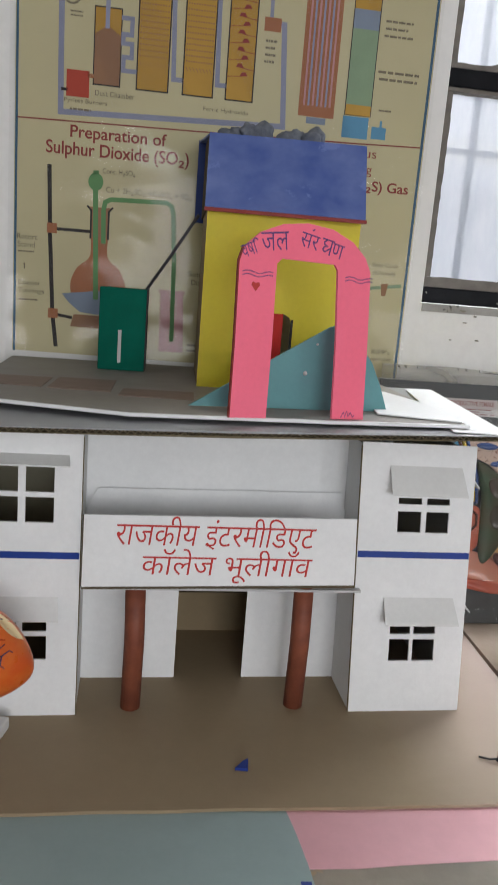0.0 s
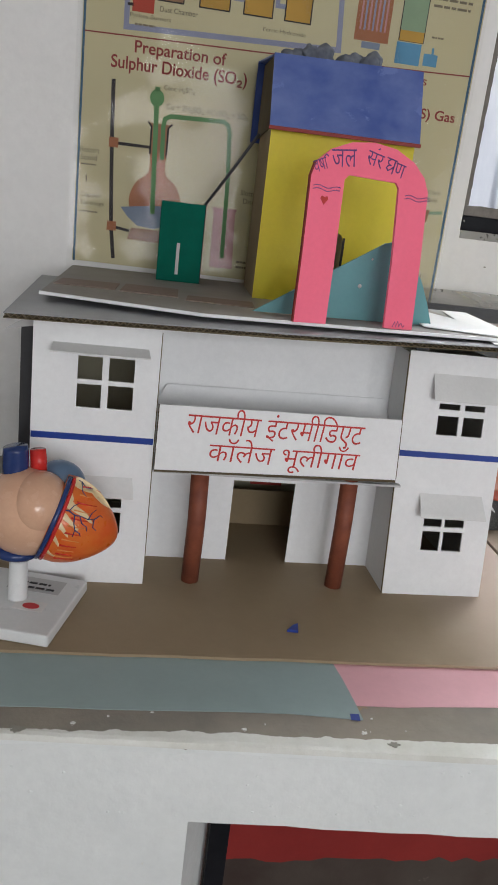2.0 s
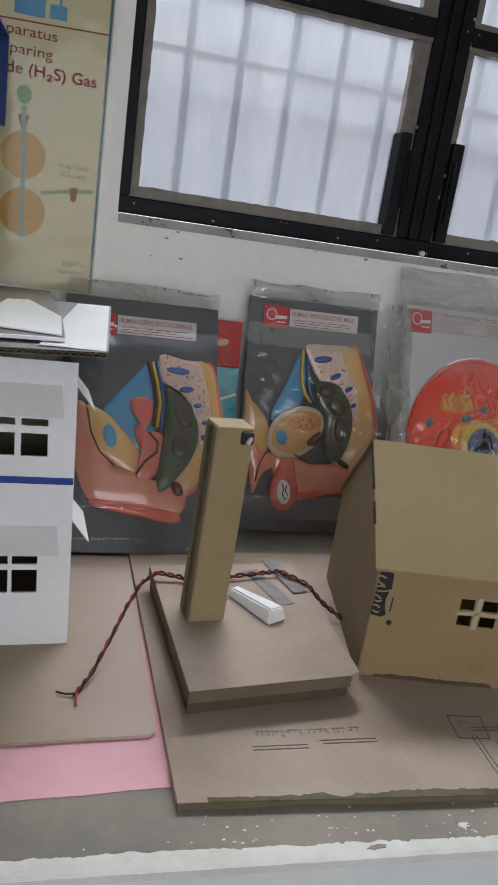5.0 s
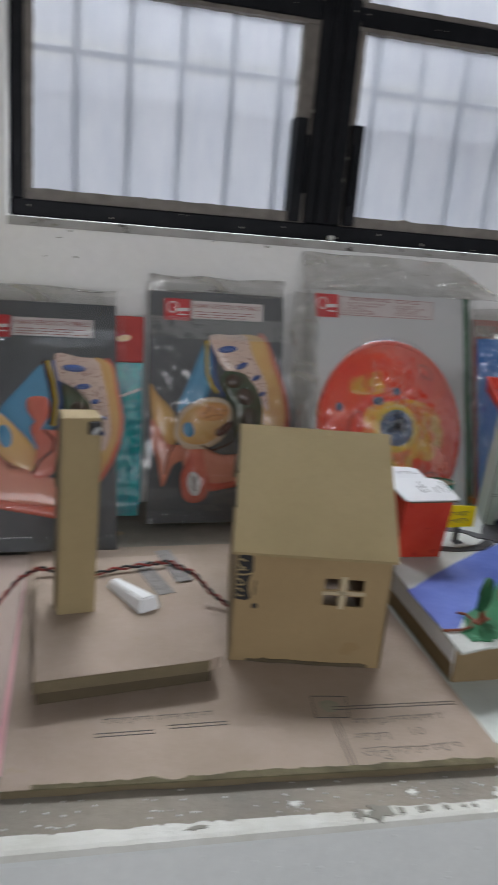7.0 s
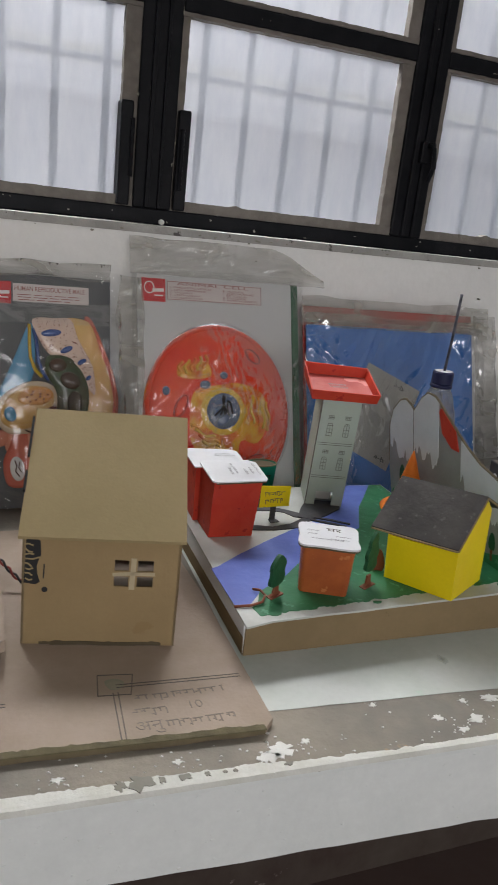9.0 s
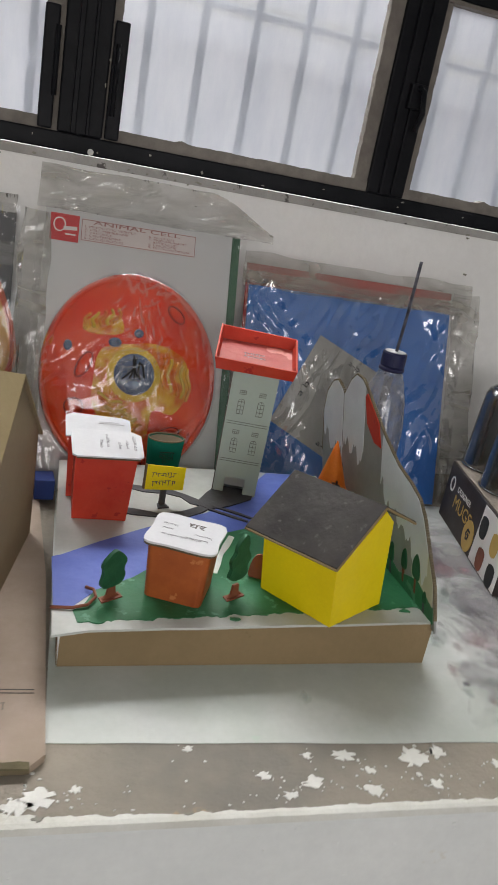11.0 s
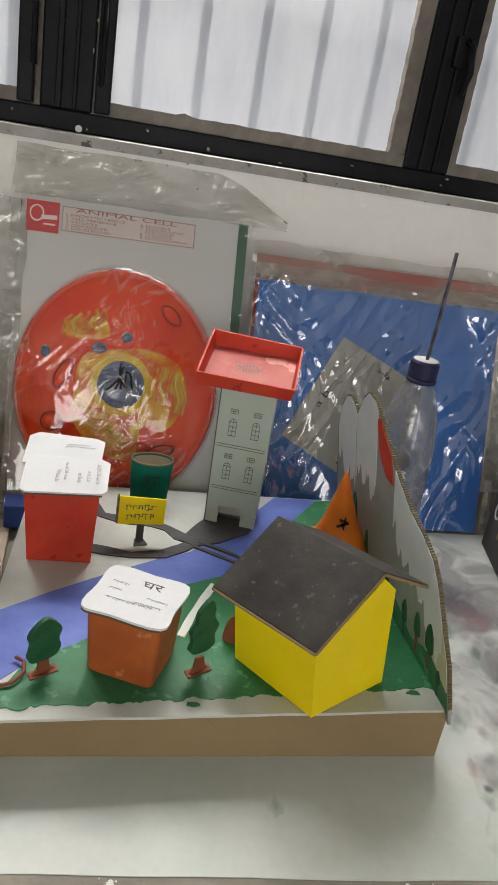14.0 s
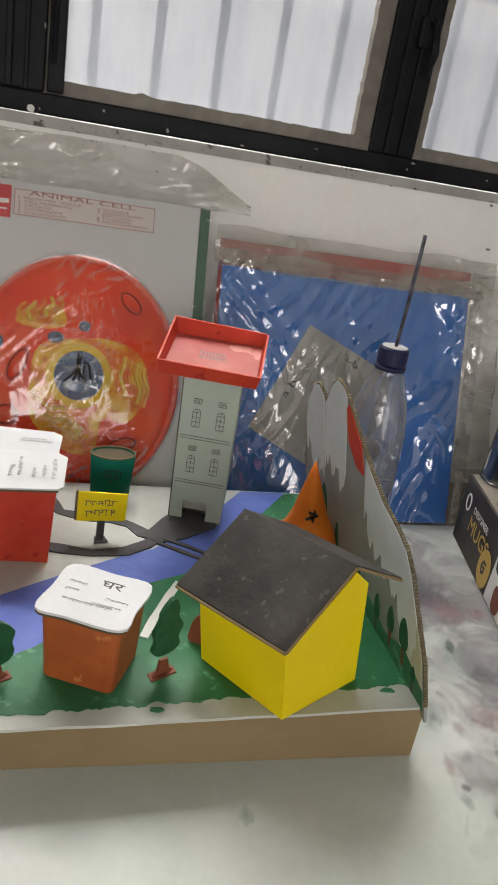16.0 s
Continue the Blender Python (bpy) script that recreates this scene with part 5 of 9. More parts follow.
def twisted(name, label, path, turns, r=0.0023):
    ob = thing(name, label, "cable")
    for k, mat in enumerate((M_WIRERED, M_BLACKINK)):
        pts = []
        n = 60
        for i in range(n + 1):
            s = i / n * (len(path) - 1)
            j = min(int(s), len(path) - 2)
            p = Vector(path[j]).lerp(Vector(path[j + 1]), s - j)
            a = turns * 2 * math.pi * i / n + k * math.pi
            pts.append(p + Vector((math.cos(a) * 0.6, math.cos(a) * 0.5, math.sin(a))) * 0.0034)
        part("wire", tube(bms(), pts, r, 6), mat, ob, ("red" if k == 0 else "black") + " insulated wire", smooth=True)
    return ob


twisted("twisted_wires", "red and black twisted wires lying over the cardboard", [(0.845, 1.235, 0.762), (0.870, 1.275, 0.768), (0.905, 1.345, 0.79), (0.935, 1.41, 0.81), (0.965, 1.465, 0.825), (0.998, 1.50, 0.828), (1.04, 1.495, 0.822), (1.075, 1.47, 0.819)], 9)
w2 = thing("wire_ends", "bared ends of the red and black wires", "cable")
part("wire", tube(bms(), [(0.846, 1.236, 0.763), (0.832, 1.238, 0.761), (0.818, 1.246, 0.760)], 0.0016, 6), M_BLACKINK, w2, smooth=True)
part("wire", tube(bms(), [(0.848, 1.236, 0.765), (0.846, 1.226, 0.761), (0.846, 1.212, 0.760)], 0.0016, 6), M_REDINK, w2, smooth=True)
twisted("twisted_wires", "red and black twisted wires running to the cardboard house", [(1.07, 1.47, 0.819), (1.14, 1.50, 0.821), (1.206, 1.512, 0.823), (1.245, 1.520, 0.823), (1.288, 1.478, 0.818), (1.318, 1.452, 0.79), (1.352, 1.42, 0.773)], 8)

chouse = thing("cardboard_house", "plain brown cardboard house with a cut-out window", "model house", pose(1.312, 1.263, TOP + 0.0128, 0, 0, -12.6))
CW, CD, CH, CR = 0.260, 0.36, 0.205, 0.365
part("front_wall", holed(bms(), 0, CW, 0, CH, [(0.150, 0.174, 0.113, 0.132), (0.188, 0.215, 0.113, 0.132), (0.150, 0.174, 0.142, 0.162), (0.188, 0.215, 0.142, 0.162)], 0, 0.004), M_KRAFT_FRONT, chouse)
# gables use the darkened kraft brown that carries their shade
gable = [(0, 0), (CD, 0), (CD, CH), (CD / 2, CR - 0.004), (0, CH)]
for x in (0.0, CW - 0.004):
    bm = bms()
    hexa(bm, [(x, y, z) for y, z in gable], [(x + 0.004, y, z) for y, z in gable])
    part("gable_wall", bm, M_KRAFT_SIDE, chouse, "cardboard gable with shade put into its colour")
# unseen wall, its height set by how much daylight reaches the cut-out window
part("back_wall", box(bms(), 0.004, CD - 0.004, 0, CW - 0.004, CD, 0.12), M_KRAFT_SIDE, chouse, "unseen back wall kept low to let light inside")
part("roof_front", hexa(bms(), [(-0.006, -0.010, CH - 0.006), (CW + 0.006, -0.010, CH - 0.006), (CW + 0.006, CD / 2, CR - 0.004), (-0.003, CD / 2, CR - 0.004)],
                        [(-0.006, -0.011, CH - 0.001), (CW + 0.006, -0.011, CH - 0.001), (CW + 0.006, CD / 2, CR + 0.001), (-0.003, CD / 2, CR + 0.001)]), M_KRAFT, chouse, "smooth tan cardboard roof")
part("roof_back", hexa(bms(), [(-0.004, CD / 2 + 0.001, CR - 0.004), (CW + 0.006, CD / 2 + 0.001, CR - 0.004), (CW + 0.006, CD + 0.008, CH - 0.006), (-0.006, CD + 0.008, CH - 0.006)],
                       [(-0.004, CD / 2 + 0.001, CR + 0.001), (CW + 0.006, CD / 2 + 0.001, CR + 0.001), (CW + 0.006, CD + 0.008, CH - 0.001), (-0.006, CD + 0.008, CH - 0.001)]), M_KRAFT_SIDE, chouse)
bm = bms()
for y0, z0, y1, z1 in ((0.05, 0.256, 0.08, 0.281), (0.10, 0.30, 0.165, 0.352)):
    hexa(bm, [(-0.008, y0, z0), (-0.004, y0, z0), (-0.004, y1, z1), (-0.008, y1, z1)], [(-0.008, y0, z0 + 0.004), (-0.004, y0, z0 + 0.004), (-0.004, y1, z1 + 0.004), (-0.008, y1, z1 + 0.004)])
part("printed_edge", bm, M_BLACKINK, chouse, "black print on the roof's cut edge")
# black printed mark on the front corner, a plain shape
mark = part("printed_mark", prism(bms(), [(0.003, 0.116), (0.022, 0.113), (0.029, 0.118), (0.025, 0.132), (0.0235, 0.146), (0.027, 0.160), (0.030, 0.166), (0.029, 0.192), (0.020, 0.199), (0.006, 0.194)], -0.0006, 0), M_BLACKINK, chouse, "black printed mark on the cardboard")
for k, (x0, z0, x1, z1) in enumerate(((0.004, 0.186, 0.017, 0.184), (0.005, 0.178, 0.016, 0.172), (0.004, 0.167, 0.018, 0.168), (0.006, 0.160, 0.028, 0.163), (0.005, 0.152, 0.015, 0.146), (0.006, 0.142, 0.017, 0.143), (0.005, 0.134, 0.016, 0.130), (0.006, 0.124, 0.016, 0.122))):
    part("pale_stroke", line(bms(), [(x0, z0), ((x0 + x1) / 2, (z0 + z1) / 2 + 0.002 * (-1) ** k), (x1, z1)], 0.0028, -0.0010, -0.0004), M_KRAFT, mark)
part("printed_bar", line(bms(), [(0.0345, 0.125), (0.0355, 0.150)], 0.0022, -0.0006, 0), M_BLACKINK, chouse)
part("printed_dot", prism(bms(), oval(0.037, 0.104, 0.005, 0.005, 12), -0.0006, 0), M_BLACKINK, chouse)
for pts in ([(0.180, 0.111), (0.1815, 0.164)], [(0.149, 0.1355), (0.178, 0.138), (0.216, 0.1375)]):
    part("window_bar", line(bms(), pts, 0.009 if len(pts) == 2 else 0.006, -0.0016, -0.0002), M_KRAFT_PALE, chouse, "pale glued card strip")
q = random.Random(17)
part("torn_edge", prism(bms(), [(0.03 + 0.009 * k, 0.0005) for k in range(24)] + [(0.03 + 0.009 * k, 0.0035 + q.uniform(0.0, 0.005) * math.sin(k * 0.35 + 0.4) ** 2) for k in range(23, -1, -1)], -0.0012, 0), M_CORR_DARK, chouse, "torn dark lower edge")
part("torn_hem", line(bms(), [(0.05, 0.002), (0.10, 0.004), (0.15, 0.002), (0.21, 0.004)], 0.006, -0.002, 0), M_CORR_DARK, chouse, "torn dark hem")

# ---- wrapped charts leaning on the wall ----
def film_sheet(name, parent, x0, x1, z0, z1, height, mat, seed, amp=0.004, nx=56, nz=72, label="", ragged=0.0, freq=24.0, slant=40.0, stretch=0.3, tight=None, taper_z=None):
    """A crinkled sheet of film in front of a panel; height(x, z) is how far it stands off, tight(x, z) how strongly it is creased.
    Creases run along the slant and across it; taper_z(x) narrows the sheet's height along it."""
    bm = bms()
    off = Vector((seed * 3.1, seed * 1.7, seed))
    ca, sa = math.cos(radians(slant)), math.sin(radians(slant))
    cb, sb = math.cos(radians(slant + 63)), math.sin(radians(slant + 63))
    grid = []
    for k in range(nz + 1):
        row = []
        for i in range(nx + 1):
            x, z = x0 + (x1 - x0) * i / nx, z0 + (z1 - z0) * k / nz
            if taper_z:
                z = z0 + (z - z0) * taper_z(x)
            wx, wz = x + 0.030 * noise.noise(Vector((x * 8, z * 8, seed))), z + 0.030 * noise.noise(Vector((z * 8, x * 8, seed + 5)))
            p = Vector(((wx * ca + wz * sa) * freq * stretch, (wz * ca - wx * sa) * freq, 0)) + off
            p2 = Vector(((wx * cb + wz * sb) * freq * stretch, (wz * cb - wx * sb) * freq, 0)) * 1.15 - off
            crease = 1 - abs(noise.noise(p)) * 2.2
            fine = 1 - abs(noise.noise(p2)) * 2.2
            tiny = noise.noise(p * 2.6 + p2 * 1.3)
            mask = min(1.35, max(0.10, 0.62 + 1.6 * noise.noise(Vector((x * 7.5, z * 7.5, seed + 9)))))
            if tight:
                mask *= tight(x, z)
            y = -height(x, z) - amp * (0.4 + mask * (0.62 * crease + 0.34 * fine + 0.14 * tiny))
            if min(i, nx - i, k * 2, nz - k) < 3 and ragged:
                x += ragged * noise.noise(Vector((z * 9, seed, i)))
                z += ragged * noise.noise(Vector((x * 9, seed + 4, k * 0.1)))
            row.append(bm.verts.new((x, y, z)))
        grid.append(row)
    for a, b in zip(grid, grid[1:]):
        for i in range(nx):
            bm.faces.new((a[i], a[i + 1], b[i + 1], b[i]))
    return part(name, bm, mat, parent, label, True)


def label_strip(board, x, z, w, h, logo_w, seed):
    """The maker's label: a red square with a plain mark, and a strip of small print."""
    logo = part("label_mark", box(bms(), x, -0.0035, z - 0.006, x + logo_w, -0.002, z + h), M_LABEL_RED, board, "red maker's mark")
    part("mark_ring", line(bms(), oval(x + logo_w * 0.32, z + h * 0.55, logo_w * 0.2, h * 0.28, 14) + [(x + logo_w * 0.52, z + h * 0.55)], 0.0025, -0.0040, -0.0034), M_LABEL_WHITE, logo)
    part("mark_bar", line(bms(), [(x + logo_w * 0.5, z + h * 0.42), (x + logo_w * 0.9, z + h * 0.45)], 0.008, -0.0040, -0.0034), M_LABEL_WHITE, logo)
    part("mark_bar", line(bms(), [(x + logo_w * 0.55, z + h * 0.18), (x + logo_w * 0.88, z + h * 0.18)], 0.003, -0.0040, -0.0034), M_LABEL_WHITE, logo)
    strip = part("label_strip", box(bms(), x + logo_w + 0.004, -0.0030, z, x + w, -0.002, z + h - 0.003), M_LABEL_PALE, board, "pale printed label")
    return strip


cell = thing("animal_cell_model", "moulded red cell model on a pale board in clear plastic", "wall model",
             frame_of((1.648, 1.768, TOP + 0.004), (1, 0.008, 0.012), (0, 0.205, 0.577)))
part("board", soft_box(-0.014, 0, 0, 0.408, 0.008, 0.614, 0.0015), M_FOAM_WHITE, cell)
part("board_edge", box(bms(), 0.4082, -0.001, 0.002, 0.427, 0.007, 0.614), M_GREEN_EDGE, cell, "dark green edge strip")
strip = label_strip(cell, -0.003, 0.551, 0.321, 0.052, 0.061, 3)
write("ANIMAL CELL", 0.088, 0.5895, 0.195, 0.0085, M_LABEL_INK, strip, -0.0033, label="printed title")
for k, (lt, lw, rt, rw) in enumerate((("1. PINOCYTIC VESICLE", 0.112, "6. NUCLEUS", 0.058), ("2. CELL MEMBRANE", 0.096, "7. ENDOPLASMIC", 0.086), ("3. VACUOLE", 0.060, "RETICULUM", 0.056),
                                      ("4. CENTROSOME", 0.080, "8. LYSOSOME", 0.064), ("5. GOLGI BODIES", 0.086, "9. MITOCHODRION", 0.094))):
    write(lt, 0.070, 0.5815 - 0.0064 * k, lw, 0.0046, M_LABEL_INK, strip, -0.0033, label="small red print")
    write(rt, 0.212 + (0.010 if k == 2 else 0), 0.5805 - 0.0058 * k, rw, 0.0044, M_LABEL_INK, strip, -0.0033, label="small red print")
part("strip_border", line(bms(), [(0.064, 0.553), (0.319, 0.553), (0.319, 0.598), (0.064, 0.598), (0.064, 0.553)], 0.0012, -0.0034, -0.0028), M_LABEL_INK, strip, "thin red border")
RELIEF = 0.030


def cell_h(x, z):
    d = ((x - 0.193) / 0.194) ** 2 + ((z - 0.264) / 0.226) ** 2
    return 0.004 + (RELIEF * math.sqrt(max(0.0, 1 - d)) if d < 1 else 0.0)


disc_ = part("cell_body", dome(bms(), oval(0.193, 0.264, 0.194, 0.226, 56), RELIEF, 0.0, 9), M_CELLRED, cell, "glossy red and yellow moulded relief", True)
part("cell_rim", tube(bms(), [(x, -0.004, z) for x, z in oval(0.193, 0.264, 0.190, 0.222, 48)] + [(0.383, -0.004, 0.264)], 0.008, 8), M_CELLRED, disc_, smooth=True)


def on_cell(x, z, lift=0.0):
    return Vector((x, -cell_h(x, z) + 0.004 - lift, z))


def cell_patch(name, pts, h, mat, label=""):
    cx, cz = sum(p[0] for p in pts) / len(pts), sum(p[1] for p in pts) / len(pts)
    bm = bms()
    ring = [bm.verts.new(on_cell(x, z, -0.002)) for x, z in pts]
    last = ring
    for s, q in ((0.8, 0.7), (0.5, 0.95)):
        nxt = [bm.verts.new(on_cell(cx + (x - cx) * s, cz + (z - cz) * s, h * q)) for x, z in pts]
        for i in range(len(pts)):
            j = (i + 1) % len(pts)
            bm.faces.new((last[i], last[j], nxt[j], nxt[i]))
        last = nxt
    bm.faces.new(last)
    return part(name, bm, mat, disc_, label, True)


cell_patch("cell_fluid", rounded([(0.095, 0.26), (0.11, 0.33), (0.18, 0.350), (0.26, 0.355), (0.325, 0.325), (0.345, 0.25), (0.305, 0.18), (0.25, 0.185), (0.235, 0.11), (0.165, 0.115), (0.10, 0.18)]), 0.0015, M_CELLYEL, "golden cytoplasm")
cell_patch("golgi", rounded([(0.075, 0.372), (0.11, 0.392), (0.16, 0.398), (0.175, 0.36), (0.14, 0.348), (0.09, 0.35)]), 0.002, M_CELLYEL, "golden folded body")
cell_patch("nucleus_rim", oval(0.198, 0.269, 0.066, 0.067, 28), 0.007, M_RINGYEL, "yellow ring")
cell_patch("nucleus", oval(0.198, 0.269, 0.053, 0.054, 26), 0.012, M_NUCL, "blue-grey moulded nucleus")
rnd = random.Random(5)
for k in range(6):
    x0, z0 = 0.171 + 0.011 * k, 0.244 + rnd.uniform(0, 0.02)
    pts = [on_cell(x0 + 0.03 * s * (0.9 - k * 0.32) + 0.006 * math.sin(3 * s + k), z0 + (0.050 - 0.006 * abs(k - 2)) * s, 0.0125) for s in (0, 0.25, 0.5, 0.75, 1)]
    part("chromatin_strand", tube(bms(), pts, 0.0023, 6), M_BLACKINK, disc_, "dark strand", True)
for x, z, rx, rz, mat in ((0.052, 0.320, 0.010, 0.013, M_NUCL), (0.152, 0.336, 0.016, 0.012, M_NUCL), (0.203, 0.361, 0.012, 0.011, M_NUCL)):
    cell_patch("vesicle", oval(x, z, rx, rz, 14), 0.004, mat, "small blue-grey bead")
for x, z, rx, rz, a in ((0.088, 0.281, 0.013, 0.031, -0.45), (0.286, 0.413, 0.024, 0.013, -0.75), (0.073, 0.188, 0.020, 0.018, 0.0), (0.286, 0.144, 0.027, 0.013, 0.3)):
    body = cell_patch("mitochondrion", oval(x, z, rx, rz, 18, a), 0.004, M_CELLRED, "dark-outlined red bead")
    part("outline", tube(bms(), [on_cell(px, pz, 0.002) for px, pz in oval(x, z, rx, rz, 18, a) + oval(x, z, rx, rz, 18, a)[:1]], 0.0015, 6), M_DARKRED, disc_, "dark red outline", True)
# ranks of raised golden folds: over the nucleus, to its side and below
for cx, cz, dx, dz, lx, lz, count in ((0.082, 0.358, 0.017, 0.0045, 0.010, 0.036, 5), (0.262, 0.318, 0.015, -0.006, 0.004, -0.075, 5), (0.112, 0.232, 0.010, -0.013, 0.055, -0.018, 5), (0.170, 0.168, 0.012, -0.012, 0.030, 0.012, 3)):
    for k in range(count):
        pts = []
        for j in range(9):
            u = j / 8
            wig = 0.0045 * math.sin(u * 7.5 + k * 0.9)
            pts.append(on_cell(cx + dx * k + lx * u + (wig if abs(lz) > abs(lx) else 0), cz + dz * k + lz * u + (wig if abs(lx) >= abs(lz) else 0), 0.002))
        part("membrane_fold", tube(bms(), pts, 0.0042, 8, 0.0034), M_RINGYEL if k % 2 else M_CELLYEL, disc_, "raised golden fold", True)
rnd = random.Random(9)
bm = bms()
for k in range(30):
    a, r = rnd.uniform(-1.9, -1.1), rnd.uniform(0.15, 0.19)
    x, z = 0.193 + r * math.cos(a), 0.264 + r * 1.1 * math.sin(a)
    p = on_cell(x, z, 0.001)
    bmesh.ops.create_icosphere(bm, subdivisions=1, radius=0.0025, matrix=Matrix.Translation(p))
part("ribosome", bm, M_DARKRED, disc_, "dark red dots", True, None, "stuff")
def in_cell(x, z, grow=1.0):
    return 1 - ((x - 0.193) / (0.194 * grow)) ** 2 - ((z - 0.264) / (0.226 * grow)) ** 2


def cell_wrap(x, z):
    return 0.006 + 0.032 * math.sqrt(min(1.0, max(0.0, in_cell(x, z, 1.03))))


film_sheet("plastic_wrap", cell, -0.03, 0.44, 0.0, 0.63, cell_wrap, M_FILM_TIGHT, 2, 0.0062, 180, 240, "crinkled clear plastic", 0.0, 50.0, 38.0, 0.34,
           lambda x, z: 1.0 if in_cell(x, z) > 0 else (0.6 if x < -0.005 or x > 0.405 else 0.06))
film_sheet("bag_flap", cell, -0.03, 0.505, 0.610, 0.708, lambda x, z: -0.010 + 0.25 * max(0.0, 0.66 - z), M_FILM_THICK, 3, 0.009, 190, 56, "folded greyish bag end", 0.006, 38.0, 10.0, 0.34,
           None, lambda x: 1.0 if x < 0.34 else 1.0 - 0.78 * ((x - 0.34) / 0.165) ** 1.5)
film_sheet("bag_side", cell, -0.062, 0.0, 0.02, 0.60, lambda x, z: 0.002, M_FILM_THICK, 6, 0.010, 16, 110, "loose greyish bag side", 0.012)


def section_model(name, label, origin, zdir, shapes, lines, W, Hh, logo_x, logo_z, title, seed):
    """A moulded body section on a dark board: layered swelling forms, drawn lines and a bag round it."""
    ob = thing(name, label, "wall model", frame_of(origin, (1, 0, 0), zdir))
    part("board", soft_box(0, 0, 0, W, 0.006, Hh, 0.0015), M_FOAM_GREY, ob)
    strip = label_strip(ob, logo_x, logo_z, 0.245, 0.046, 0.062, seed)
    write(title, logo_x + 0.070, logo_z + 0.026, 0.165, 0.011, M_LABEL_INK, strip, -0.0033, label="printed title", thin=-0.008)
    scribble(strip, logo_x + 0.070, logo_z + 0.004, 0.17, 0.018, 3, M_LABEL_INK, -0.0031, None, seed, thick=0.3)
    for nm, pts, h, y0, mat, lab in shapes:
        part(nm, dome(bms(), rounded(pts, 4), h, -y0, 5), mat, ob, lab, True)
    for nm, pts, w, y, mat, lab in lines:
        part(nm, tube(bms(), [(x, -y, z) for x, z in pts], w, 7), mat, ob, lab, True)
    film_sheet("plastic_wrap", ob, -0.015, W + 0.02, 0.0, Hh + 0.015, lambda x, z: 0.012 + 0.034 * min(1.0, max(0.0, (z - 0.03) / 0.06), max(0.0, (0.50 - z) / 0.06)), M_FILM, seed, 0.0065, 160, 220,
               "crinkled clear plastic", 0.0, 22.0, 78.0, 0.28, lambda x, z: 1.0 if z < 0.12 or x > W - 0.03 else 0.45)
    film_sheet("bag_flap", ob, 0.0, W, Hh - 0.005, Hh + 0.035, lambda x, z: 0.004, M_FILM_THICK, seed + 1, 0.008, 90, 14, "folded bag end", 0.010, 20.0, 6.0)
    return ob


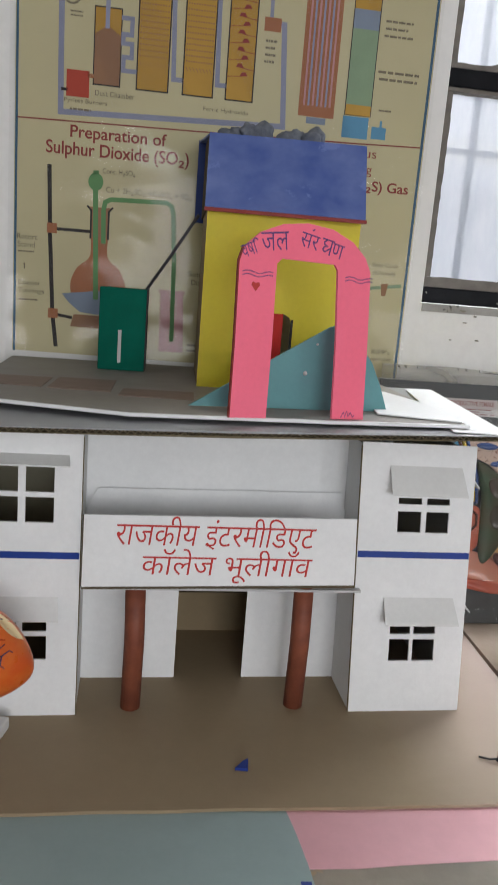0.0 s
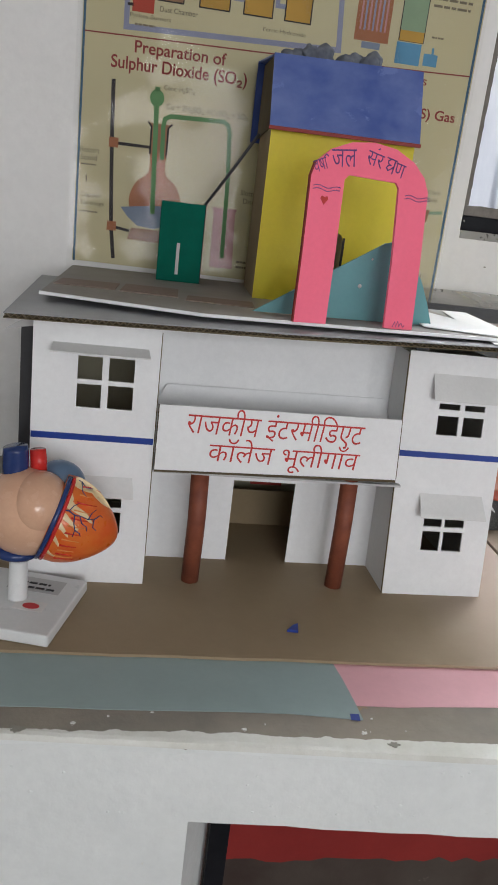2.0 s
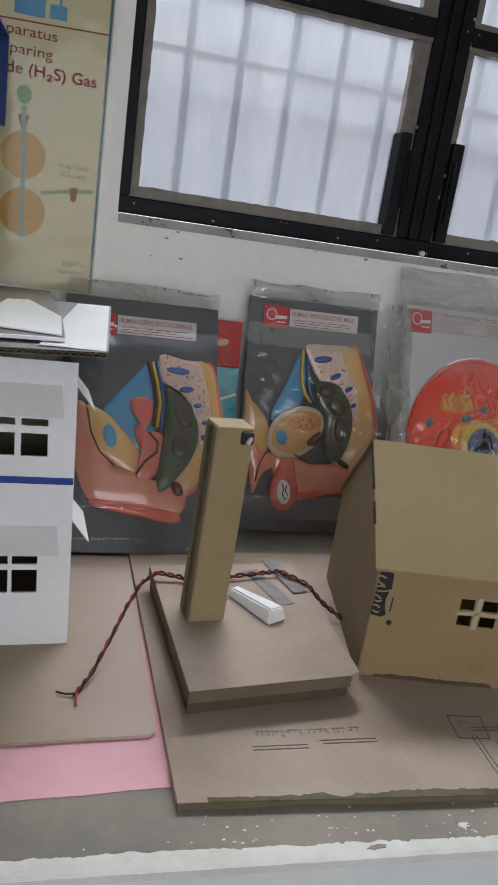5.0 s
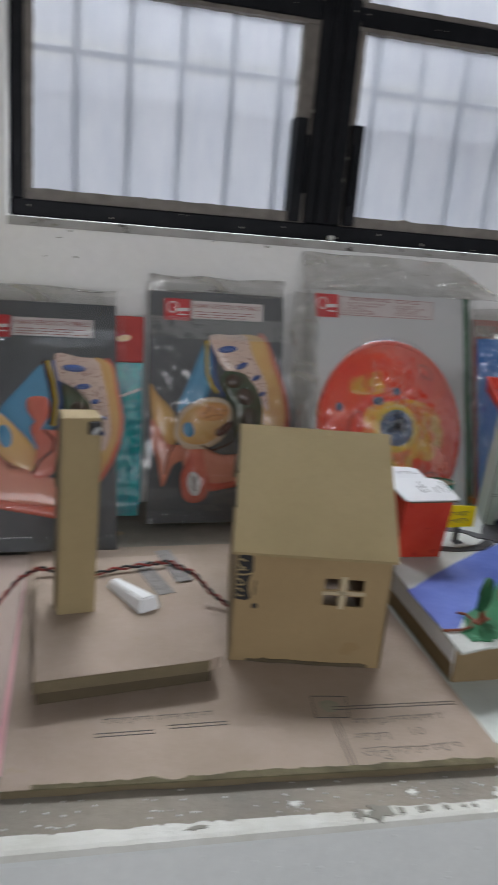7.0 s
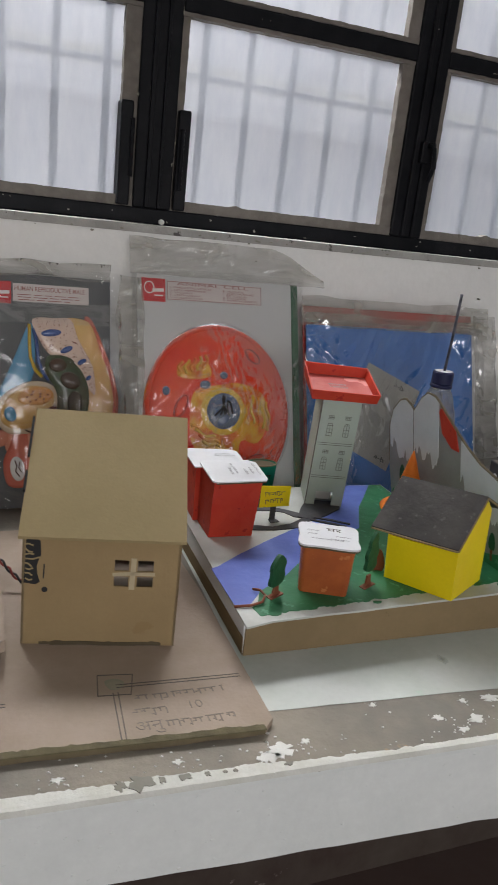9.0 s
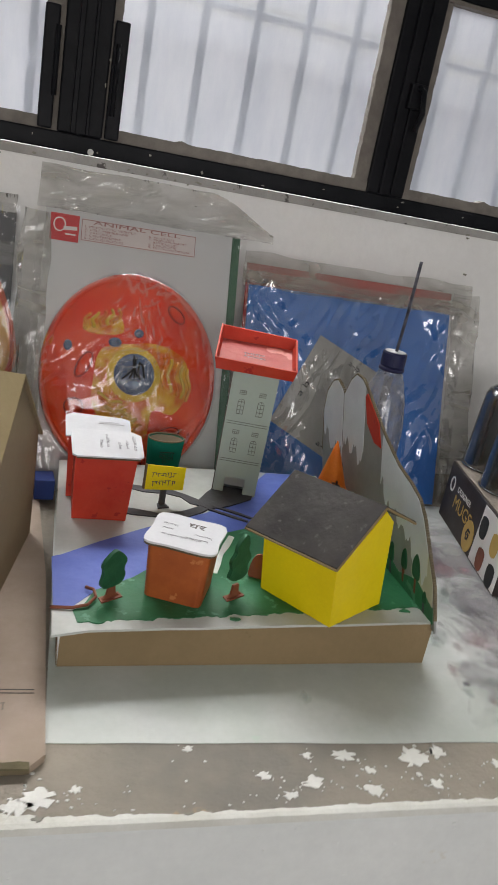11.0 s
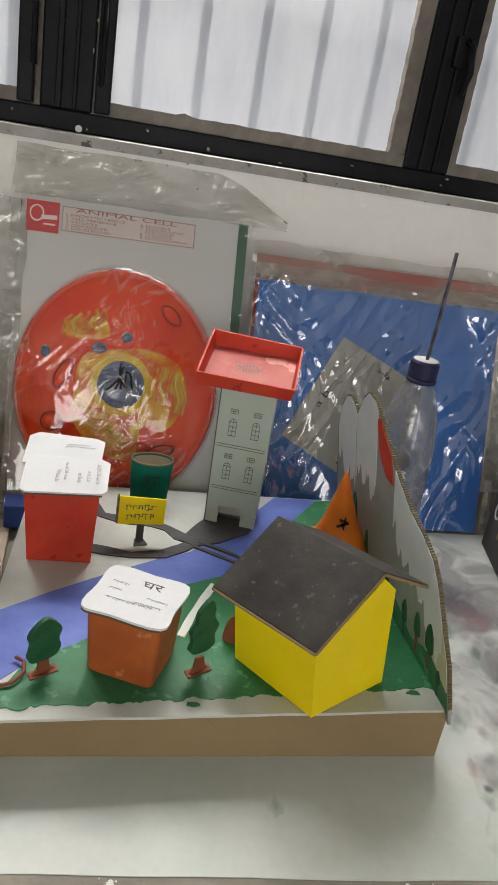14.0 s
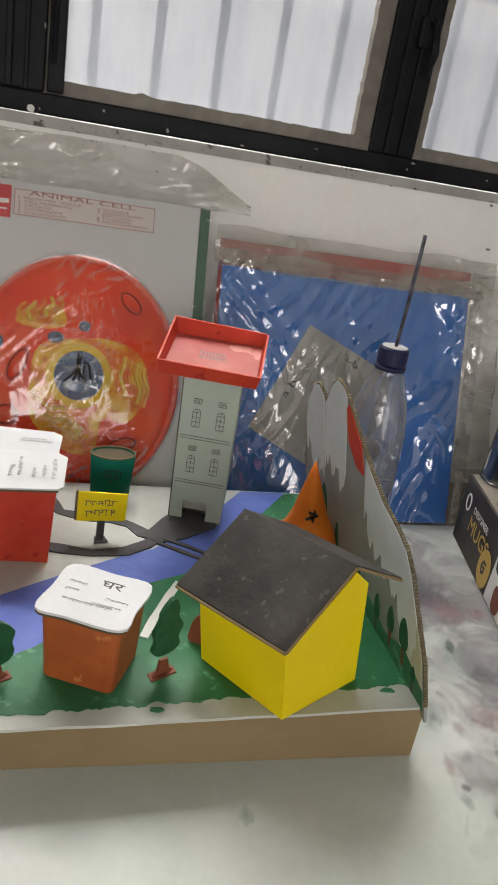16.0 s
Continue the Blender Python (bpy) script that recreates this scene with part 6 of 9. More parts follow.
SECTION_B = [
    ("abdomen", [(0.071, 0.281), (0.100, 0.352), (0.140, 0.447), (0.152, 0.404), (0.150, 0.33), (0.125, 0.28), (0.085, 0.268)], 0.006, 0.004, M_SKY, "light blue moulded cavity"),
    ("outer_skin", [(0.270, 0.461), (0.290, 0.459), (0.322, 0.386), (0.347, 0.315), (0.354, 0.232), (0.310, 0.165), (0.285, 0.150), (0.29, 0.26), (0.29, 0.36)], 0.008, 0.003, M_SKINRED, "coral outer skin"),
    ("back_flesh", [(0.210, 0.458), (0.280, 0.456), (0.310, 0.386), (0.335, 0.315), (0.341, 0.236), (0.296, 0.160), (0.235, 0.175), (0.255, 0.27), (0.27, 0.35), (0.245, 0.408)], 0.011, 0.006, M_FAT, "tan moulded flesh"),
    ("spine", [(0.145, 0.455), (0.200, 0.460), (0.236, 0.458), (0.256, 0.408), (0.290, 0.346), (0.297, 0.275), (0.272, 0.30), (0.240, 0.36), (0.190, 0.37), (0.163, 0.405)], 0.006, 0.015, M_BONE, "pale speckled bone relief"),
    ("disc", oval(0.189, 0.424, 0.024, 0.0085, 14, 0.12), 0.005, 0.020, M_DISC, "blue disc"),
    ("disc", oval(0.225, 0.385, 0.016, 0.007, 14, 0.45), 0.005, 0.020, M_DISC, "blue disc"),
    ("disc", oval(0.262, 0.357, 0.012, 0.006, 14, 0.5), 0.005, 0.020, M_DISC, "blue disc"),
    ("disc", oval(0.278, 0.318, 0.008, 0.005, 12, 0.7), 0.005, 0.020, M_DISC, "blue disc"),
    ("bowel", [(0.176, 0.362), (0.200, 0.374), (0.235, 0.366), (0.266, 0.335), (0.280, 0.283), (0.274, 0.225), (0.250, 0.180), (0.222, 0.185), (0.205, 0.236), (0.200, 0.285), (0.178, 0.325)], 0.012, 0.016, M_BOWEL, "dark green moulded bowel"),
    ("bowel_fold", oval(0.204, 0.347, 0.021, 0.017, 16), 0.008, 0.024, M_BOWELDARK, "brown bowel fold"),
    ("bowel_fold", oval(0.233, 0.310, 0.025, 0.020, 16, -0.5), 0.008, 0.026, M_BOWELDARK, "brown bowel fold"),
    ("bowel_fold", oval(0.244, 0.256, 0.018, 0.030, 16), 0.008, 0.026, M_BOWELDARK, "brown bowel fold"),
    ("front_flesh", [(0.004, 0.336), (0.021, 0.313), (0.062, 0.268), (0.070, 0.221), (0.060, 0.185), (0.020, 0.20), (0.006, 0.27)], 0.010, 0.004, M_FAT, "tan moulded flesh"),
    ("front_skin", [(0.006, 0.250), (0.025, 0.235), (0.045, 0.195), (0.085, 0.188), (0.090, 0.160), (0.060, 0.140), (0.042, 0.098), (0.032, 0.094), (0.022, 0.15), (0.008, 0.19)], 0.010, 0.008, M_SKIN, "salmon moulded flesh"),
    ("lower_flesh", [(0.080, 0.190), (0.130, 0.186), (0.180, 0.168), (0.235, 0.170), (0.290, 0.158), (0.300, 0.110), (0.240, 0.103), (0.160, 0.090), (0.125, 0.10), (0.090, 0.13)], 0.012, 0.006, M_SKIN, "salmon moulded flesh"),
    ("rim", [(0.120, 0.098), (0.165, 0.096), (0.240, 0.110), (0.300, 0.117), (0.298, 0.100), (0.240, 0.094), (0.160, 0.078), (0.122, 0.080)], 0.008, 0.008, M_SKINRED, "coral edge"),
    ("pouch", [(0.078, 0.112), (0.092, 0.150), (0.105, 0.185), (0.132, 0.180), (0.140, 0.145), (0.150, 0.10), (0.142, 0.065), (0.115, 0.050), (0.086, 0.062)], 0.014, 0.012, M_SKINRED, "coral moulded pouch"),
    ("pouch_core", oval(0.110, 0.098, 0.017, 0.030, 14, 0.12), 0.006, 0.024, M_LABEL_WHITE, "pale oval core"),
    ("bladder_rim", [(0.062, 0.218), (0.078, 0.272), (0.133, 0.305), (0.180, 0.304), (0.206, 0.280), (0.200, 0.238), (0.172, 0.200), (0.130, 0.180), (0.086, 0.184)], 0.014, 0.014, M_FATLINE2, "cream rim of the organ"),
    ("bladder", [(0.070, 0.219), (0.084, 0.266), (0.133, 0.296), (0.178, 0.295), (0.197, 0.276), (0.191, 0.241), (0.166, 0.208), (0.130, 0.190), (0.090, 0.194)], 0.014, 0.018, M_FAT, "tan moulded organ"),
    ("bladder_patch", oval(0.094, 0.228, 0.014, 0.018, 12, 0.3), 0.003, 0.029, M_SKY, "light blue patch"),
    ("bladder_lining", oval(0.151, 0.270, 0.041, 0.022, 18, 0.18), 0.004, 0.030, M_LINING, "dotted orange lining"),
] + [
    ("lining_dot", oval(0.151 + 0.030 * math.cos(k * 2.4) * (0.35 + 0.08 * k), 0.270 + 0.015 * math.sin(k * 2.4) * (0.35 + 0.08 * k), 0.0028, 0.0022, 8), 0.0012, 0.0345, M_DARKBROWN, "dark dot") for k in range(9)] + [
    ("gland", [(0.160, 0.228), (0.195, 0.250), (0.200, 0.236), (0.180, 0.215), (0.162, 0.214)], 0.006, 0.026, M_DARKBROWN, "dark gland"),
    ("gland", oval(0.262, 0.172, 0.018, 0.007, 12, -0.5), 0.006, 0.018, M_DARKBROWN, "dark gland"),
]
LINES_B = [
    ("duct", [(0.139, 0.444), (0.139, 0.40), (0.141, 0.365), (0.152, 0.335), (0.168, 0.318)], 0.0042, 0.013, M_ORGANYEL, "yellow duct"),
    ("duct", [(0.149, 0.434), (0.155, 0.404), (0.160, 0.355), (0.172, 0.325), (0.184, 0.310)], 0.0045, 0.012, M_DISC, "dark blue duct"),
    ("skin_line", [(0.286, 0.455), (0.316, 0.386), (0.341, 0.315), (0.348, 0.236), (0.304, 0.160)], 0.0022, 0.012, M_SKINRED, "coral line along the back"),
    ("core_line", [(0.103, 0.118), (0.108, 0.105), (0.105, 0.092), (0.114, 0.080)], 0.0016, 0.030, M_DARKBROWN, "dark line in the core"),
    ("core_line", [(0.115, 0.115), (0.112, 0.100), (0.119, 0.090)], 0.0014, 0.030, M_DARKBROWN, "dark line in the core"),
    ("leg_line", [(0.060, 0.190), (0.045, 0.160), (0.038, 0.120)], 0.0018, 0.018, M_DARKBROWN, "dark drawn line"),
    ("organ_line", [(0.128, 0.190), (0.155, 0.178), (0.185, 0.190), (0.205, 0.20)], 0.002, 0.024, M_DARKBROWN, "dark drawn line"),
]
b2 = section_model("anatomy_model", "moulded body section model on a dark board, wrapped in plastic", (1.240, 1.85, TOP + 0.0135), (0, 0.145, 0.521), SECTION_B, LINES_B, 0.335, 0.563, 0.036, 0.497, "HUMAN REPRODUCTIVE MALE", 12)
tagged(b2, group="anatomy models")
SECTION_A = [
    ("outer_skin", [(0.318, 0.425), (0.338, 0.420), (0.352, 0.353), (0.361, 0.280), (0.343, 0.206), (0.300, 0.138), (0.262, 0.124), (0.30, 0.19), (0.335, 0.27)], 0.008, 0.003, M_SKINRED, "coral outer skin"),
    ("back_flesh", [(0.290, 0.426), (0.331, 0.420), (0.345, 0.353), (0.353, 0.280), (0.334, 0.208), (0.292, 0.143), (0.247, 0.133), (0.250, 0.16), (0.295, 0.212), (0.31, 0.30)], 0.011, 0.006, M_FAT, "tan moulded flesh"),
    ("abdomen", [(0.094, 0.313), (0.140, 0.370), (0.184, 0.420), (0.205, 0.406), (0.212, 0.354), (0.205, 0.270), (0.175, 0.220), (0.130, 0.255), (0.098, 0.292)], 0.006, 0.004, M_SKY, "light blue moulded cavity"),
    ("thigh", [(0.028, 0.318), (0.056, 0.312), (0.066, 0.254), (0.086, 0.212), (0.121, 0.180), (0.164, 0.170), (0.228, 0.142), (0.275, 0.130), (0.260, 0.084), (0.166, 0.097), (0.078, 0.106), (0.045, 0.155), (0.028, 0.24)], 0.012, 0.005, M_SKIN, "salmon moulded flesh"),
    ("rim", [(0.078, 0.112), (0.166, 0.100), (0.258, 0.088), (0.254, 0.064), (0.167, 0.078), (0.080, 0.096)], 0.008, 0.008, M_SKINRED, "coral edge"),
    ("front_flesh", [(0.052, 0.312), (0.091, 0.302), (0.130, 0.267), (0.171, 0.217), (0.166, 0.168), (0.120, 0.182), (0.083, 0.212), (0.062, 0.254)], 0.010, 0.012, M_FAT, "tan moulded flesh"),
    ("front_patch", oval(0.106, 0.247, 0.014, 0.026, 14, 0.25), 0.003, 0.021, M_SKY, "light blue patch"),
    ("spine", [(0.209, 0.438), (0.260, 0.432), (0.300, 0.426), (0.315, 0.383), (0.327, 0.318), (0.331, 0.259), (0.314, 0.215), (0.298, 0.257), (0.294, 0.303), (0.268, 0.345), (0.236, 0.374), (0.214, 0.380)], 0.006, 0.015, M_BONE, "pale speckled bone relief"),
    ("disc", oval(0.250, 0.404, 0.026, 0.0085, 14, -0.05), 0.005, 0.020, M_DISC, "blue disc"),
    ("disc", oval(0.270, 0.362, 0.017, 0.007, 14, 0.1), 0.005, 0.020, M_DISC, "blue disc"),
    ("disc", oval(0.296, 0.328, 0.010, 0.006, 12, 0.2), 0.005, 0.020, M_DISC, "blue disc"),
    ("disc", oval(0.314, 0.290, 0.007, 0.005, 12, 0.2), 0.005, 0.020, M_DISC, "blue disc"),
    ("disc", oval(0.311, 0.256, 0.006, 0.007, 12, 0.2), 0.005, 0.020, M_DISC, "blue disc"),
    ("bowel", [(0.226, 0.366), (0.254, 0.354), (0.288, 0.322), (0.303, 0.277), (0.291, 0.218), (0.260, 0.170), (0.222, 0.131), (0.210, 0.150), (0.214, 0.213), (0.226, 0.278), (0.226, 0.324)], 0.012, 0.016, M_BOWEL, "dark green moulded bowel"),
    ("bowel_fold", oval(0.264, 0.300, 0.020, 0.028, 16, 0.4), 0.008, 0.024, M_BOWELDARK, "brown bowel fold"),
    ("bowel_fold", oval(0.258, 0.235, 0.022, 0.030, 16, -0.2), 0.008, 0.024, M_BOWELDARK, "brown bowel fold"),
    ("organ", [(0.150, 0.332), (0.176, 0.340), (0.196, 0.330), (0.196, 0.292), (0.176, 0.272), (0.184, 0.262), (0.222, 0.256), (0.220, 0.188), (0.189, 0.155), (0.164, 0.160), (0.180, 0.205), (0.168, 0.236), (0.158, 0.267), (0.172, 0.287), (0.172, 0.306), (0.152, 0.303)], 0.010, 0.014, M_SKINRED, "coral moulded organ"),
    ("gland", oval(0.255, 0.139, 0.011, 0.017, 14, 0.5), 0.006, 0.022, M_DARKBROWN, "dark brown gland"),
]
LINES_A = [
    ("duct", [(0.184, 0.420), (0.197, 0.372), (0.205, 0.328), (0.200, 0.275)], 0.0044, 0.013, M_DARKBROWN, "maroon duct"),
    ("duct", [(0.193, 0.421), (0.206, 0.372), (0.213, 0.328), (0.207, 0.272)], 0.0046, 0.013, M_ORGANYEL, "yellow duct"),
    ("duct", [(0.203, 0.422), (0.215, 0.372), (0.221, 0.328), (0.215, 0.268)], 0.0046, 0.013, M_DISC, "dark blue duct"),
    ("organ_line", [(0.189, 0.260), (0.209, 0.239), (0.206, 0.216), (0.180, 0.193), (0.164, 0.165)], 0.0028, 0.025, M_DARKBROWN, "dark drawn line"),
    ("front_line", [(0.056, 0.306), (0.066, 0.254), (0.086, 0.213), (0.118, 0.184)], 0.0016, 0.018, M_DARKBROWN, "dark drawn line"),
]
b1 = section_model("anatomy_model", "moulded body section model on a dark board, wrapped in plastic", (0.815, 1.71, TOP + 0.0135), (0, 0.26, 0.50), SECTION_A, LINES_A, 0.345, 0.565, 0.048, 0.482, "HUMAN REPRODUCTIVE FEMALE", 17)
tagged(b1, group="anatomy models")

foil = thing("foil_pack", "red and teal metallic foil pack standing between the boards", "packet", frame_of((1.150, 1.90, TOP + 0.0135), (1, 0, 0), (0, 0.10, 0.5)))
part("upper_panel", soft_box(0.0, 0, 0.375, 0.080, 0.012, 0.485, 0.003), M_REDSTRIP, foil, "red printed top")
part("print_mark", prism(bms(), oval(0.032, 0.432, 0.018, 0.008, 12, 0.2), -0.001, 0.0), M_FAT, foil, "pale orange print")
film_sheet("foil_front", foil, 0.0, 0.078, 0.03, 0.374, lambda x, z: 0.002, M_FOIL, 31, 0.006, 24, 110, "crinkled teal foil", 0.0, 30.0, 12.0, 0.5)
part("pack_body", box(bms(), 0.004, 0.004, 0.0, 0.074, 0.012, 0.374), M_FOIL, foil)
part("strap", line(bms(), [(0.004, 0.285), (0.074, 0.312)], 0.006, -0.010, -0.008), M_LABEL_WHITE, foil, "pale printed band")

blue = thing("wrapped_blue_board", "royal blue board wrapped in crinkled clear plastic", "board", frame_of((2.092, 1.80, TOP + 0.004), (1, 0.0, 0.004), (0, 0.17, 0.5)))
part("board", soft_box(0.020, 0, 0, 0.575, 0.006, 0.505, 0.0015), M_BLUEPLASTIC, blue)
part("red_board", box(bms(), 0.015, 0.012, 0.0, 0.582, 0.016, 0.558), M_REDSTRIP, blue, "red board edge behind")
card = part("printed_card", prism(bms(), [(0.215, 0.405), (0.385, 0.325), (0.265, 0.095), (0.100, 0.185)], -0.0035, -0.002), M_GREYPRINT, blue, "grey printed card under the plastic")
write("a b", 0, 0, 0.040, 0.014, M_BLACKINK, card, -0.0038, pose(0.175, 0, 0.250) @ pose(0, 0, 0, 0, -58, 0), label="small black letters")
write("a-b", 0, 0, 0.034, 0.014, M_BLACKINK, card, -0.0038, pose(0.295, 0, 0.340) @ pose(0, 0, 0, 0, 30, 0), label="small black letters")
write("a-b", 0, 0, 0.034, 0.014, M_BLACKINK, card, -0.0038, pose(0.225, 0, 0.135) @ pose(0, 0, 0, 0, 30, 0), label="small black letters")
film_sheet("plastic_wrap", blue, 0.005, 0.605, 0.0, 0.515, lambda x, z: 0.006, M_FILM_LOOSE, 41, 0.0125, 220, 190, "crinkled clear plastic", 0.0, 27.0, 62.0, 0.24,
           lambda x, z: 0.45 + 0.75 * min(1.0, abs(x - 0.30) / 0.24) ** 2 + 0.35 * max(0.0, z - 0.30) / 0.2)
film_sheet("bag_fold", blue, 0.0, 0.60, 0.497, 0.533, lambda x, z: 0.010, M_FILM_THICK, 44, 0.007, 120, 12, "folded greyish bag edge", 0.008)
film_sheet("bag_top", blue, 0.0, 0.63, 0.507, 0.580, lambda x, z: 0.004, M_FILM_THICK, 43, 0.007, 120, 20, "loose bag edge", 0.010)
film_sheet("bag_side", blue, 0.575, 0.655, 0.0, 0.56, lambda x, z: 0.004, M_FILM_THICK, 47, 0.010, 24, 130, "loose greyish bag side", 0.012, 24.0, 84.0)

# ---- materials of the village model ----
M_PAPER = material("white_drawing_paper", (0.62, 0.645, 0.62), (0.48, 0.53, 0.485), 0.6, 5.5, 0.9, 0.3, 10, spots=(0.47, 0.55, 0.49), spot_amount=0.70, spot_scale=11)


def wash(name, color, strength, scale=28.0):
    """Dried watercolour: a stain that thins out towards its ragged edge."""
    mat = bpy.data.materials.new(name)
    mat.use_nodes = True
    n, l = mat.node_tree.nodes, mat.node_tree.links
    bs = n["Principled BSDF"]
    bs.inputs["Base Color"].default_value, bs.inputs["Roughness"].default_value = (*color, 1), 0.6
    co, mp, sph, nz = n.new("ShaderNodeTexCoord"), n.new("ShaderNodeMapping"), n.new("ShaderNodeVectorMath"), n.new("ShaderNodeTexNoise")
    mp.inputs["Location"].default_value, mp.inputs["Scale"].default_value = (-1, -1, 0), (2, 2, 0)
    sph.operation = "LENGTH"
    nz.inputs["Scale"].default_value, nz.inputs["Detail"].default_value, nz.inputs["Distortion"].default_value = scale, 5.0, 1.0
    l.new(co.outputs["Generated"], mp.inputs["Vector"])
    l.new(mp.outputs["Vector"], sph.inputs[0])
    l.new(co.outputs["Object"], nz.inputs["Vector"])
    add, rng = n.new("ShaderNodeMath"), n.new("ShaderNodeMapRange")
    add.operation = "MULTIPLY_ADD"
    l.new(nz.outputs["Fac"], add.inputs[0])
    add.inputs[1].default_value = 2.6
    l.new(sph.outputs["Value"], add.inputs[2])
    rng.inputs["From Min"].default_value, rng.inputs["From Max"].default_value = 2.25, 0.85
    rng.inputs["To Min"].default_value, rng.inputs["To Max"].default_value = 0.0, strength
    l.new(add.outputs[0], rng.inputs["Value"])
    l.new(rng.outputs["Result"], bs.inputs["Alpha"])
    return mat


M_STAIN_GREY = wash("dried_grey_wash", (0.34, 0.325, 0.335), 0.8, 9.0)
M_STAIN_DARK = wash("dried_purple_paint", (0.16, 0.13, 0.18), 0.75)
M_STAIN_PINK = wash("dried_pink_paint", (0.50, 0.27, 0.29), 0.55)
M_STAIN_GREEN = wash("dried_green_paint", (0.30, 0.42, 0.38), 0.5)
M_BULB = material("dark_bulb", (0.10, 0.10, 0.11), (0.16, 0.16, 0.17), 0.3, 20.0)
M_VTOP = material("pale_painted_board", (0.55, 0.57, 0.54), (0.44, 0.46, 0.43), 0.5, 9.0, 0.9, 0.2, 60)
M_RIVER = material("blue_poster_paint", (0.085, 0.13, 0.44), (0.13, 0.19, 0.53), 0.45, 14.0, 0.9, 0.3, 60)
M_GRASS = material("green_poster_paint", (0.018, 0.13, 0.05), (0.032, 0.18, 0.08), 0.45, 16.0, 0.9, 0.35, 70, spots=(0.075, 0.25, 0.14), spot_amount=0.60, spot_scale=30)
M_ROADP = material("black_poster_paint", (0.055, 0.055, 0.06), (0.09, 0.09, 0.095), 0.5, 20.0, 0.8, 0.3, 80)
M_WHITEP = material("white_poster_paint", (0.74, 0.76, 0.73), (0.66, 0.69, 0.66), 0.5, 20.0, 0.8, 0.3, 80)
M_REDBOX = material("red_poster_paint", (0.50, 0.036, 0.018), (0.56, 0.062, 0.032), 0.55, 20.0, 0.9, 0.4, 60, spots=(0.36, 0.025, 0.018), spot_amount=0.62, spot_scale=40)
M_REDPALE = material("worn_pink_red_paint", (0.48, 0.125, 0.105), (0.40, 0.065, 0.055), 0.5, 16.0, 0.9, 0.3, 60, spots=(0.62, 0.25, 0.22), spot_amount=0.62, spot_scale=22)
M_ORANGEBOX = material("orange_brown_paint", (0.42, 0.11, 0.028), (0.30, 0.07, 0.02), 0.45, 18.0, 0.9, 0.4, 60, spots=(0.48, 0.17, 0.06), spot_amount=0.63, spot_scale=34)
M_TREEGREEN = material("dark_green_card_leaf", (0.012, 0.07, 0.03), (0.022, 0.115, 0.05), 0.55, 40.0, 0.8, 0.3, 120)
M_TRUNK = material("red_brown_card_trunk", (0.22, 0.07, 0.035), (0.16, 0.05, 0.03), 0.6, 40.0)
M_TOWER = material("pale_green_card", (0.44, 0.51, 0.46), (0.40, 0.47, 0.42), 0.5, 8.0, 0.6, 0.1, 120)
M_SLATE = material("dark_painted_roof", (0.022, 0.019, 0.018), (0.058, 0.052, 0.048), 0.52, 14.0, 0.95, 0.8, 45, spots=(0.085, 0.078, 0.074), spot_amount=0.62, spot_scale=60)
M_ORANGE = material("orange_paper", (0.90, 0.26, 0.03), (0.74, 0.15, 0.02), 0.5, 22.0, 0.7, 0.15, 60)
M_MTN = material("grey_mountain_paint", (0.31, 0.32, 0.31), (0.25, 0.26, 0.25), 0.55, 16.0, 0.8, 0.25, 60)
M_CREAMP = material("cream_poster_paint", (0.50, 0.51, 0.41), (0.44, 0.45, 0.36), 0.55, 16.0, 0.8, 0.2, 60)
M_SNOW = material("white_mountain_paint", (0.66, 0.70, 0.72), (0.58, 0.62, 0.64), 0.55, 16.0, 0.8, 0.2, 60)
M_NAVYCAP = material("navy_plastic_cap", (0.014, 0.017, 0.065), (0.03, 0.032, 0.07), 0.5, 20.0)
M_BOTTLE = clear_film("clear_bottle_plastic", 0.42, (0.29, 0.29, 0.31), 0.02, 0.15, 20.0, 0.06)
M_STICK = material("dark_mottled_stick", (0.018, 0.018, 0.03), (0.13, 0.13, 0.16), 0.4, 60.0, 0.9)
M_MUGBOX = material("dark_brown_carton", (0.030, 0.022, 0.020), (0.045, 0.034, 0.030), 0.45, 10.0, 0.7, 0.1, 100)
M_GOLD = material("gold_print", (0.55, 0.36, 0.10), (0.48, 0.30, 0.08), 0.45, 30.0)
M_STEEL = material("polished_steel", (0.30, 0.31, 0.32), (0.20, 0.205, 0.21), 0.2, 10.0, 0.7, 0.05, 40, metal=1.0)

# ---- paper on the right of the counter ----
pap = thing("drawing_paper", "large white drawing paper spread under the village model", "paper")
part("sheet", plate(bms(), wavy((1.664, 1.016), (2.45, 0.960), 14, 0.0015, 61) + [(3.1, 0.95), (3.1, 1.80), (1.70, 1.78), (1.678, 1.30)], TOP + 0.0003, TOP + 0.0012), M_PAPER, pap)
rnd = random.Random(77)


def blot(cx, cy, r, mat, label, z, seed):
    q = random.Random(seed)
    pts = rounded([(cx + r * q.uniform(0.55, 1.25) * math.cos(a), cy + r * q.uniform(0.7, 1.5) * math.sin(a)) for a in (k * math.pi / 6 for k in range(12))], 4)
    part("paint_stain", plate(bms(), pts, TOP + 0.001, z), mat, pap, label)


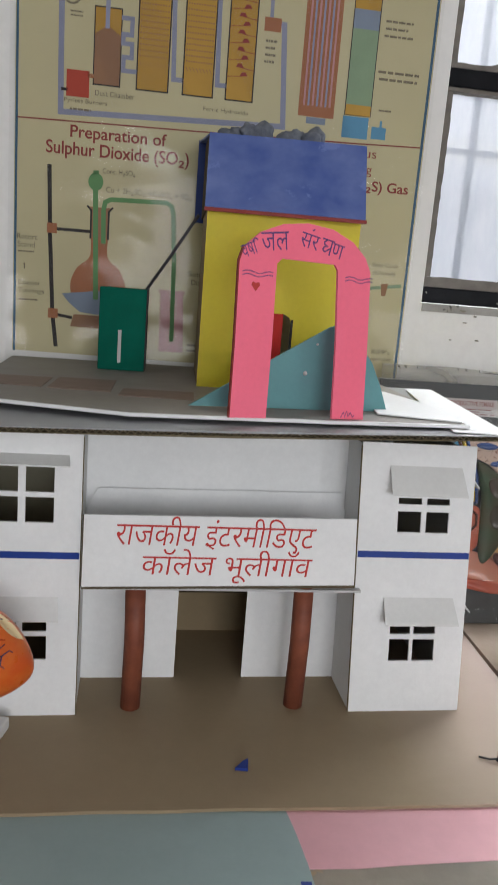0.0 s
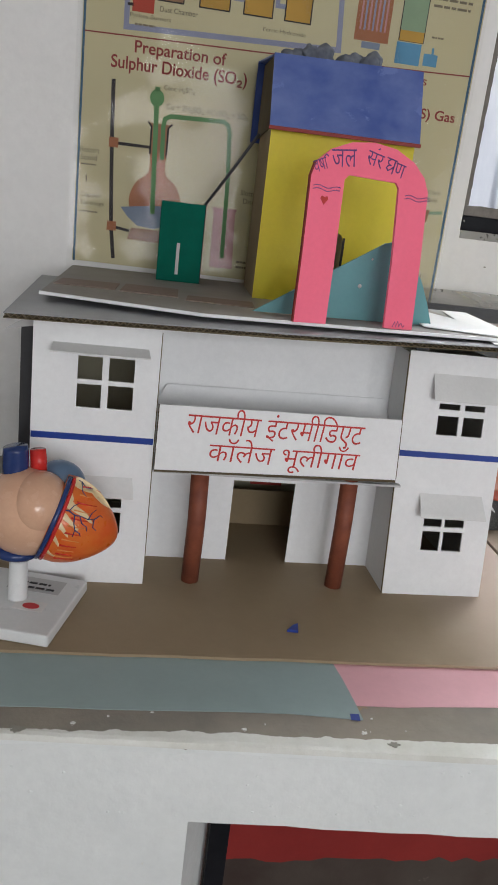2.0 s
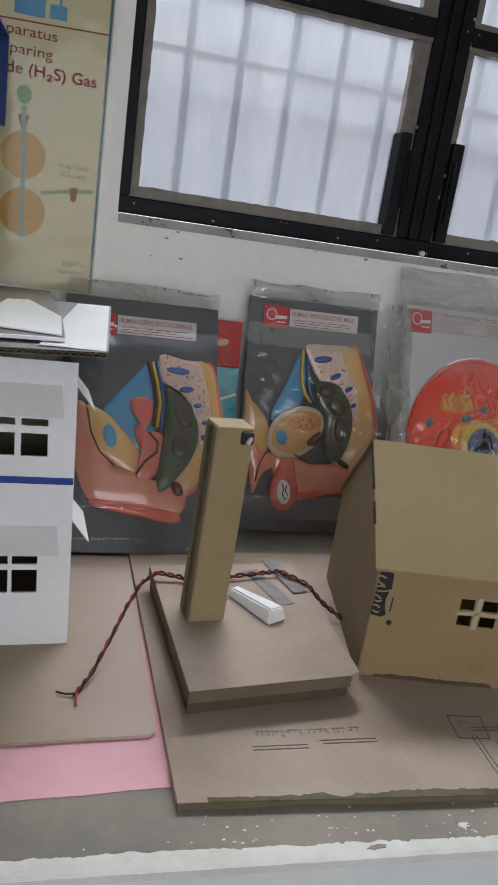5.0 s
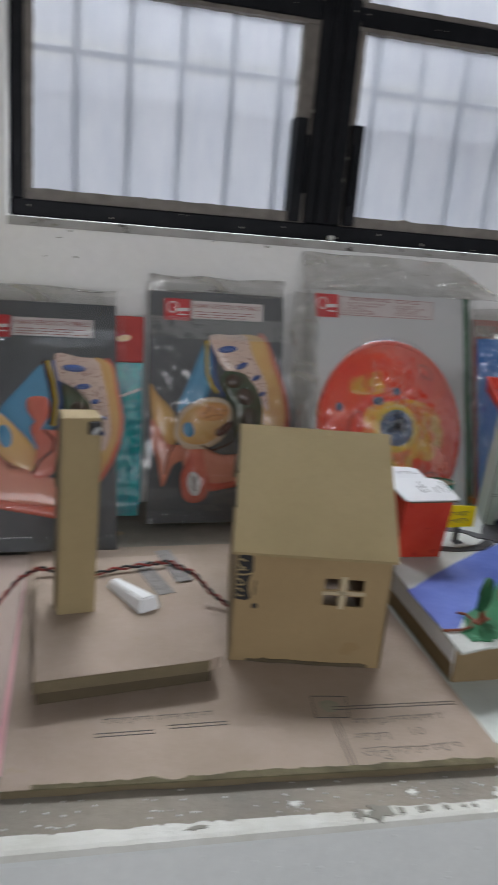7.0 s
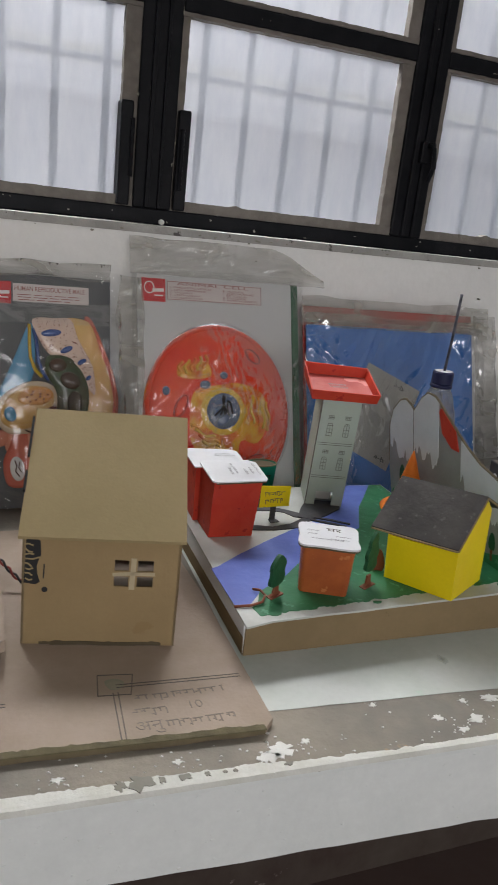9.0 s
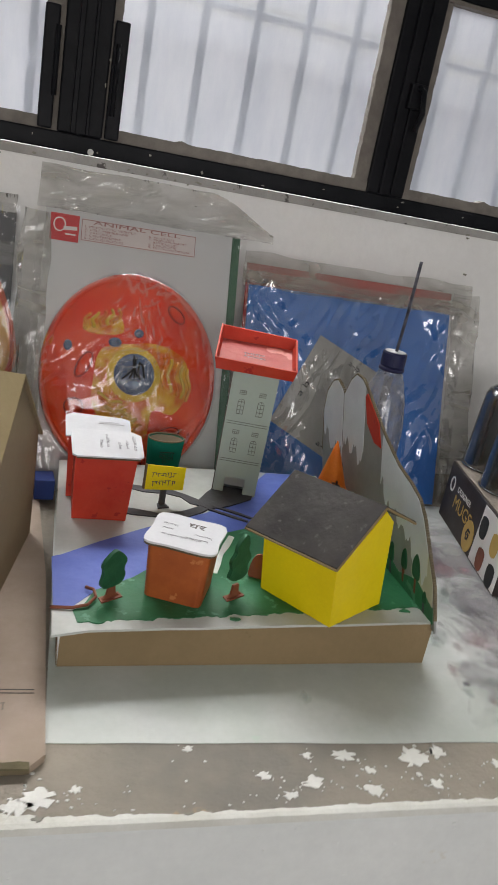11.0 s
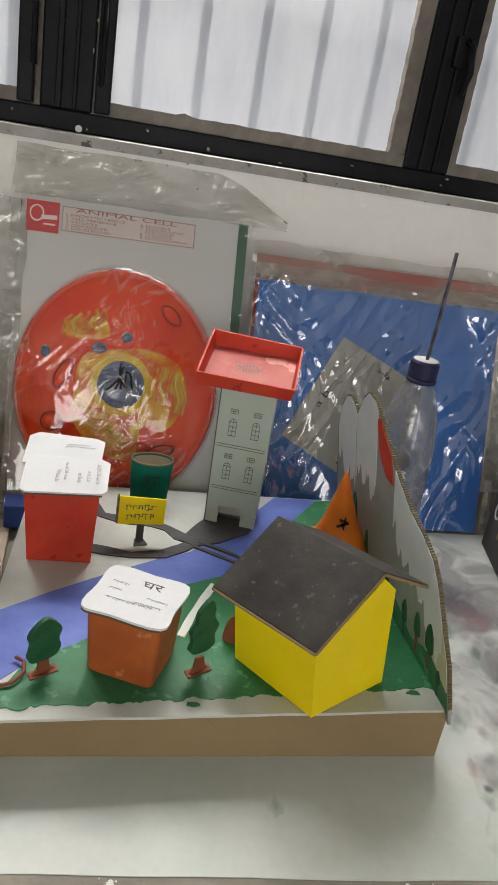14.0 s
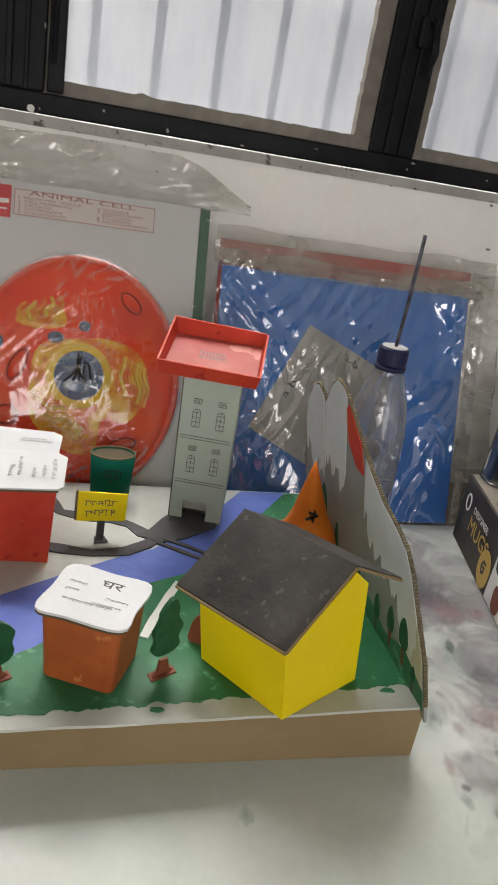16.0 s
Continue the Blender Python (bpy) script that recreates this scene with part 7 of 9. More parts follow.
for i, (cx, cy, r) in enumerate(((2.50, 1.60, 0.20), (2.46, 1.38, 0.17), (2.58, 1.42, 0.22), (2.50, 1.18, 0.18), (2.62, 1.22, 0.22), (2.44, 1.02, 0.13), (2.58, 1.02, 0.16))):
    blot(cx, cy, r, M_STAIN_GREY, "faded grey wash of spilt paint", TOP + 0.00125 + 0.00002 * i, 500 + i)
for i, (cx, cy, r, mat, lab) in enumerate(((2.495, 1.53, 0.055, M_STAIN_DARK, "dried purple paint"), (2.50, 1.48, 0.045, M_STAIN_PINK, "dried pink paint"), (2.47, 1.35, 0.040, M_STAIN_GREEN, "dried green paint"),
                                           (2.44, 1.22, 0.035, M_STAIN_PINK, "dried pink paint"), (2.52, 1.20, 0.055, M_STAIN_PINK, "dried pink paint"), (2.395, 1.02, 0.008, M_STAIN_GREEN, "dried paint"),
                                           (2.345, 1.10, 0.007, M_STAIN_DARK, "dark paint specks"), (2.05, 1.08, 0.012, M_STAIN_GREEN, "pale green wash"),
                                           (2.47, 1.58, 0.045, M_STAIN_GREEN, "dried green paint"), (2.37, 1.055, 0.01, M_STAIN_PINK, "dried paint"))):
    blot(cx, cy, r, mat, lab, TOP + 0.0014 + 0.00003 * i, 100 + i)

q = random.Random(55)
for k in range(30):
    cx, cy = 2.335 + abs(q.gauss(0.05, 0.09)), q.uniform(0.98, 1.55)
    mat = q.choice((M_STAIN_PINK, M_STAIN_GREEN, M_STAIN_GREEN, M_STAIN_PINK, M_STAIN_DARK))
    blot(cx, cy, q.uniform(0.007, 0.026), mat, "dried paint smear", TOP + 0.00175 + 0.00003 * k, 300 + k)

# ---- the village model ----
VZ = 0.8335
vill = thing("village_base", "shallow cardboard box painted as fields, river and roads", "model base")
FL, FR, BR, BL = (1.684, 1.168), (2.292, 1.158), (2.300, 1.755), (1.704, 1.755)
part("front_side", hexa(bms(), [(*FL, TOP + 0.0014), (*FR, TOP + 0.0014), (FR[0], FR[1] + 0.004, TOP + 0.0014), (FL[0], FL[1] + 0.004, TOP + 0.0014)],
                        [(*FL, VZ - 0.004), (*FR, VZ - 0.004), (FR[0], FR[1] + 0.004, VZ - 0.004), (FL[0], FL[1] + 0.004, VZ - 0.004)]), M_KRAFT_DARK, vill, "bare brown cardboard side")
part("left_side", hexa(bms(), [(FL[0], FL[1] + 0.004, TOP + 0.0014), (FL[0] + 0.004, FL[1] + 0.004, TOP + 0.0014), (BL[0] + 0.004, BL[1], TOP + 0.0014), (*BL, TOP + 0.0014)],
                       [(FL[0] - 0.004, FL[1] + 0.004, VZ - 0.004), (FL[0], FL[1] + 0.004, VZ - 0.004), (BL[0] + 0.004, BL[1], VZ - 0.004), (BL[0], BL[1], VZ - 0.004)]), M_WHITECARD, vill, "pale paper-covered side")
part("bare_strip", hexa(bms(), [(FL[0] - 0.0016, FL[1] + 0.004, TOP + 0.0014), (FL[0] - 0.0004, FL[1] + 0.004, TOP + 0.0014), (BL[0] - 0.0004, BL[1], TOP + 0.0014), (BL[0] - 0.0016, BL[1], TOP + 0.0014)],
                        [(FL[0] - 0.0036, FL[1] + 0.004, TOP + 0.036), (FL[0] - 0.0024, FL[1] + 0.004, TOP + 0.036), (BL[0] - 0.0004, BL[1], TOP + 0.030), (BL[0] - 0.0016, BL[1], TOP + 0.030)]), M_KRAFT_DARK, vill, "bare brown lower side")
part("right_side", hexa(bms(), [(FR[0] - 0.004, FR[1] + 0.004, TOP + 0.0014), (FR[0], FR[1] + 0.004, TOP + 0.0014), (BR[0], BR[1], TOP + 0.0014), (BR[0] - 0.004, BR[1], TOP + 0.0014)],
                        [(FR[0] - 0.004, FR[1] + 0.004, VZ - 0.004), (FR[0], FR[1] + 0.004, VZ - 0.004), (BR[0], BR[1], VZ - 0.004), (BR[0] - 0.004, BR[1], VZ - 0.004)]), M_KRAFT_SIDE, vill)
top = part("top_board", plate(bms(), [(1.668, 1.130)] + wavy((1.72, 1.142), (2.285, 1.157), 10, 0.0015, 63)[0:] + [(2.298, 1.755), (1.700, 1.755), (1.678, 1.35)], VZ - 0.004, VZ), M_VTOP, vill, "pale painted top")


def paint(name, pts, mat, layer, label):
    part(name, plate(bms(), pts, VZ - 0.001, VZ + 0.0006 * layer), mat, top, label)


rnd = random.Random(64)
paint("river", [(1.672, 1.20), (1.674, 1.345), (1.69, 1.352), (1.75, 1.396), (1.83, 1.448), (1.925, 1.505), (1.975, 1.528), (2.03, 1.575), (2.095, 1.655), (2.17, 1.752), (2.28, 1.752), (2.20, 1.66), (2.155, 1.61), (2.085, 1.485), (1.96, 1.43), (1.80, 1.28), (1.735, 1.24), (1.70, 1.20)], M_RIVER, 1, "blue painted river")
frontline = [(1.705 + 0.00483 * k, 1.160 + 0.00033 * k + 0.008 * noise.noise(Vector((k * 0.21, 3, 1))) + 0.004 * noise.noise(Vector((k * 0.63, 8, 1)))) for k in range(121)]
paint("grass", [(1.700, 1.19)] + frontline + [(2.288, 1.22), (2.294, 1.75), (2.26, 1.752), (2.19, 1.66), (2.150, 1.61), (2.083, 1.487), (1.95, 1.425), (1.80, 1.283), (1.735, 1.243), (1.715, 1.20)], M_GRASS, 2, "green painted grass")
for cx, cy in ((1.735, 1.162), (1.945, 1.168), (2.25, 1.19)):
    q = [(cx + rnd.uniform(0.006, 0.016) * math.cos(a), cy + rnd.uniform(0.002, 0.007) * math.sin(a)) for a in (k * math.pi / 4 for k in range(8))]
    paint("brush_mark", q, M_GRASS, 3, "green brush mark")


def stroke(name, pts, w, mat, layer, label):
    bm = bms()
    pts = [Vector(p) for p in pts]
    left, right = [], []
    for i, p in enumerate(pts):
        d = (pts[min(i + 1, len(pts) - 1)] - pts[max(i - 1, 0)]).normalized()
        nrm = Vector((-d.y, d.x)) * w / 2 * (1 + 0.25 * math.sin(i * 2.3))
        left.append(tuple(p + nrm))
        right.append(tuple(p - nrm))
    n = len(pts)
    for i in range(n - 1):
        plate(bm, [right[i], right[i + 1], left[i + 1], left[i]], VZ - 0.001, VZ + 0.0006 * layer)
    bmesh.ops.remove_doubles(bm, verts=bm.verts, dist=1e-6)
    part(name, bm, mat, top, label)


stroke("road", [(1.800, 1.705), (1.812, 1.668), (1.828, 1.640), (1.865, 1.626), (1.915, 1.620), (1.943, 1.603), (1.962, 1.578), (1.985, 1.562)], 0.024, M_ROADP, 3, "black painted road")
stroke("road", [(1.795, 1.530), (1.83, 1.520), (1.876, 1.509), (1.93, 1.517), (1.965, 1.540), (1.990, 1.565)], 0.022, M_ROADP, 4, "black painted road")
paint("road_fork", [(1.960, 1.565), (1.985, 1.545), (2.03, 1.560), (2.09, 1.60), (2.11, 1.64), (2.03, 1.665), (1.995, 1.62)], M_ROADP, 5, "black painted crossroads")
stroke("bridge_rail", [(1.985, 1.545), (2.02, 1.520), (2.055, 1.495)], 0.007, M_ROADP, 6, "thin black bridge line")
stroke("bridge_rail", [(1.995, 1.560), (2.035, 1.535), (2.07, 1.508)], 0.007, M_ROADP, 6, "thin black bridge line")
stroke("footpath", [(2.005, 1.432), (1.985, 1.395), (1.968, 1.365), (1.955, 1.335), (1.940, 1.300)], 0.011, M_WHITEP, 4, "white painted path")
worm = thing("paper_curl", "thin brown strip curling on the painted grass", "strip")
part("strip", tube(bms(), [(1.668, 1.195, VZ + 0.003), (1.70, 1.192, VZ + 0.004), (1.722, 1.197, VZ + 0.006), (1.735, 1.215, VZ + 0.008), (1.733, 1.235, VZ + 0.008), (1.722, 1.245, VZ + 0.006)], 0.0025, 6), M_TRUNK, worm, smooth=True)
bb = thing("blue_box", "small blue carton tucked behind the village model", "carton", pose(1.652, 1.700, TOP + 0.0128, 0, 0, 3))
part("body", soft_box(0, 0, 0, 0.040, 0.05, 0.045, 0.002), M_BLUEDARK, bb)

G = VZ + 0.0012
# red box with two white lids
red = thing("red_card_box", "red painted card house with two white lids", "model house", pose(1.712, 1.483, G, 0, 0, -2))
part("front_body", hexa(bms(), [(0, 0, 0), (0.098, 0, 0), (0.098, 0.09, 0), (0, 0.09, 0)], [(-0.006, -0.026, 0.135), (0.104, -0.014, 0.133), (0.106, 0.085, 0.136), (-0.006, 0.08, 0.138)]), M_REDBOX, red)
part("rear_body", hexa(bms(), [(-0.010, 0.092, 0), (0.088, 0.092, 0), (0.088, 0.18, 0), (-0.006, 0.18, 0)], [(-0.016, 0.082, 0.128), (0.096, 0.086, 0.128), (0.096, 0.180, 0.130), (-0.012, 0.180, 0.132)]), M_REDBOX, red)
lid = part("front_lid", hexa(bms(), [(-0.012, -0.030, 0.137), (-0.004, -0.038, 0.137), (0.106, -0.026, 0.135), (0.114, -0.016, 0.135), (0.116, 0.070, 0.141), (0.10, 0.084, 0.142), (-0.006, 0.076, 0.144), (-0.014, 0.066, 0.144)],
                             [(-0.012, -0.030, 0.140), (-0.004, -0.038, 0.140), (0.106, -0.026, 0.138), (0.114, -0.016, 0.138), (0.116, 0.070, 0.144), (0.10, 0.084, 0.145), (-0.006, 0.076, 0.147), (-0.014, 0.066, 0.147)]), M_LID, red, "white paper lid with pen writing")
lid2 = part("rear_lid", hexa(bms(), [(-0.022, 0.072, 0.131), (0.10, 0.080, 0.131), (0.104, 0.17, 0.134), (0.09, 0.182, 0.134), (-0.008, 0.186, 0.136), (-0.022, 0.168, 0.136)],
                             [(-0.022, 0.072, 0.134), (0.10, 0.080, 0.134), (0.104, 0.17, 0.137), (0.09, 0.182, 0.137), (-0.008, 0.186, 0.139), (-0.022, 0.168, 0.139)]), M_LID, red, "white paper lid with pen writing")
# dark strip: shade below the lid painted along its front
part("lid_edge", hexa(bms(), [(-0.005, -0.0385, 0.1345), (0.107, -0.0265, 0.1325), (0.107, -0.0235, 0.1325), (-0.005, -0.0355, 0.1345)], [(-0.005, -0.0385, 0.1375), (0.107, -0.0265, 0.1355), (0.107, -0.0235, 0.1355), (-0.005, -0.0355, 0.1375)]), M_CORR_DARK, lid, "lid edge with shade put into its brown")
side = pose(0, 0, 0, 0, 0, 90)
for k, x in enumerate((0.094, 0.080, 0.066, 0.046, 0.034)):
    scribble(lid, 0, 0, 0.040 + 0.030 * (k % 3 == 0), 0.010, 1, M_GREYPEN, 0, pose(x + 0.010, -0.012 + 0.006 * (k % 2), 0.1462, 0, -3, 90) @ pose(0, 0, 0, -90, 0, 0), 60 + k, hand=True)
scribble(lid2, 0, 0, 0.05, 0.018, 2, M_GREYPEN, 0, pose(0.04, 0.13, 0.1388) @ pose(0, 0, 0, -90, 0, 0), 70, hand=True)

# orange-brown box
A = Vector((1.809, 1.232))
ora = thing("orange_card_box", "orange-brown card house with a white paper lid", "model house", pose(1.809, 1.232, G, 0, 0, -25.5))
def corner_ring(x0, y0, x1, y1, r, z):
    """A rectangle with rounded corners."""
    return [(cx + r * math.cos(a0 + k * math.pi / 8), cy + r * math.sin(a0 + k * math.pi / 8), z)
            for cx, cy, a0 in ((x1 - r, y0 + r, -math.pi / 2), (x1 - r, y1 - r, 0), (x0 + r, y1 - r, math.pi / 2), (x0 + r, y0 + r, math.pi)) for k in range(5)]


bm = hexa(bms(), corner_ring(0, 0, 0.092, 0.088, 0.010, 0), corner_ring(-0.004, -0.006, 0.096, 0.088, 0.010, 0.095))
part("body", bm, M_ORANGEBOX, ora)
lp = rounded([(-0.008, -0.010), (0.030, -0.012), (0.098, -0.010), (0.101, 0.030), (0.099, 0.090), (0.050, 0.093), (-0.008, 0.091), (-0.010, 0.04)], 4)
lid = part("lid", plate(bms(), lp, 0.099, 0.1025), M_LID, ora, "white paper lid with pen writing")
part("lid_base", plate(bms(), [(x * 0.985, y * 0.985) for x, y in lp], 0.0955, 0.099), M_CORR_DARK, ora, "brown card edge")
onlid = pose(0, 0, 0.1027) @ pose(0, 0, 0, -90, 0, 0)
write("घर", 0, 0, 0.028, 0.014, M_PENCIL, lid, 0, pose(0.042, 0.060, 0.1027) @ pose(0, 0, 0, -90, 0, 0), label="pen lettering")
for k, (x, y, w) in enumerate(((0.004, 0.052, 0.026), (0.006, 0.036, 0.020), (0.058, 0.034, 0.034), (0.008, 0.016, 0.07), (0.046, 0.020, 0.038))):
    scribble(lid, 0, 0, w, 0.008, 1, M_GREYPEN, 0, pose(x, y, 0.1028, 0, 0, 0) @ pose(0, 0, 0, -90, 0, 0), 80 + k, hand=True)


def card_tree(x, y, turn, crown, trunk, label):
    t = thing("card_tree", label, "model tree", pose(x, y, G, 0, 0, turn), "card trees")
    part("trunk", prism(bms(), trunk, -0.002, 0.002), M_TRUNK, t)
    part("crown", prism(bms(), rounded(crown, 4), -0.0035, 0.0035), M_TREEGREEN, t)
    part("foot", plate(bms(), [(-0.020, -0.006), (0.018, -0.008), (0.020, 0.006), (-0.016, 0.008)], 0.0, 0.002), M_TRUNK, t)
    return t


trunk = [(-0.018, 0.0), (0.019, 0.0), (0.009, 0.008), (0.006, 0.024), (-0.006, 0.024), (-0.008, 0.008)]
card_tree(1.757, 1.222, 32, [(-0.012, 0.022), (-0.022, 0.030), (-0.019, 0.048), (-0.022, 0.062), (-0.014, 0.074), (0.0, 0.083), (0.012, 0.077), (0.022, 0.064), (0.019, 0.050), (0.022, 0.036), (0.014, 0.024)], trunk, "flat card tree with a rounded dark green crown")
card_tree(1.956, 1.228, 31, [(-0.010, 0.034), (-0.021, 0.042), (-0.018, 0.056), (-0.022, 0.070), (-0.014, 0.084), (-0.013, 0.098), (0.003, 0.114), (0.012, 0.100), (0.013, 0.086), (0.022, 0.070), (0.017, 0.056), (0.020, 0.042), (0.010, 0.034)], trunk, "flat card tree with a tall pointed green crown")
small = thing("card_stump", "small dark brown card bush under the eaves", "model tree", pose(2.012, 1.288, G, 0, 0, -30))
part("stump", prism(bms(), rounded([(-0.012, 0), (0.012, 0), (0.014, 0.02), (0.004, 0.045), (-0.008, 0.04), (-0.014, 0.018)], 3), -0.002, 0.002), M_TRUNK, small)

# tower that leans forward
tow = thing("card_tower", "pale green leaning card tower with a red tray roof", "model tower", pose(2.013, 1.640, G, 10.0, 0, -16.5) @ Matrix.Scale(1.05, 4))
part("body", holed(bms(), 0, 0.088, 0, 0.285, [(0.022, 0.062, -0.001, 0.038)], 0, 0.003), M_TOWER, tow)
part("side", box(bms(), 0.085, 0.003, 0, 0.088, 0.080, 0.285), M_TOWER, tow)
part("side", box(bms(), 0.0, 0.003, 0, 0.003, 0.080, 0.285), M_TOWER, tow)
part("back", box(bms(), 0.003, 0.077, 0, 0.085, 0.080, 0.285), M_TOWER, tow)
# added grey panel that stands in for shade inside the door
part("door_shadow", box(bms(), 0.020, 0.030, 0.0, 0.064, 0.033, 0.04), M_GREYCARD, tow, "grey panel put in for the shade of the doorway")
part("corner_line", box(bms(), -0.0008, -0.0006, 0.0, 0.0010, 0.001, 0.285), M_PENCIL, tow, "dark left corner line")
for z in (0.075, 0.080, 0.160, 0.165):
    part("storey_line", box(bms(), 0.004, -0.0005, z, 0.084, 0.0002, z + 0.0008), M_PENCIL, tow)
for zx in (0.097, 0.183):
    for x in (0.026, 0.064):
        bm = bms()
        w, h = 0.012, 0.026
        arch_pts = [(x - w / 2, zx)] + [(x - w / 2, zx + h)] + [(x - w / 2 * math.cos(a), zx + h + 0.006 * math.sin(a)) for a in (0.6, 1.2, 1.57, 2.0, 2.6)] + [(x + w / 2, zx + h), (x + w / 2, zx), (x - w / 2, zx)]
        line(bm, arch_pts, 0.0008, -0.0005, 0.0002)
        line(bm, [(x, zx), (x, zx + h + 0.006)], 0.0007, -0.0005, 0.0002)
        for q in (0.33, 0.66, 1.0):
            line(bm, [(x - w / 2, zx + h * q), (x + w / 2, zx + h * q)], 0.0007, -0.0005, 0.0002)
        part("drawn_window", bm, M_PENCIL, tow, "pen-drawn arched window")
        bm = bms()
        z0 = zx + 0.042
        line(bm, [(x - 0.006, z0), (x + 0.006, z0), (x + 0.006, z0 + 0.008), (x - 0.006, z0 + 0.008), (x - 0.006, z0)], 0.0008, -0.0005, 0.0002)
        line(bm, [(x - 0.006, z0 + 0.004), (x + 0.006, z0 + 0.004)], 0.0007, -0.0005, 0.0002)
        for q in (-0.002, 0.002):
            line(bm, [(x + q, z0), (x + q, z0 + 0.008)], 0.0007, -0.0005, 0.0002)
        part("drawn_vent", bm, M_PENCIL, tow, "pen-drawn small window")
part("red_smear", prism(bms(), oval(0.052, 0.272, 0.008, 0.0025, 10), -0.0006, 0.0002), M_REDBOX, tow, "red paint smear")
tray = part("tray", plate(bms(), [(-0.030, -0.030), (0.108, -0.030), (0.108, 0.100), (-0.030, 0.100)], 0.286, 0.290), M_REDPALE, tow, "worn pinkish red tray")
for nm, lo, hi in (("rim", [(-0.032, -0.034, 0.284), (0.110, -0.034, 0.284), (0.110, -0.031, 0.284), (-0.032, -0.031, 0.284)], [(-0.036, -0.040, 0.308), (0.114, -0.040, 0.306), (0.114, -0.037, 0.306), (-0.036, -0.037, 0.308)]),
                   ("rim", [(0.107, -0.031, 0.284), (0.110, -0.031, 0.284), (0.110, 0.102, 0.284), (0.107, 0.102, 0.284)], [(0.112, -0.037, 0.306), (0.115, -0.037, 0.306), (0.115, 0.106, 0.310), (0.112, 0.106, 0.310)]),
                   ("rim", [(-0.032, 0.099, 0.284), (0.107, 0.099, 0.284), (0.107, 0.102, 0.284), (-0.032, 0.102, 0.284)], [(-0.034, 0.103, 0.316), (0.112, 0.103, 0.312), (0.112, 0.106, 0.312), (-0.034, 0.106, 0.316)]),
                   ("rim", [(-0.032, -0.031, 0.284), (-0.029, -0.031, 0.284), (-0.029, 0.099, 0.284), (-0.032, 0.099, 0.284)], [(-0.037, -0.037, 0.308), (-0.034, -0.037, 0.308), (-0.034, 0.103, 0.318), (-0.037, 0.103, 0.318)])):
    part(nm, hexa(bms(), lo, hi), M_REDBOX, tray, "folded red card rim")
scribble(tray, 0, 0, 0.05, 0.03, 2, M_GREYPEN, 0, pose(0.015, 0.02, 0.2905) @ pose(0, 0, 0, -90, 0, 0), 91, hand=True)

# bin and sign
binn = thing("card_bin", "small dark green card dustbin with lettering", "dustbin", pose(1.912, 1.702, G))
bm = bms()
n = 28
ro = [[bm.verts.new((r * math.cos(2 * math.pi * k / n), r * 0.72 * math.sin(2 * math.pi * k / n), z)) for k in range(n)] for r, z in ((0.034, 0), (0.040, 0.088), (0.037, 0.088), (0.032, 0.004))]
for a, b in zip(ro, ro[1:]):
    for k in range(n):
        bm.faces.new((a[k], a[(k + 1) % n], b[(k + 1) % n], b[k]))
bm.faces.new(ro[-1])
bm.faces.new(ro[0][::-1])
part("body", bm, M_TANK, binn, smooth=True)
part("rim", tube(bms(), [(0.0385 * math.cos(a), 0.0277 * math.sin(a), 0.088) for a in (2 * math.pi * k / 28 for k in range(29))], 0.0018, 6), M_CORR, binn, "brown cut card rim", smooth=True)
# solid plug whose dark brown stands in for the shaded hollow
part("lining", hexa(bms(), [(0.030 * math.cos(2 * math.pi * k / 20), 0.021 * math.sin(2 * math.pi * k / 20), 0.006) for k in range(20)], [(0.0355 * math.cos(2 * math.pi * k / 20), 0.0250 * math.sin(2 * math.pi * k / 20), 0.0855) for k in range(20)]), M_CORR_DARK, binn, "dark plug in place of the shaded inside")
write("कूड़ा", -0.016, 0.040, 0.032, 0.026, M_BLACKINK, binn, -0.0292, label="black pen lettering", thin=0.01)
sgn = thing("card_sign", "yellow card sign on a short dark post", "sign", pose(1.890, 1.556, G, 0, 0, 6))
part("post", box(bms(), -0.006, -0.002, 0, 0.006, 0.003, 0.046), M_ROADP, sgn)
part("foot", plate(bms(), [(-0.012, -0.018), (0.012, -0.014), (0.008, 0.004), (-0.008, 0.004)], 0, 0.002), M_ROADP, sgn)
board = part("panel", prism(bms(), [(-0.040, 0.036), (0.038, 0.034), (0.038, 0.082), (-0.040, 0.088)], -0.005, -0.002), M_YHOUSE, sgn, "yellow card panel")
part("panel_edge", prism(bms(), [(-0.043, 0.036), (-0.040, 0.036), (-0.040, 0.088), (-0.043, 0.086)], -0.004, 0.004), M_CORR, sgn, "brown card edge")
scribble(board, -0.030, 0.042, 0.056, 0.034, 2, M_PENCIL, -0.0052, None, 97, hand=True)

# yellow house with a dark roof
S, E_, W_ = Vector((2.093, 1.143)), Vector((2.213, 1.211)), Vector((2.012, 1.257))
TIP = Vector((-0.18, -0.15))  # the house leans this much a metre of height
yh = thing("yellow_card_house", "bright yellow card house with a dark slate-painted roof", "model house")
N_ = W_ + E_ - S


def up(p, z):
    return (p.x, p.y, G + z)


def wall(name, p, q, tops, mat=M_YHOUSE):
    """A thin card wall from p to q whose top follows (share, height)."""
    d = (q - p)
    nrm = Vector((-d.y, d.x)).normalized() * 0.003
    ring = [(0, 0.0), (1, 0.0)] + tops[::-1]
    bm = bms()
    hexa(bm, [(*(p + d * s + TIP * z), G + z) for s, z in ring], [(*(p + d * s + nrm + TIP * z), G + z) for s, z in ring])
    part(name, bm, mat, yh)


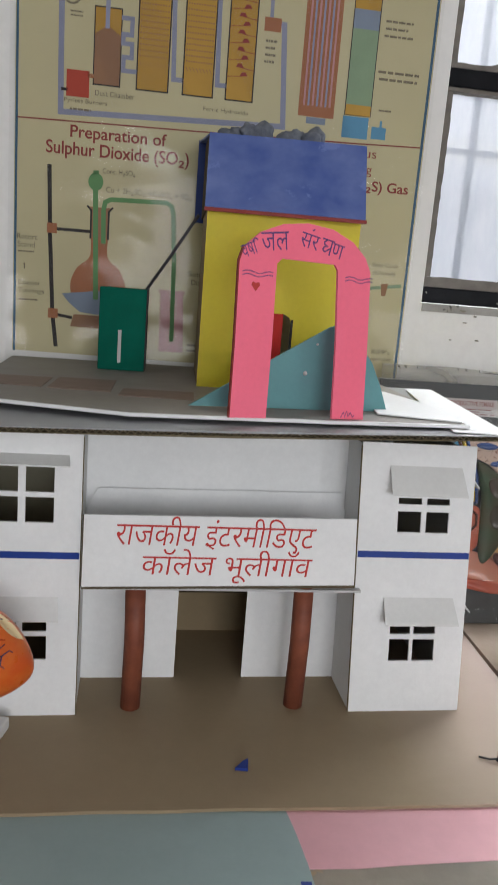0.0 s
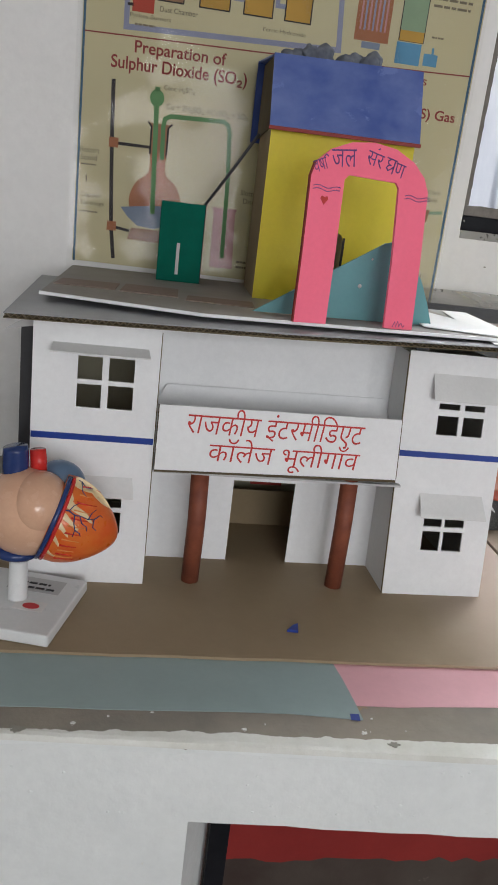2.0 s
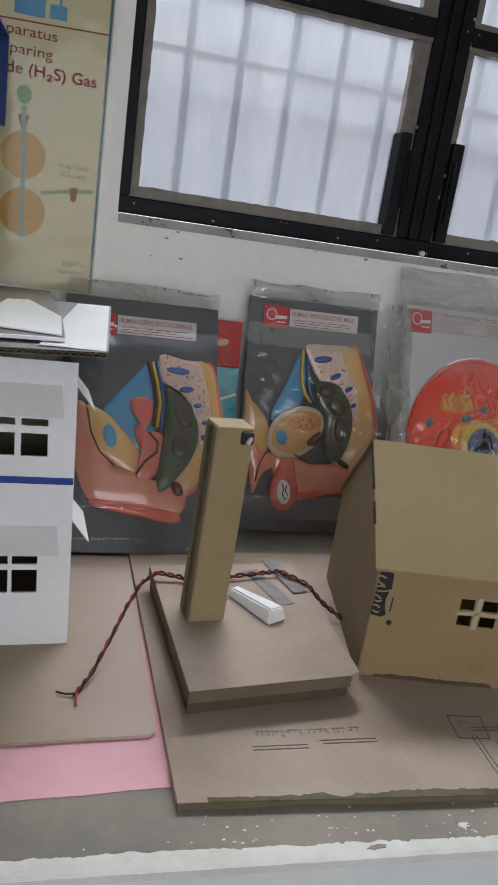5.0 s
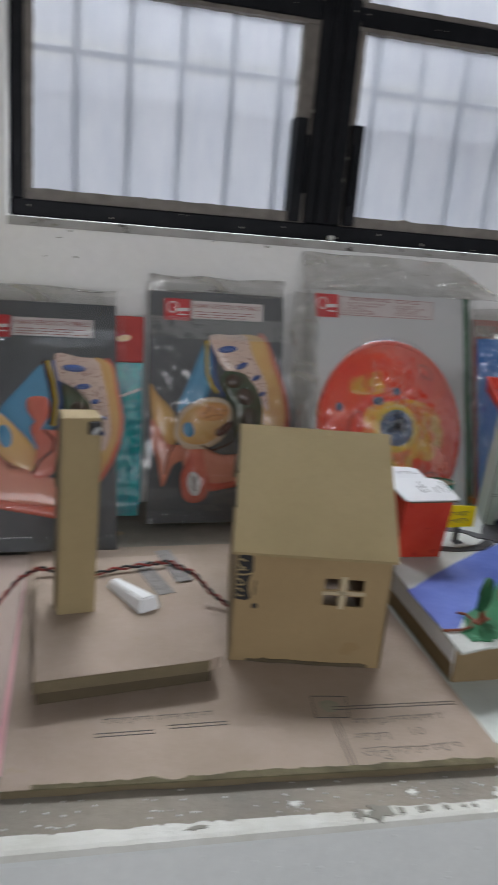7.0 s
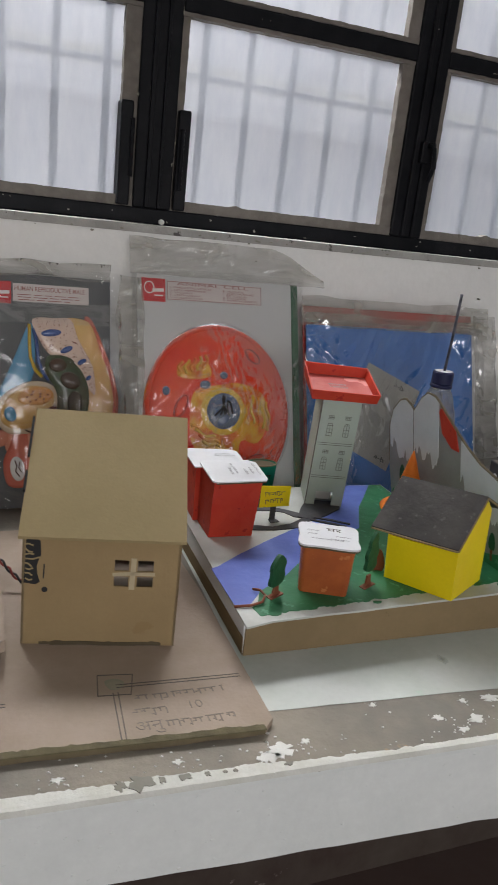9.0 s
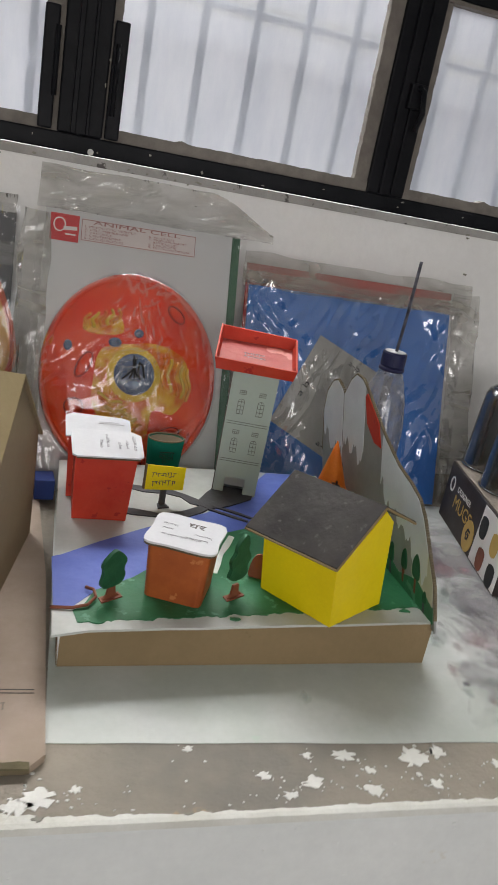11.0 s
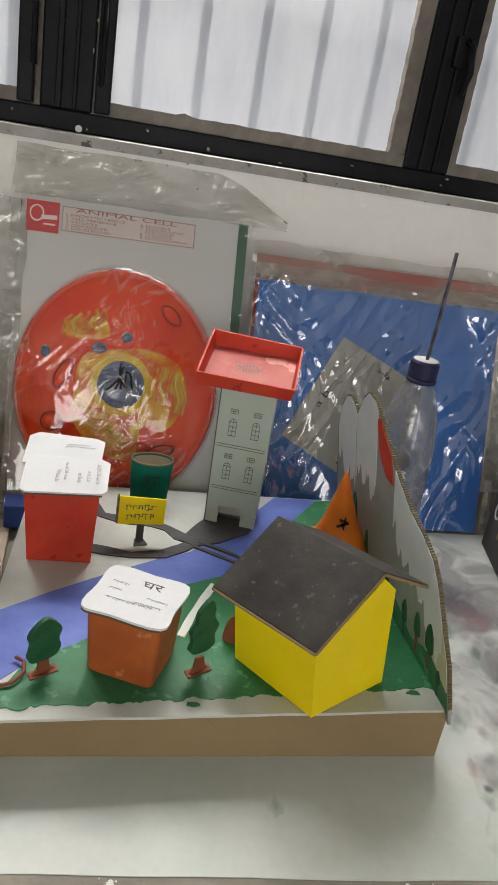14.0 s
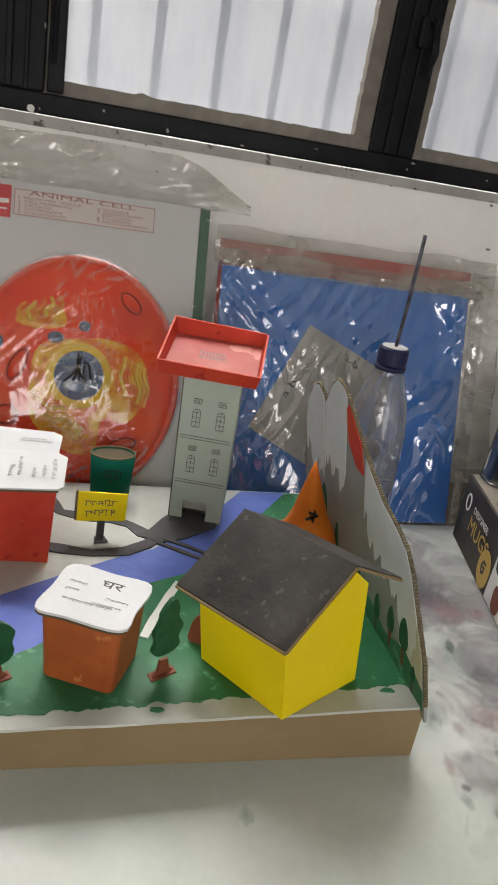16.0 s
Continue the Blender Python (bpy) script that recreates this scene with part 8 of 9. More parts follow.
wall("gable_wall", S, E_, [(0, 0.110), (0.82, 0.193), (1, 0.168)])
wall("front_wall", W_, S, [(0, 0.101), (1, 0.110)])
wall("back_wall", E_, N_, [(0, 0.166), (1, 0.158)])
wall("far_wall", N_, W_, [(0, 0.158), (0.18, 0.183), (1, 0.101)])
rf = [(2.071, 1.124, 0.9485), (1.966, 1.262, 0.943), (2.050, 1.309, 1.0275), (2.155, 1.171, 1.033)]
part("roof_front", hexa(bms(), [(x, y, z) for x, y, z in rf], [(x, y, z + 0.004) for x, y, z in rf]), M_SLATE, yh, "dark painted card roof")
rb = [(2.1555, 1.1715, 1.0325), (2.0505, 1.3095, 1.027), (2.142, 1.361, 0.9775), (2.247, 1.223, 0.983)]
part("roof_back", hexa(bms(), [(x, y, z) for x, y, z in rb], [(x, y, z + 0.004) for x, y, z in rb]), M_SLATE, yh, "dark painted card roof")
bm = bms()
for p, q in ((rf[0], rf[3]), (rb[0], rb[3]), (rf[1], rf[0])):
    tube(bm, [p, q], 0.0023, 6)
part("roof_hem", bm, M_KRAFT_DARK, yh, "brown card hem")

# paper cone
cone = thing("paper_cone", "orange paper cone with a flared brim", "cone", pose(2.236, 1.530, G, 4, -6, 0))
part("cone", lathe(bms(), [(0.056, 0.028), (0.044, 0.050), (0.030, 0.080), (0.020, 0.115), (0.010, 0.150), (0.001, 0.179)], 24), M_ORANGE, cone, smooth=True)
part("brim", lathe(bms(), [(0.042, 0.0), (0.046, 0.014), (0.061, 0.025), (0.066, 0.029), (0.055, 0.032)], 24), M_ORANGE, cone, "flared orange brim", smooth=True)
part("star_mark", line(bms(), [(-0.016, 0.088), (0.004, 0.094), (-0.012, 0.102), (-0.004, 0.082), (-0.002, 0.104)], 0.0012, -0.034, -0.028), M_BLACKINK, cone, "small black pen star")

# mountain panel along the right edge
mtn = thing("mountain_panel", "standing card panel painted as grey mountains with trees", "panel", frame_of((2.292, 1.165, VZ - 0.001), (0, 1, 0), (-0.06, 0, 0.30)))
prof = [(-0.018, -0.014), (0.0, -0.004), (0.51, 0.0), (0.52, 0.10), (0.515, 0.20), (0.495, 0.25), (0.462, 0.282), (0.440, 0.290), (0.418, 0.282), (0.405, 0.272), (0.392, 0.284), (0.370, 0.312), (0.345, 0.330), (0.315, 0.328), (0.290, 0.312),
        (0.255, 0.285), (0.200, 0.248), (0.150, 0.222), (0.100, 0.210), (0.065, 0.196), (0.045, 0.172), (0.020, 0.120), (-0.005, 0.070), (-0.016, 0.010)]
part("board", prism(bms(), prof, 0.002, 0.006), M_MTN, mtn)
edge = [(x, z) for x, z in prof[3:]]
bm = bms()
for k in range(len(edge) - 1):
    (x0, z0), (x1, z1) = edge[k], edge[k + 1]
    m = max(1, int(math.hypot(x1 - x0, z1 - z0) / 0.0043))
    for j in range(m):
        xx, zz = x0 + (x1 - x0) * (j + 0.5) / m, z0 + (z1 - z0) * (j + 0.5) / m
        box(bm, xx - 0.0016, 0.0014, zz - 0.0016, xx + 0.0012, 0.0066, zz + 0.0016)
part("cut_edge", bm, M_CORR, mtn, "fluted brown cut edge", kind="stuff")


def drips(pts_top, pts_low, seed):
    q = random.Random(seed)
    out = list(pts_top)
    lift = q.uniform(0, 50)
    for k in range(48):
        s = 1 - k / 47
        x = pts_low[0] + (pts_low[1] - pts_low[0]) * s
        run = 0.055 * noise.noise(Vector((x * 38, lift, 0))) + 0.030 * noise.noise(Vector((x * 110, lift, 4)))
        out.append((x, pts_low[2] + (pts_low[3] - pts_low[2]) * s - 0.012 + run))
    return out


part("snow", prism(bms(), drips([(0.408, 0.272), (0.418, 0.280), (0.440, 0.288), (0.462, 0.280), (0.494, 0.248), (0.512, 0.20)], (0.405, 0.510, 0.19, 0.17), 5)[:6] + drips([], (0.408, 0.510, 0.15, 0.165), 5), 0.006, 0.0072), M_SNOW, mtn, "white painted snow")
part("snow", prism(bms(), [(0.300, 0.316), (0.315, 0.326), (0.345, 0.328), (0.370, 0.310), (0.392, 0.282), (0.402, 0.270)] + drips([], (0.300, 0.402, 0.20, 0.175), 6), 0.006, 0.0072), M_SNOW, mtn, "white painted snow")
part("snow", prism(bms(), [(0.022, 0.118), (0.046, 0.170), (0.066, 0.194), (0.100, 0.208), (0.150, 0.220), (0.200, 0.246), (0.215, 0.254)] + drips([], (0.018, 0.215, 0.062, 0.165), 7), 0.006, 0.0072), M_SNOW, mtn, "white painted snow")
part("pale_foreground", prism(bms(), [(-0.006, 0.03), (0.060, 0.028), (0.075, 0.06), (0.055, 0.095), (0.020, 0.112), (0.0, 0.075)], 0.006, 0.0070), M_CREAMP, mtn, "cream painted foreground")
part("red_patch", prism(bms(), [(0.235, 0.270), (0.290, 0.308), (0.298, 0.300), (0.285, 0.25), (0.25, 0.225), (0.222, 0.225)], 0.006, 0.0080), M_REDBOX, mtn, "red painted patch")
for k, (x, z, h, w) in enumerate(((0.455, 0.052, 0.060, 0.011), (0.405, 0.040, 0.080, 0.013), (0.368, 0.020, 0.040, 0.007), (0.335, 0.012, 0.070, 0.006), (0.262, 0.010, 0.055, 0.008), (0.228, 0.014, 0.062, 0.006), (0.150, 0.020, 0.050, 0.008), (0.100, 0.032, 0.052, 0.009), (0.055, 0.036, 0.062, 0.013), (0.020, 0.016, 0.030, 0.006))):
    part("painted_tree", prism(bms(), rounded([(x - w, z + h * 0.3), (x - w * 0.9, z + h * 0.75), (x, z + h), (x + w * 0.9, z + h * 0.7), (x + w, z + h * 0.3), (x, z + h * 0.2)], 3), 0.006, 0.0080), M_TREEGREEN, mtn, "painted dark green tree")
    part("painted_trunk", line(bms(), [(x, z - 0.014), (x + 0.002, z + h * 0.4)], 0.006, 0.006, 0.0078), M_TRUNK if k % 3 else M_ROADP, mtn, "painted brown trunk")
part("painted_bank", prism(bms(), [(-0.012, 0.0), (0.505, 0.005), (0.50, 0.03), (0.44, 0.02), (0.36, 0.035), (0.29, 0.02), (0.20, 0.045), (0.12, 0.025), (0.05, 0.05), (-0.008, 0.03)], 0.006, 0.0074), M_GRASS, mtn, "green painted bank")

# bottle with a cap and stick
bot = thing("capped_bottle", "clear plastic bottle with a navy cap and a dark stick", "bottle", pose(2.392, 1.695, TOP + 0.0016))
part("body", lathe(bms(), [(0.052, 0.0), (0.060, 0.010), (0.060, 0.16), (0.058, 0.25), (0.048, 0.31), (0.034, 0.355), (0.026, 0.372), (0.026, 0.382)], 32), M_BOTTLE, bot, smooth=True)
part("neck_ring", lathe(bms(), [(0.026, 0.374), (0.029, 0.376), (0.029, 0.381), (0.026, 0.383)], 28), M_NAVYCAP, bot, smooth=True)
part("cap", lathe(bms(), [(0.026, 0.384), (0.0275, 0.386), (0.0275, 0.414), (0.025, 0.417)], 28), M_NAVYCAP, bot, "navy ribbed screw cap", smooth=False)
part("cap_top", lathe(bms(), [(0.023, 0.4172), (0.023, 0.4182)], 24), M_GREYCARD, bot, "pale cap top")
part("stick", tube(bms(), [(0.002, 0.0, 0.418), (0.000, -0.01, 0.50), (-0.004, -0.02, 0.617)], 0.0036, 8), M_STICK, bot, "dark mottled stick", smooth=True)
part("inner_tube", tube(bms(), [(0.0, 0, 0.36), (-0.012, -0.01, 0.24)], 0.010, 12, 0.006), M_BOTTLE, bot, "clear inner tube", smooth=True)
part("bulb", lathe(bms(), [(0.004, 0.195), (0.022, 0.200), (0.028, 0.215), (0.024, 0.232), (0.010, 0.24)], 20, (-0.012, -0.008)), M_BULB, bot, "dark bulb inside", smooth=True)

# mug carton and steel pot
mb = thing("mug_carton", "dark brown mug carton with gold lettering", "carton", frame_of((2.569, 1.365, TOP + 0.0014), (0.972, -0.234, 0), (0, 0, 1)))
part("body", soft_box(0, 0, 0, 0.30, 0.406, 0.146, 0.002), M_MUGBOX, mb)
part("lid_panel", box(bms(), 0.004, 0.004, 0.1465, 0.296, 0.402, 0.1485), M_GREYBROWN, mb, "dull grey-brown carton top")
facing = frame_of((0, 0, 0), (0, -1, 0), (0, 0, 1))
write("DESIGNER", -0.322, 0.096, 0.095, 0.014, M_LABEL_WHITE, mb, -0.0012, facing, label="pale print")
write("MUGS", -0.328, 0.054, 0.125, 0.033, M_GOLD, mb, -0.0012, facing, label="gold print")
part("print_ring", line(bms(), oval(-0.365, 0.100, 0.013, 0.017, 16) + oval(-0.365, 0.100, 0.013, 0.017, 16)[:1], 0.004, -0.0014, 0), M_LABEL_WHITE, mb, "pale printed ring", m=facing)
part("print_disc", prism(bms(), oval(-0.197, 0.040, 0.032, 0.038, 24), -0.0014, 0), M_GOLD, mb, "golden printed disc", m=facing)
part("print_cup", line(bms(), [(-0.190, 0.052), (-0.202, 0.054), (-0.209, 0.042), (-0.203, 0.030), (-0.194, 0.033), (-0.193, 0.043), (-0.200, 0.043)], 0.005, -0.0019, -0.0012), M_BLACKINK, mb, "dark printed swirl", m=facing)
part("picture_panel", prism(bms(), [(-0.160, 0.004), (-0.003, 0.004), (-0.003, 0.142), (-0.150, 0.142)], -0.0014, 0), M_LABEL_WHITE, mb, "white picture panel", m=facing)
for x, z, mat in ((-0.142, 0.095, M_BLACKINK), (-0.118, 0.030, M_COLUMN), (-0.070, 0.088, M_GOLD), (-0.052, 0.026, M_BLACKINK)):
    part("picture_mug", prism(bms(), rounded([(x, z - 0.020), (x + 0.030, z - 0.020), (x + 0.032, z + 0.022), (x - 0.002, z + 0.022)], 3), -0.0022, -0.001), mat, mb, "printed mug", m=facing)
pot = thing("steel_tumbler", "polished steel tumbler upside down on the carton", "tumbler", pose(2.695, 1.580, TOP + 0.1502), "tumblers on the carton")
part("body", lathe(bms(), [(0.060, 0.0), (0.061, 0.004), (0.058, 0.05), (0.055, 0.12), (0.051, 0.185), (0.045, 0.200), (0.030, 0.204)], 36), M_STEEL, pot, smooth=True)
part("rim", tube(bms(), [(0.0605 * math.cos(a), 0.0605 * math.sin(a), 0.003) for a in (2 * math.pi * k / 36 for k in range(37))], 0.0025, 8), M_STEEL, pot, smooth=True)
part("base_ring", tube(bms(), [(0.036 * math.cos(a), 0.036 * math.sin(a), 0.204) for a in (2 * math.pi * k / 28 for k in range(29))], 0.003, 8), M_STEEL, pot, smooth=True)
for x, y in ((2.735, 1.722), (2.848, 1.700)):
    copy_thing(pot, pose(x, y, TOP + 0.1502))

# ---- the heart model beside the school ----
M_FLESH = glossy("beige_heart_plastic", (0.68, 0.42, 0.28), (0.62, 0.36, 0.24), 14.0, 0.25, 0.4, 0.05, 60)
M_MUSCLE = glossy("orange_heart_plastic", (0.64, 0.095, 0.016), (0.68, 0.17, 0.03), 26.0, 0.3, 0.15, 0.15, 60, spots=(0.70, 0.42, 0.15), spot_amount=0.64, spot_scale=24)
M_MUSCLE_PALE = glossy("pale_orange_heart_plastic", (0.72, 0.30, 0.09), (0.66, 0.20, 0.05), 40.0, 0.3, 0.15, 0.1, 60)
M_VEIN = glossy("navy_heart_plastic", (0.02, 0.045, 0.17), (0.015, 0.035, 0.13), 20.0, 0.25, 0.4, 0.05, 60)
M_ARTERY = glossy("red_heart_plastic", (0.58, 0.03, 0.025), (0.50, 0.025, 0.02), 20.0, 0.25, 0.4, 0.05, 60)
M_BLUELOBE = glossy("grey_blue_heart_plastic", (0.13, 0.20, 0.30), (0.10, 0.16, 0.25), 20.0, 0.3, 0.3, 0.05, 60)
M_FATLINE = glossy("cream_heart_plastic", (0.72, 0.58, 0.34), (0.68, 0.50, 0.28), 30.0, 0.3, 0.3, 0.1, 60)
M_STAND = material("white_stand_plastic", (0.74, 0.75, 0.75), (0.68, 0.69, 0.69), 0.3, 8.0, 0.5, 0.02, 60)
heart = thing("heart_model", "glossy plastic heart model on a white stand", "heart model", pose(0.0, 1.215, TOP + 0.0078))


def blob(parent, name, mat, centre, radii, turn=(0, 0, 0), shape=None, label="", sub=4):
    bm = bms()
    bmesh.ops.create_icosphere(bm, subdivisions=sub, radius=1.0)
    for v in bm.verts:
        if shape:
            v.co = shape(v.co.copy())
    bm.transform(Matrix.Translation(centre) @ pose(0, 0, 0, *turn) @ Matrix.Diagonal((*radii, 1)))
    return part(name, bm, mat, parent, label, True)


def taper(v):
    f = 1 - 0.32 * max(0.0, v.x) ** 2
    v.x = max(v.x, -0.16)
    return Vector((v.x, v.y * f, v.z * f))


VC, VR, VA = Vector((0.045, 0.018, 0.178)), (0.092, 0.065, 0.070), radians(18)
blob(heart, "ventricle", M_MUSCLE, VC, VR, (0, 18, 0), taper, "orange ventricle with pale streaks")
blob(heart, "atrium", M_FLESH, (-0.006, 0.014, 0.188), (0.072, 0.067, 0.069), (0, 14, 0), None, "smooth beige upper chamber")
blob(heart, "inner_lobe", M_FLESH, (0.012, 0.000, 0.208), (0.046, 0.056, 0.050), (0, 10, 0), None, "raised beige lobe")
blob(heart, "back_lobe", M_BLUELOBE, (0.040, 0.052, 0.228), (0.038, 0.030, 0.032), (0, 24, 0), None, "grey-blue rear lobe", 3)
blob(heart, "lower_vein", M_VEIN, (-0.023, 0.022, 0.122), (0.040, 0.044, 0.016), (0, 4, 0), None, "navy lower vein", 3)
part("vein", tube(bms(), [(-0.026, 0.022, 0.225), (-0.027, 0.020, 0.262), (-0.027, 0.020, 0.284), (-0.028, 0.020, 0.290)], 0.0205, 20, 0.0185), M_VEIN, heart, "thick navy vessel", True)
part("artery", tube(bms(), [(0.006, 0.030, 0.228), (0.006, 0.030, 0.264), (0.004, 0.030, 0.284)], 0.0135, 18, 0.012), M_ARTERY, heart, "red vessel", True)


def on_muscle(x, z, lift=0.0008):
    """The point of the ventricle's front at (x, z)."""
    dx, dz = x - VC.x, z - VC.z
    u, w = dx * math.cos(VA) - dz * math.sin(VA), dx * math.sin(VA) + dz * math.cos(VA)
    f = 1 - 0.32 * max(0.0, u / VR[0]) ** 2
    q = 1 - (u / VR[0]) ** 2 - (w / (VR[2] * f)) ** 2
    return (x, VC.y - VR[1] * f * math.sqrt(max(0.005, q)) - lift, z)


ring = []
for k in range(19):
    a = -1.42 + 2.84 * k / 18
    ring.append(on_muscle(0.032 + 0.0235 * math.sin(a) + 0.007 * math.cos(a), 0.1815 + 0.066 * math.sin(a) + 0.010 * math.cos(a), 0.001))
part("groove_vein", tube(bms(), ring, 0.0040, 8), M_VEIN, heart, "navy groove vein", True)
part("groove_artery", tube(bms(), [on_muscle(x + 0.0065, z - 0.002, 0.0006) for x, y, z in ring], 0.0030, 8), M_ARTERY, heart, "red groove artery", True)
# cream fat along the groove and running down between the muscle bands
rnd = random.Random(33)
for k, (pts, w) in enumerate(((((0.066, 0.246), (0.080, 0.240), (0.100, 0.226), (0.118, 0.204)), 0.007), (((0.056, 0.226), (0.070, 0.216), (0.084, 0.206), (0.095, 0.193)), 0.008), (((0.053, 0.210), (0.064, 0.199), (0.076, 0.186)), 0.006),
                              (((0.048, 0.196), (0.056, 0.186), (0.062, 0.176)), 0.006), (((0.042, 0.176), (0.047, 0.166), (0.050, 0.160)), 0.005), (((0.031, 0.150), (0.037, 0.143), (0.044, 0.138)), 0.005), (((0.058, 0.242), (0.062, 0.232), (0.066, 0.226)), 0.007))):
    lft = [(x - w * 0.4 * (1 - i / len(pts)) - 0.001, z - w * 0.5 * (1 - i / len(pts)) + rnd.uniform(-0.001, 0.001)) for i, (x, z) in enumerate(pts)]
    rgt = [(x + w * 0.4 * (1 - i / len(pts)), z + w * 0.5 * (1 - i / len(pts)) + rnd.uniform(-0.001, 0.001)) for i, (x, z) in enumerate(pts)]
    bm = bms()
    dome(bm, rounded(lft + rgt[::-1], 3), 0.0008, 0)
    for v in bm.verts:
        v.co = Vector(on_muscle(v.co.x, v.co.z, 0.0002 - v.co.y))
    part("fat_streak", bm, M_FATLINE, heart, "cream streak", True)
for k in range(13):
    a = -1.25 + 0.19 * k
    x0, z0 = 0.056 + 0.020 * math.sin(a), 0.190 + 0.058 * math.sin(a)
    pts = [on_muscle(x0 + d * math.cos(VA), z0 - d * (0.30 + 0.12 * math.sin(a)), 0.0001) for d in (0.004, 0.016, 0.028 + 0.008 * rnd.random())]
    part("muscle_band", tube(bms(), pts, 0.0016, 6, 0.0006), M_MUSCLE_PALE if k % 2 else M_ARTERY, heart, "streaked muscle band", True)
TREE = [((0.052, 0.216), (0.062, 0.214), (0.070, 0.208), (0.080, 0.205), (0.090, 0.199), (0.098, 0.197)), ((0.070, 0.208), (0.070, 0.196), (0.072, 0.186), (0.069, 0.176)), ((0.072, 0.186), (0.079, 0.180), (0.080, 0.175)),
        ((0.078, 0.205), (0.081, 0.195), (0.088, 0.189), (0.089, 0.182)), ((0.098, 0.197), (0.106, 0.200), (0.110, 0.196)), ((0.098, 0.197), (0.097, 0.186), (0.102, 0.180)), ((0.062, 0.214), (0.068, 0.220), (0.075, 0.222)), ((0.090, 0.199), (0.094, 0.206), (0.100, 0.209)),
        ((0.064, 0.246), (0.074, 0.243), (0.082, 0.236), (0.092, 0.232)), ((0.074, 0.243), (0.078, 0.234), (0.084, 0.228))]
for k, pts in enumerate(TREE):
    part("surface_vessel", tube(bms(), [on_muscle(x, z, 0.0012) for x, z in pts], 0.0014 if k == 0 else 0.0010, 6, 0.0006), M_VEIN, heart, "thin dark surface vessel", True)
part("post", lathe(bms(), [(0.0165, 0.020), (0.0160, 0.022), (0.0145, 0.086), (0.0135, 0.088)], 24, (-0.023, 0.045)), M_STAND, heart, "white tapered post", True)
part("pin", tube(bms(), [(-0.023, 0.042, 0.086), (-0.023, 0.036, 0.125)], 0.003, 8), M_STEEL, heart, "thin metal pin", True)
bp = part("base_plate", soft_box(-0.205, -0.002, 0, 0, 0.185, 0.020, 0.003), M_STAND, heart, "white plastic base plate", m=pose(0.043, -0.068, 0, 0, 0, -13))
tag = part("base_label", box(bms(), -0.085, 0.060, 0.0201, -0.035, 0.090, 0.0206), M_LABEL_WHITE, bp, "white maker's label", m=pose(0.043, -0.068, 0, 0, 0, -13))
part("label_mark", prism(bms(), oval(-0.058, 0.074, 0.014, 0.009, 16), -0.0005, 0), M_LABEL_RED, bp, "red maker's mark", m=pose(0.043, -0.068, 0.0207, 0, 0, -13) @ pose(0, 0, 0, -90, 0, 0))
part("title_label", box(bms(), -0.120, 0.120, 0.0201, -0.030, 0.165, 0.0206), M_GREYCARD, bp, "grey printed label", m=pose(0.043, -0.068, 0, 0, 0, -13))
scribble(bp, -0.112, 0.128, 0.075, 0.03, 2, M_BLACKINK, 0, pose(0.043, -0.068, 0.0208, 0, 0, -13) @ pose(0, 0, 0, -90, 0, 0), 120, thick=0.4)

# ---- the laminated chemistry poster ----
M_POSTER = material("laminated_cream_poster", (0.58, 0.53, 0.33), (0.52, 0.475, 0.295), 0.55, 3.0, 0.6, 0.0, 9.0)
M_LAMINATE = clear_film("poster_laminate", 0.004, (0.7, 0.7, 0.7), 0.0, 0.10, 6.0, 0.08, 1.30, 25.0, 0.5, 0.22, 18.0)


def ink(name, c):
    return material(name, c, tuple(v * 0.88 for v in c), 0.55, 20.0, 0.6, 0.0)


I_RED, I_PIPE, I_GOLD, I_BROWN = ink("maroon_print", (0.26, 0.05, 0.045)), ink("lavender_print", (0.28, 0.30, 0.42)), ink("amber_print", (0.48, 0.28, 0.05)), ink("brown_print_fill", (0.30, 0.16, 0.09))
I_BLACK, I_GREEN, I_COPPER, I_BLUE = ink("black_print", (0.035, 0.03, 0.03)), ink("green_print", (0.12, 0.27, 0.11)), ink("copper_print", (0.38, 0.15, 0.07)), ink("blue_print", (0.10, 0.28, 0.45))
I_SCARLET, I_SLATE, I_PINK, I_TEXT, I_BORDER, I_PALEGREEN = ink("scarlet_print", (0.42, 0.06, 0.035)), ink("slate_print", (0.22, 0.27, 0.36)), ink("pink_print", (0.50, 0.26, 0.26)), ink("grey_brown_print", (0.20, 0.17, 0.12)), ink("dark_blue_print", (0.05, 0.13, 0.22)), ink("sage_print", (0.24, 0.34, 0.22))
poster = thing("chemistry_poster", "laminated cream chemistry poster with coloured apparatus drawings on the wall", "poster", pose(-0.045, 2.026, 1.27))
PW, PH = 0.918, 1.02
bm = bms()
grid = []
for k in range(45):
    row = []
    for i in range(41):
        x, z = -0.012 + (PW + 0.02) * i / 40, -0.055 + (PH + 0.06) * k / 44
        curl = 0.016 * max(0.0, (0.05 - z) / 0.1) ** 1.5 + 0.010 * max(0.0, (0.06 - x) / 0.07) ** 2 * max(0, 1 - z / 0.35)
        row.append(bm.verts.new((x, -curl - 0.0012 - 0.0012 * math.sin(x * 9 + z * 4) ** 2, z)))
    grid.append(row)
for a, b in zip(grid, grid[1:]):
    for i in range(40):
        bm.faces.new((a[i], a[i + 1], b[i + 1], b[i]))
lam = part("laminate", bm, M_LAMINATE, poster, "clear laminate margin curling at the foot", True)
sheet_ = part("print_sheet", prism(bms(), [(0.0, 0.0), (PW, -0.01), (PW, PH), (0, PH)], -0.0008, 0.001), M_POSTER, poster, "cream printed sheet")


def pr(name, pts, mat, layer=1, label=""):
    return part(name, prism(bms(), pts, -0.0008 - 0.0004 * layer, -0.0006), mat, sheet_, label)


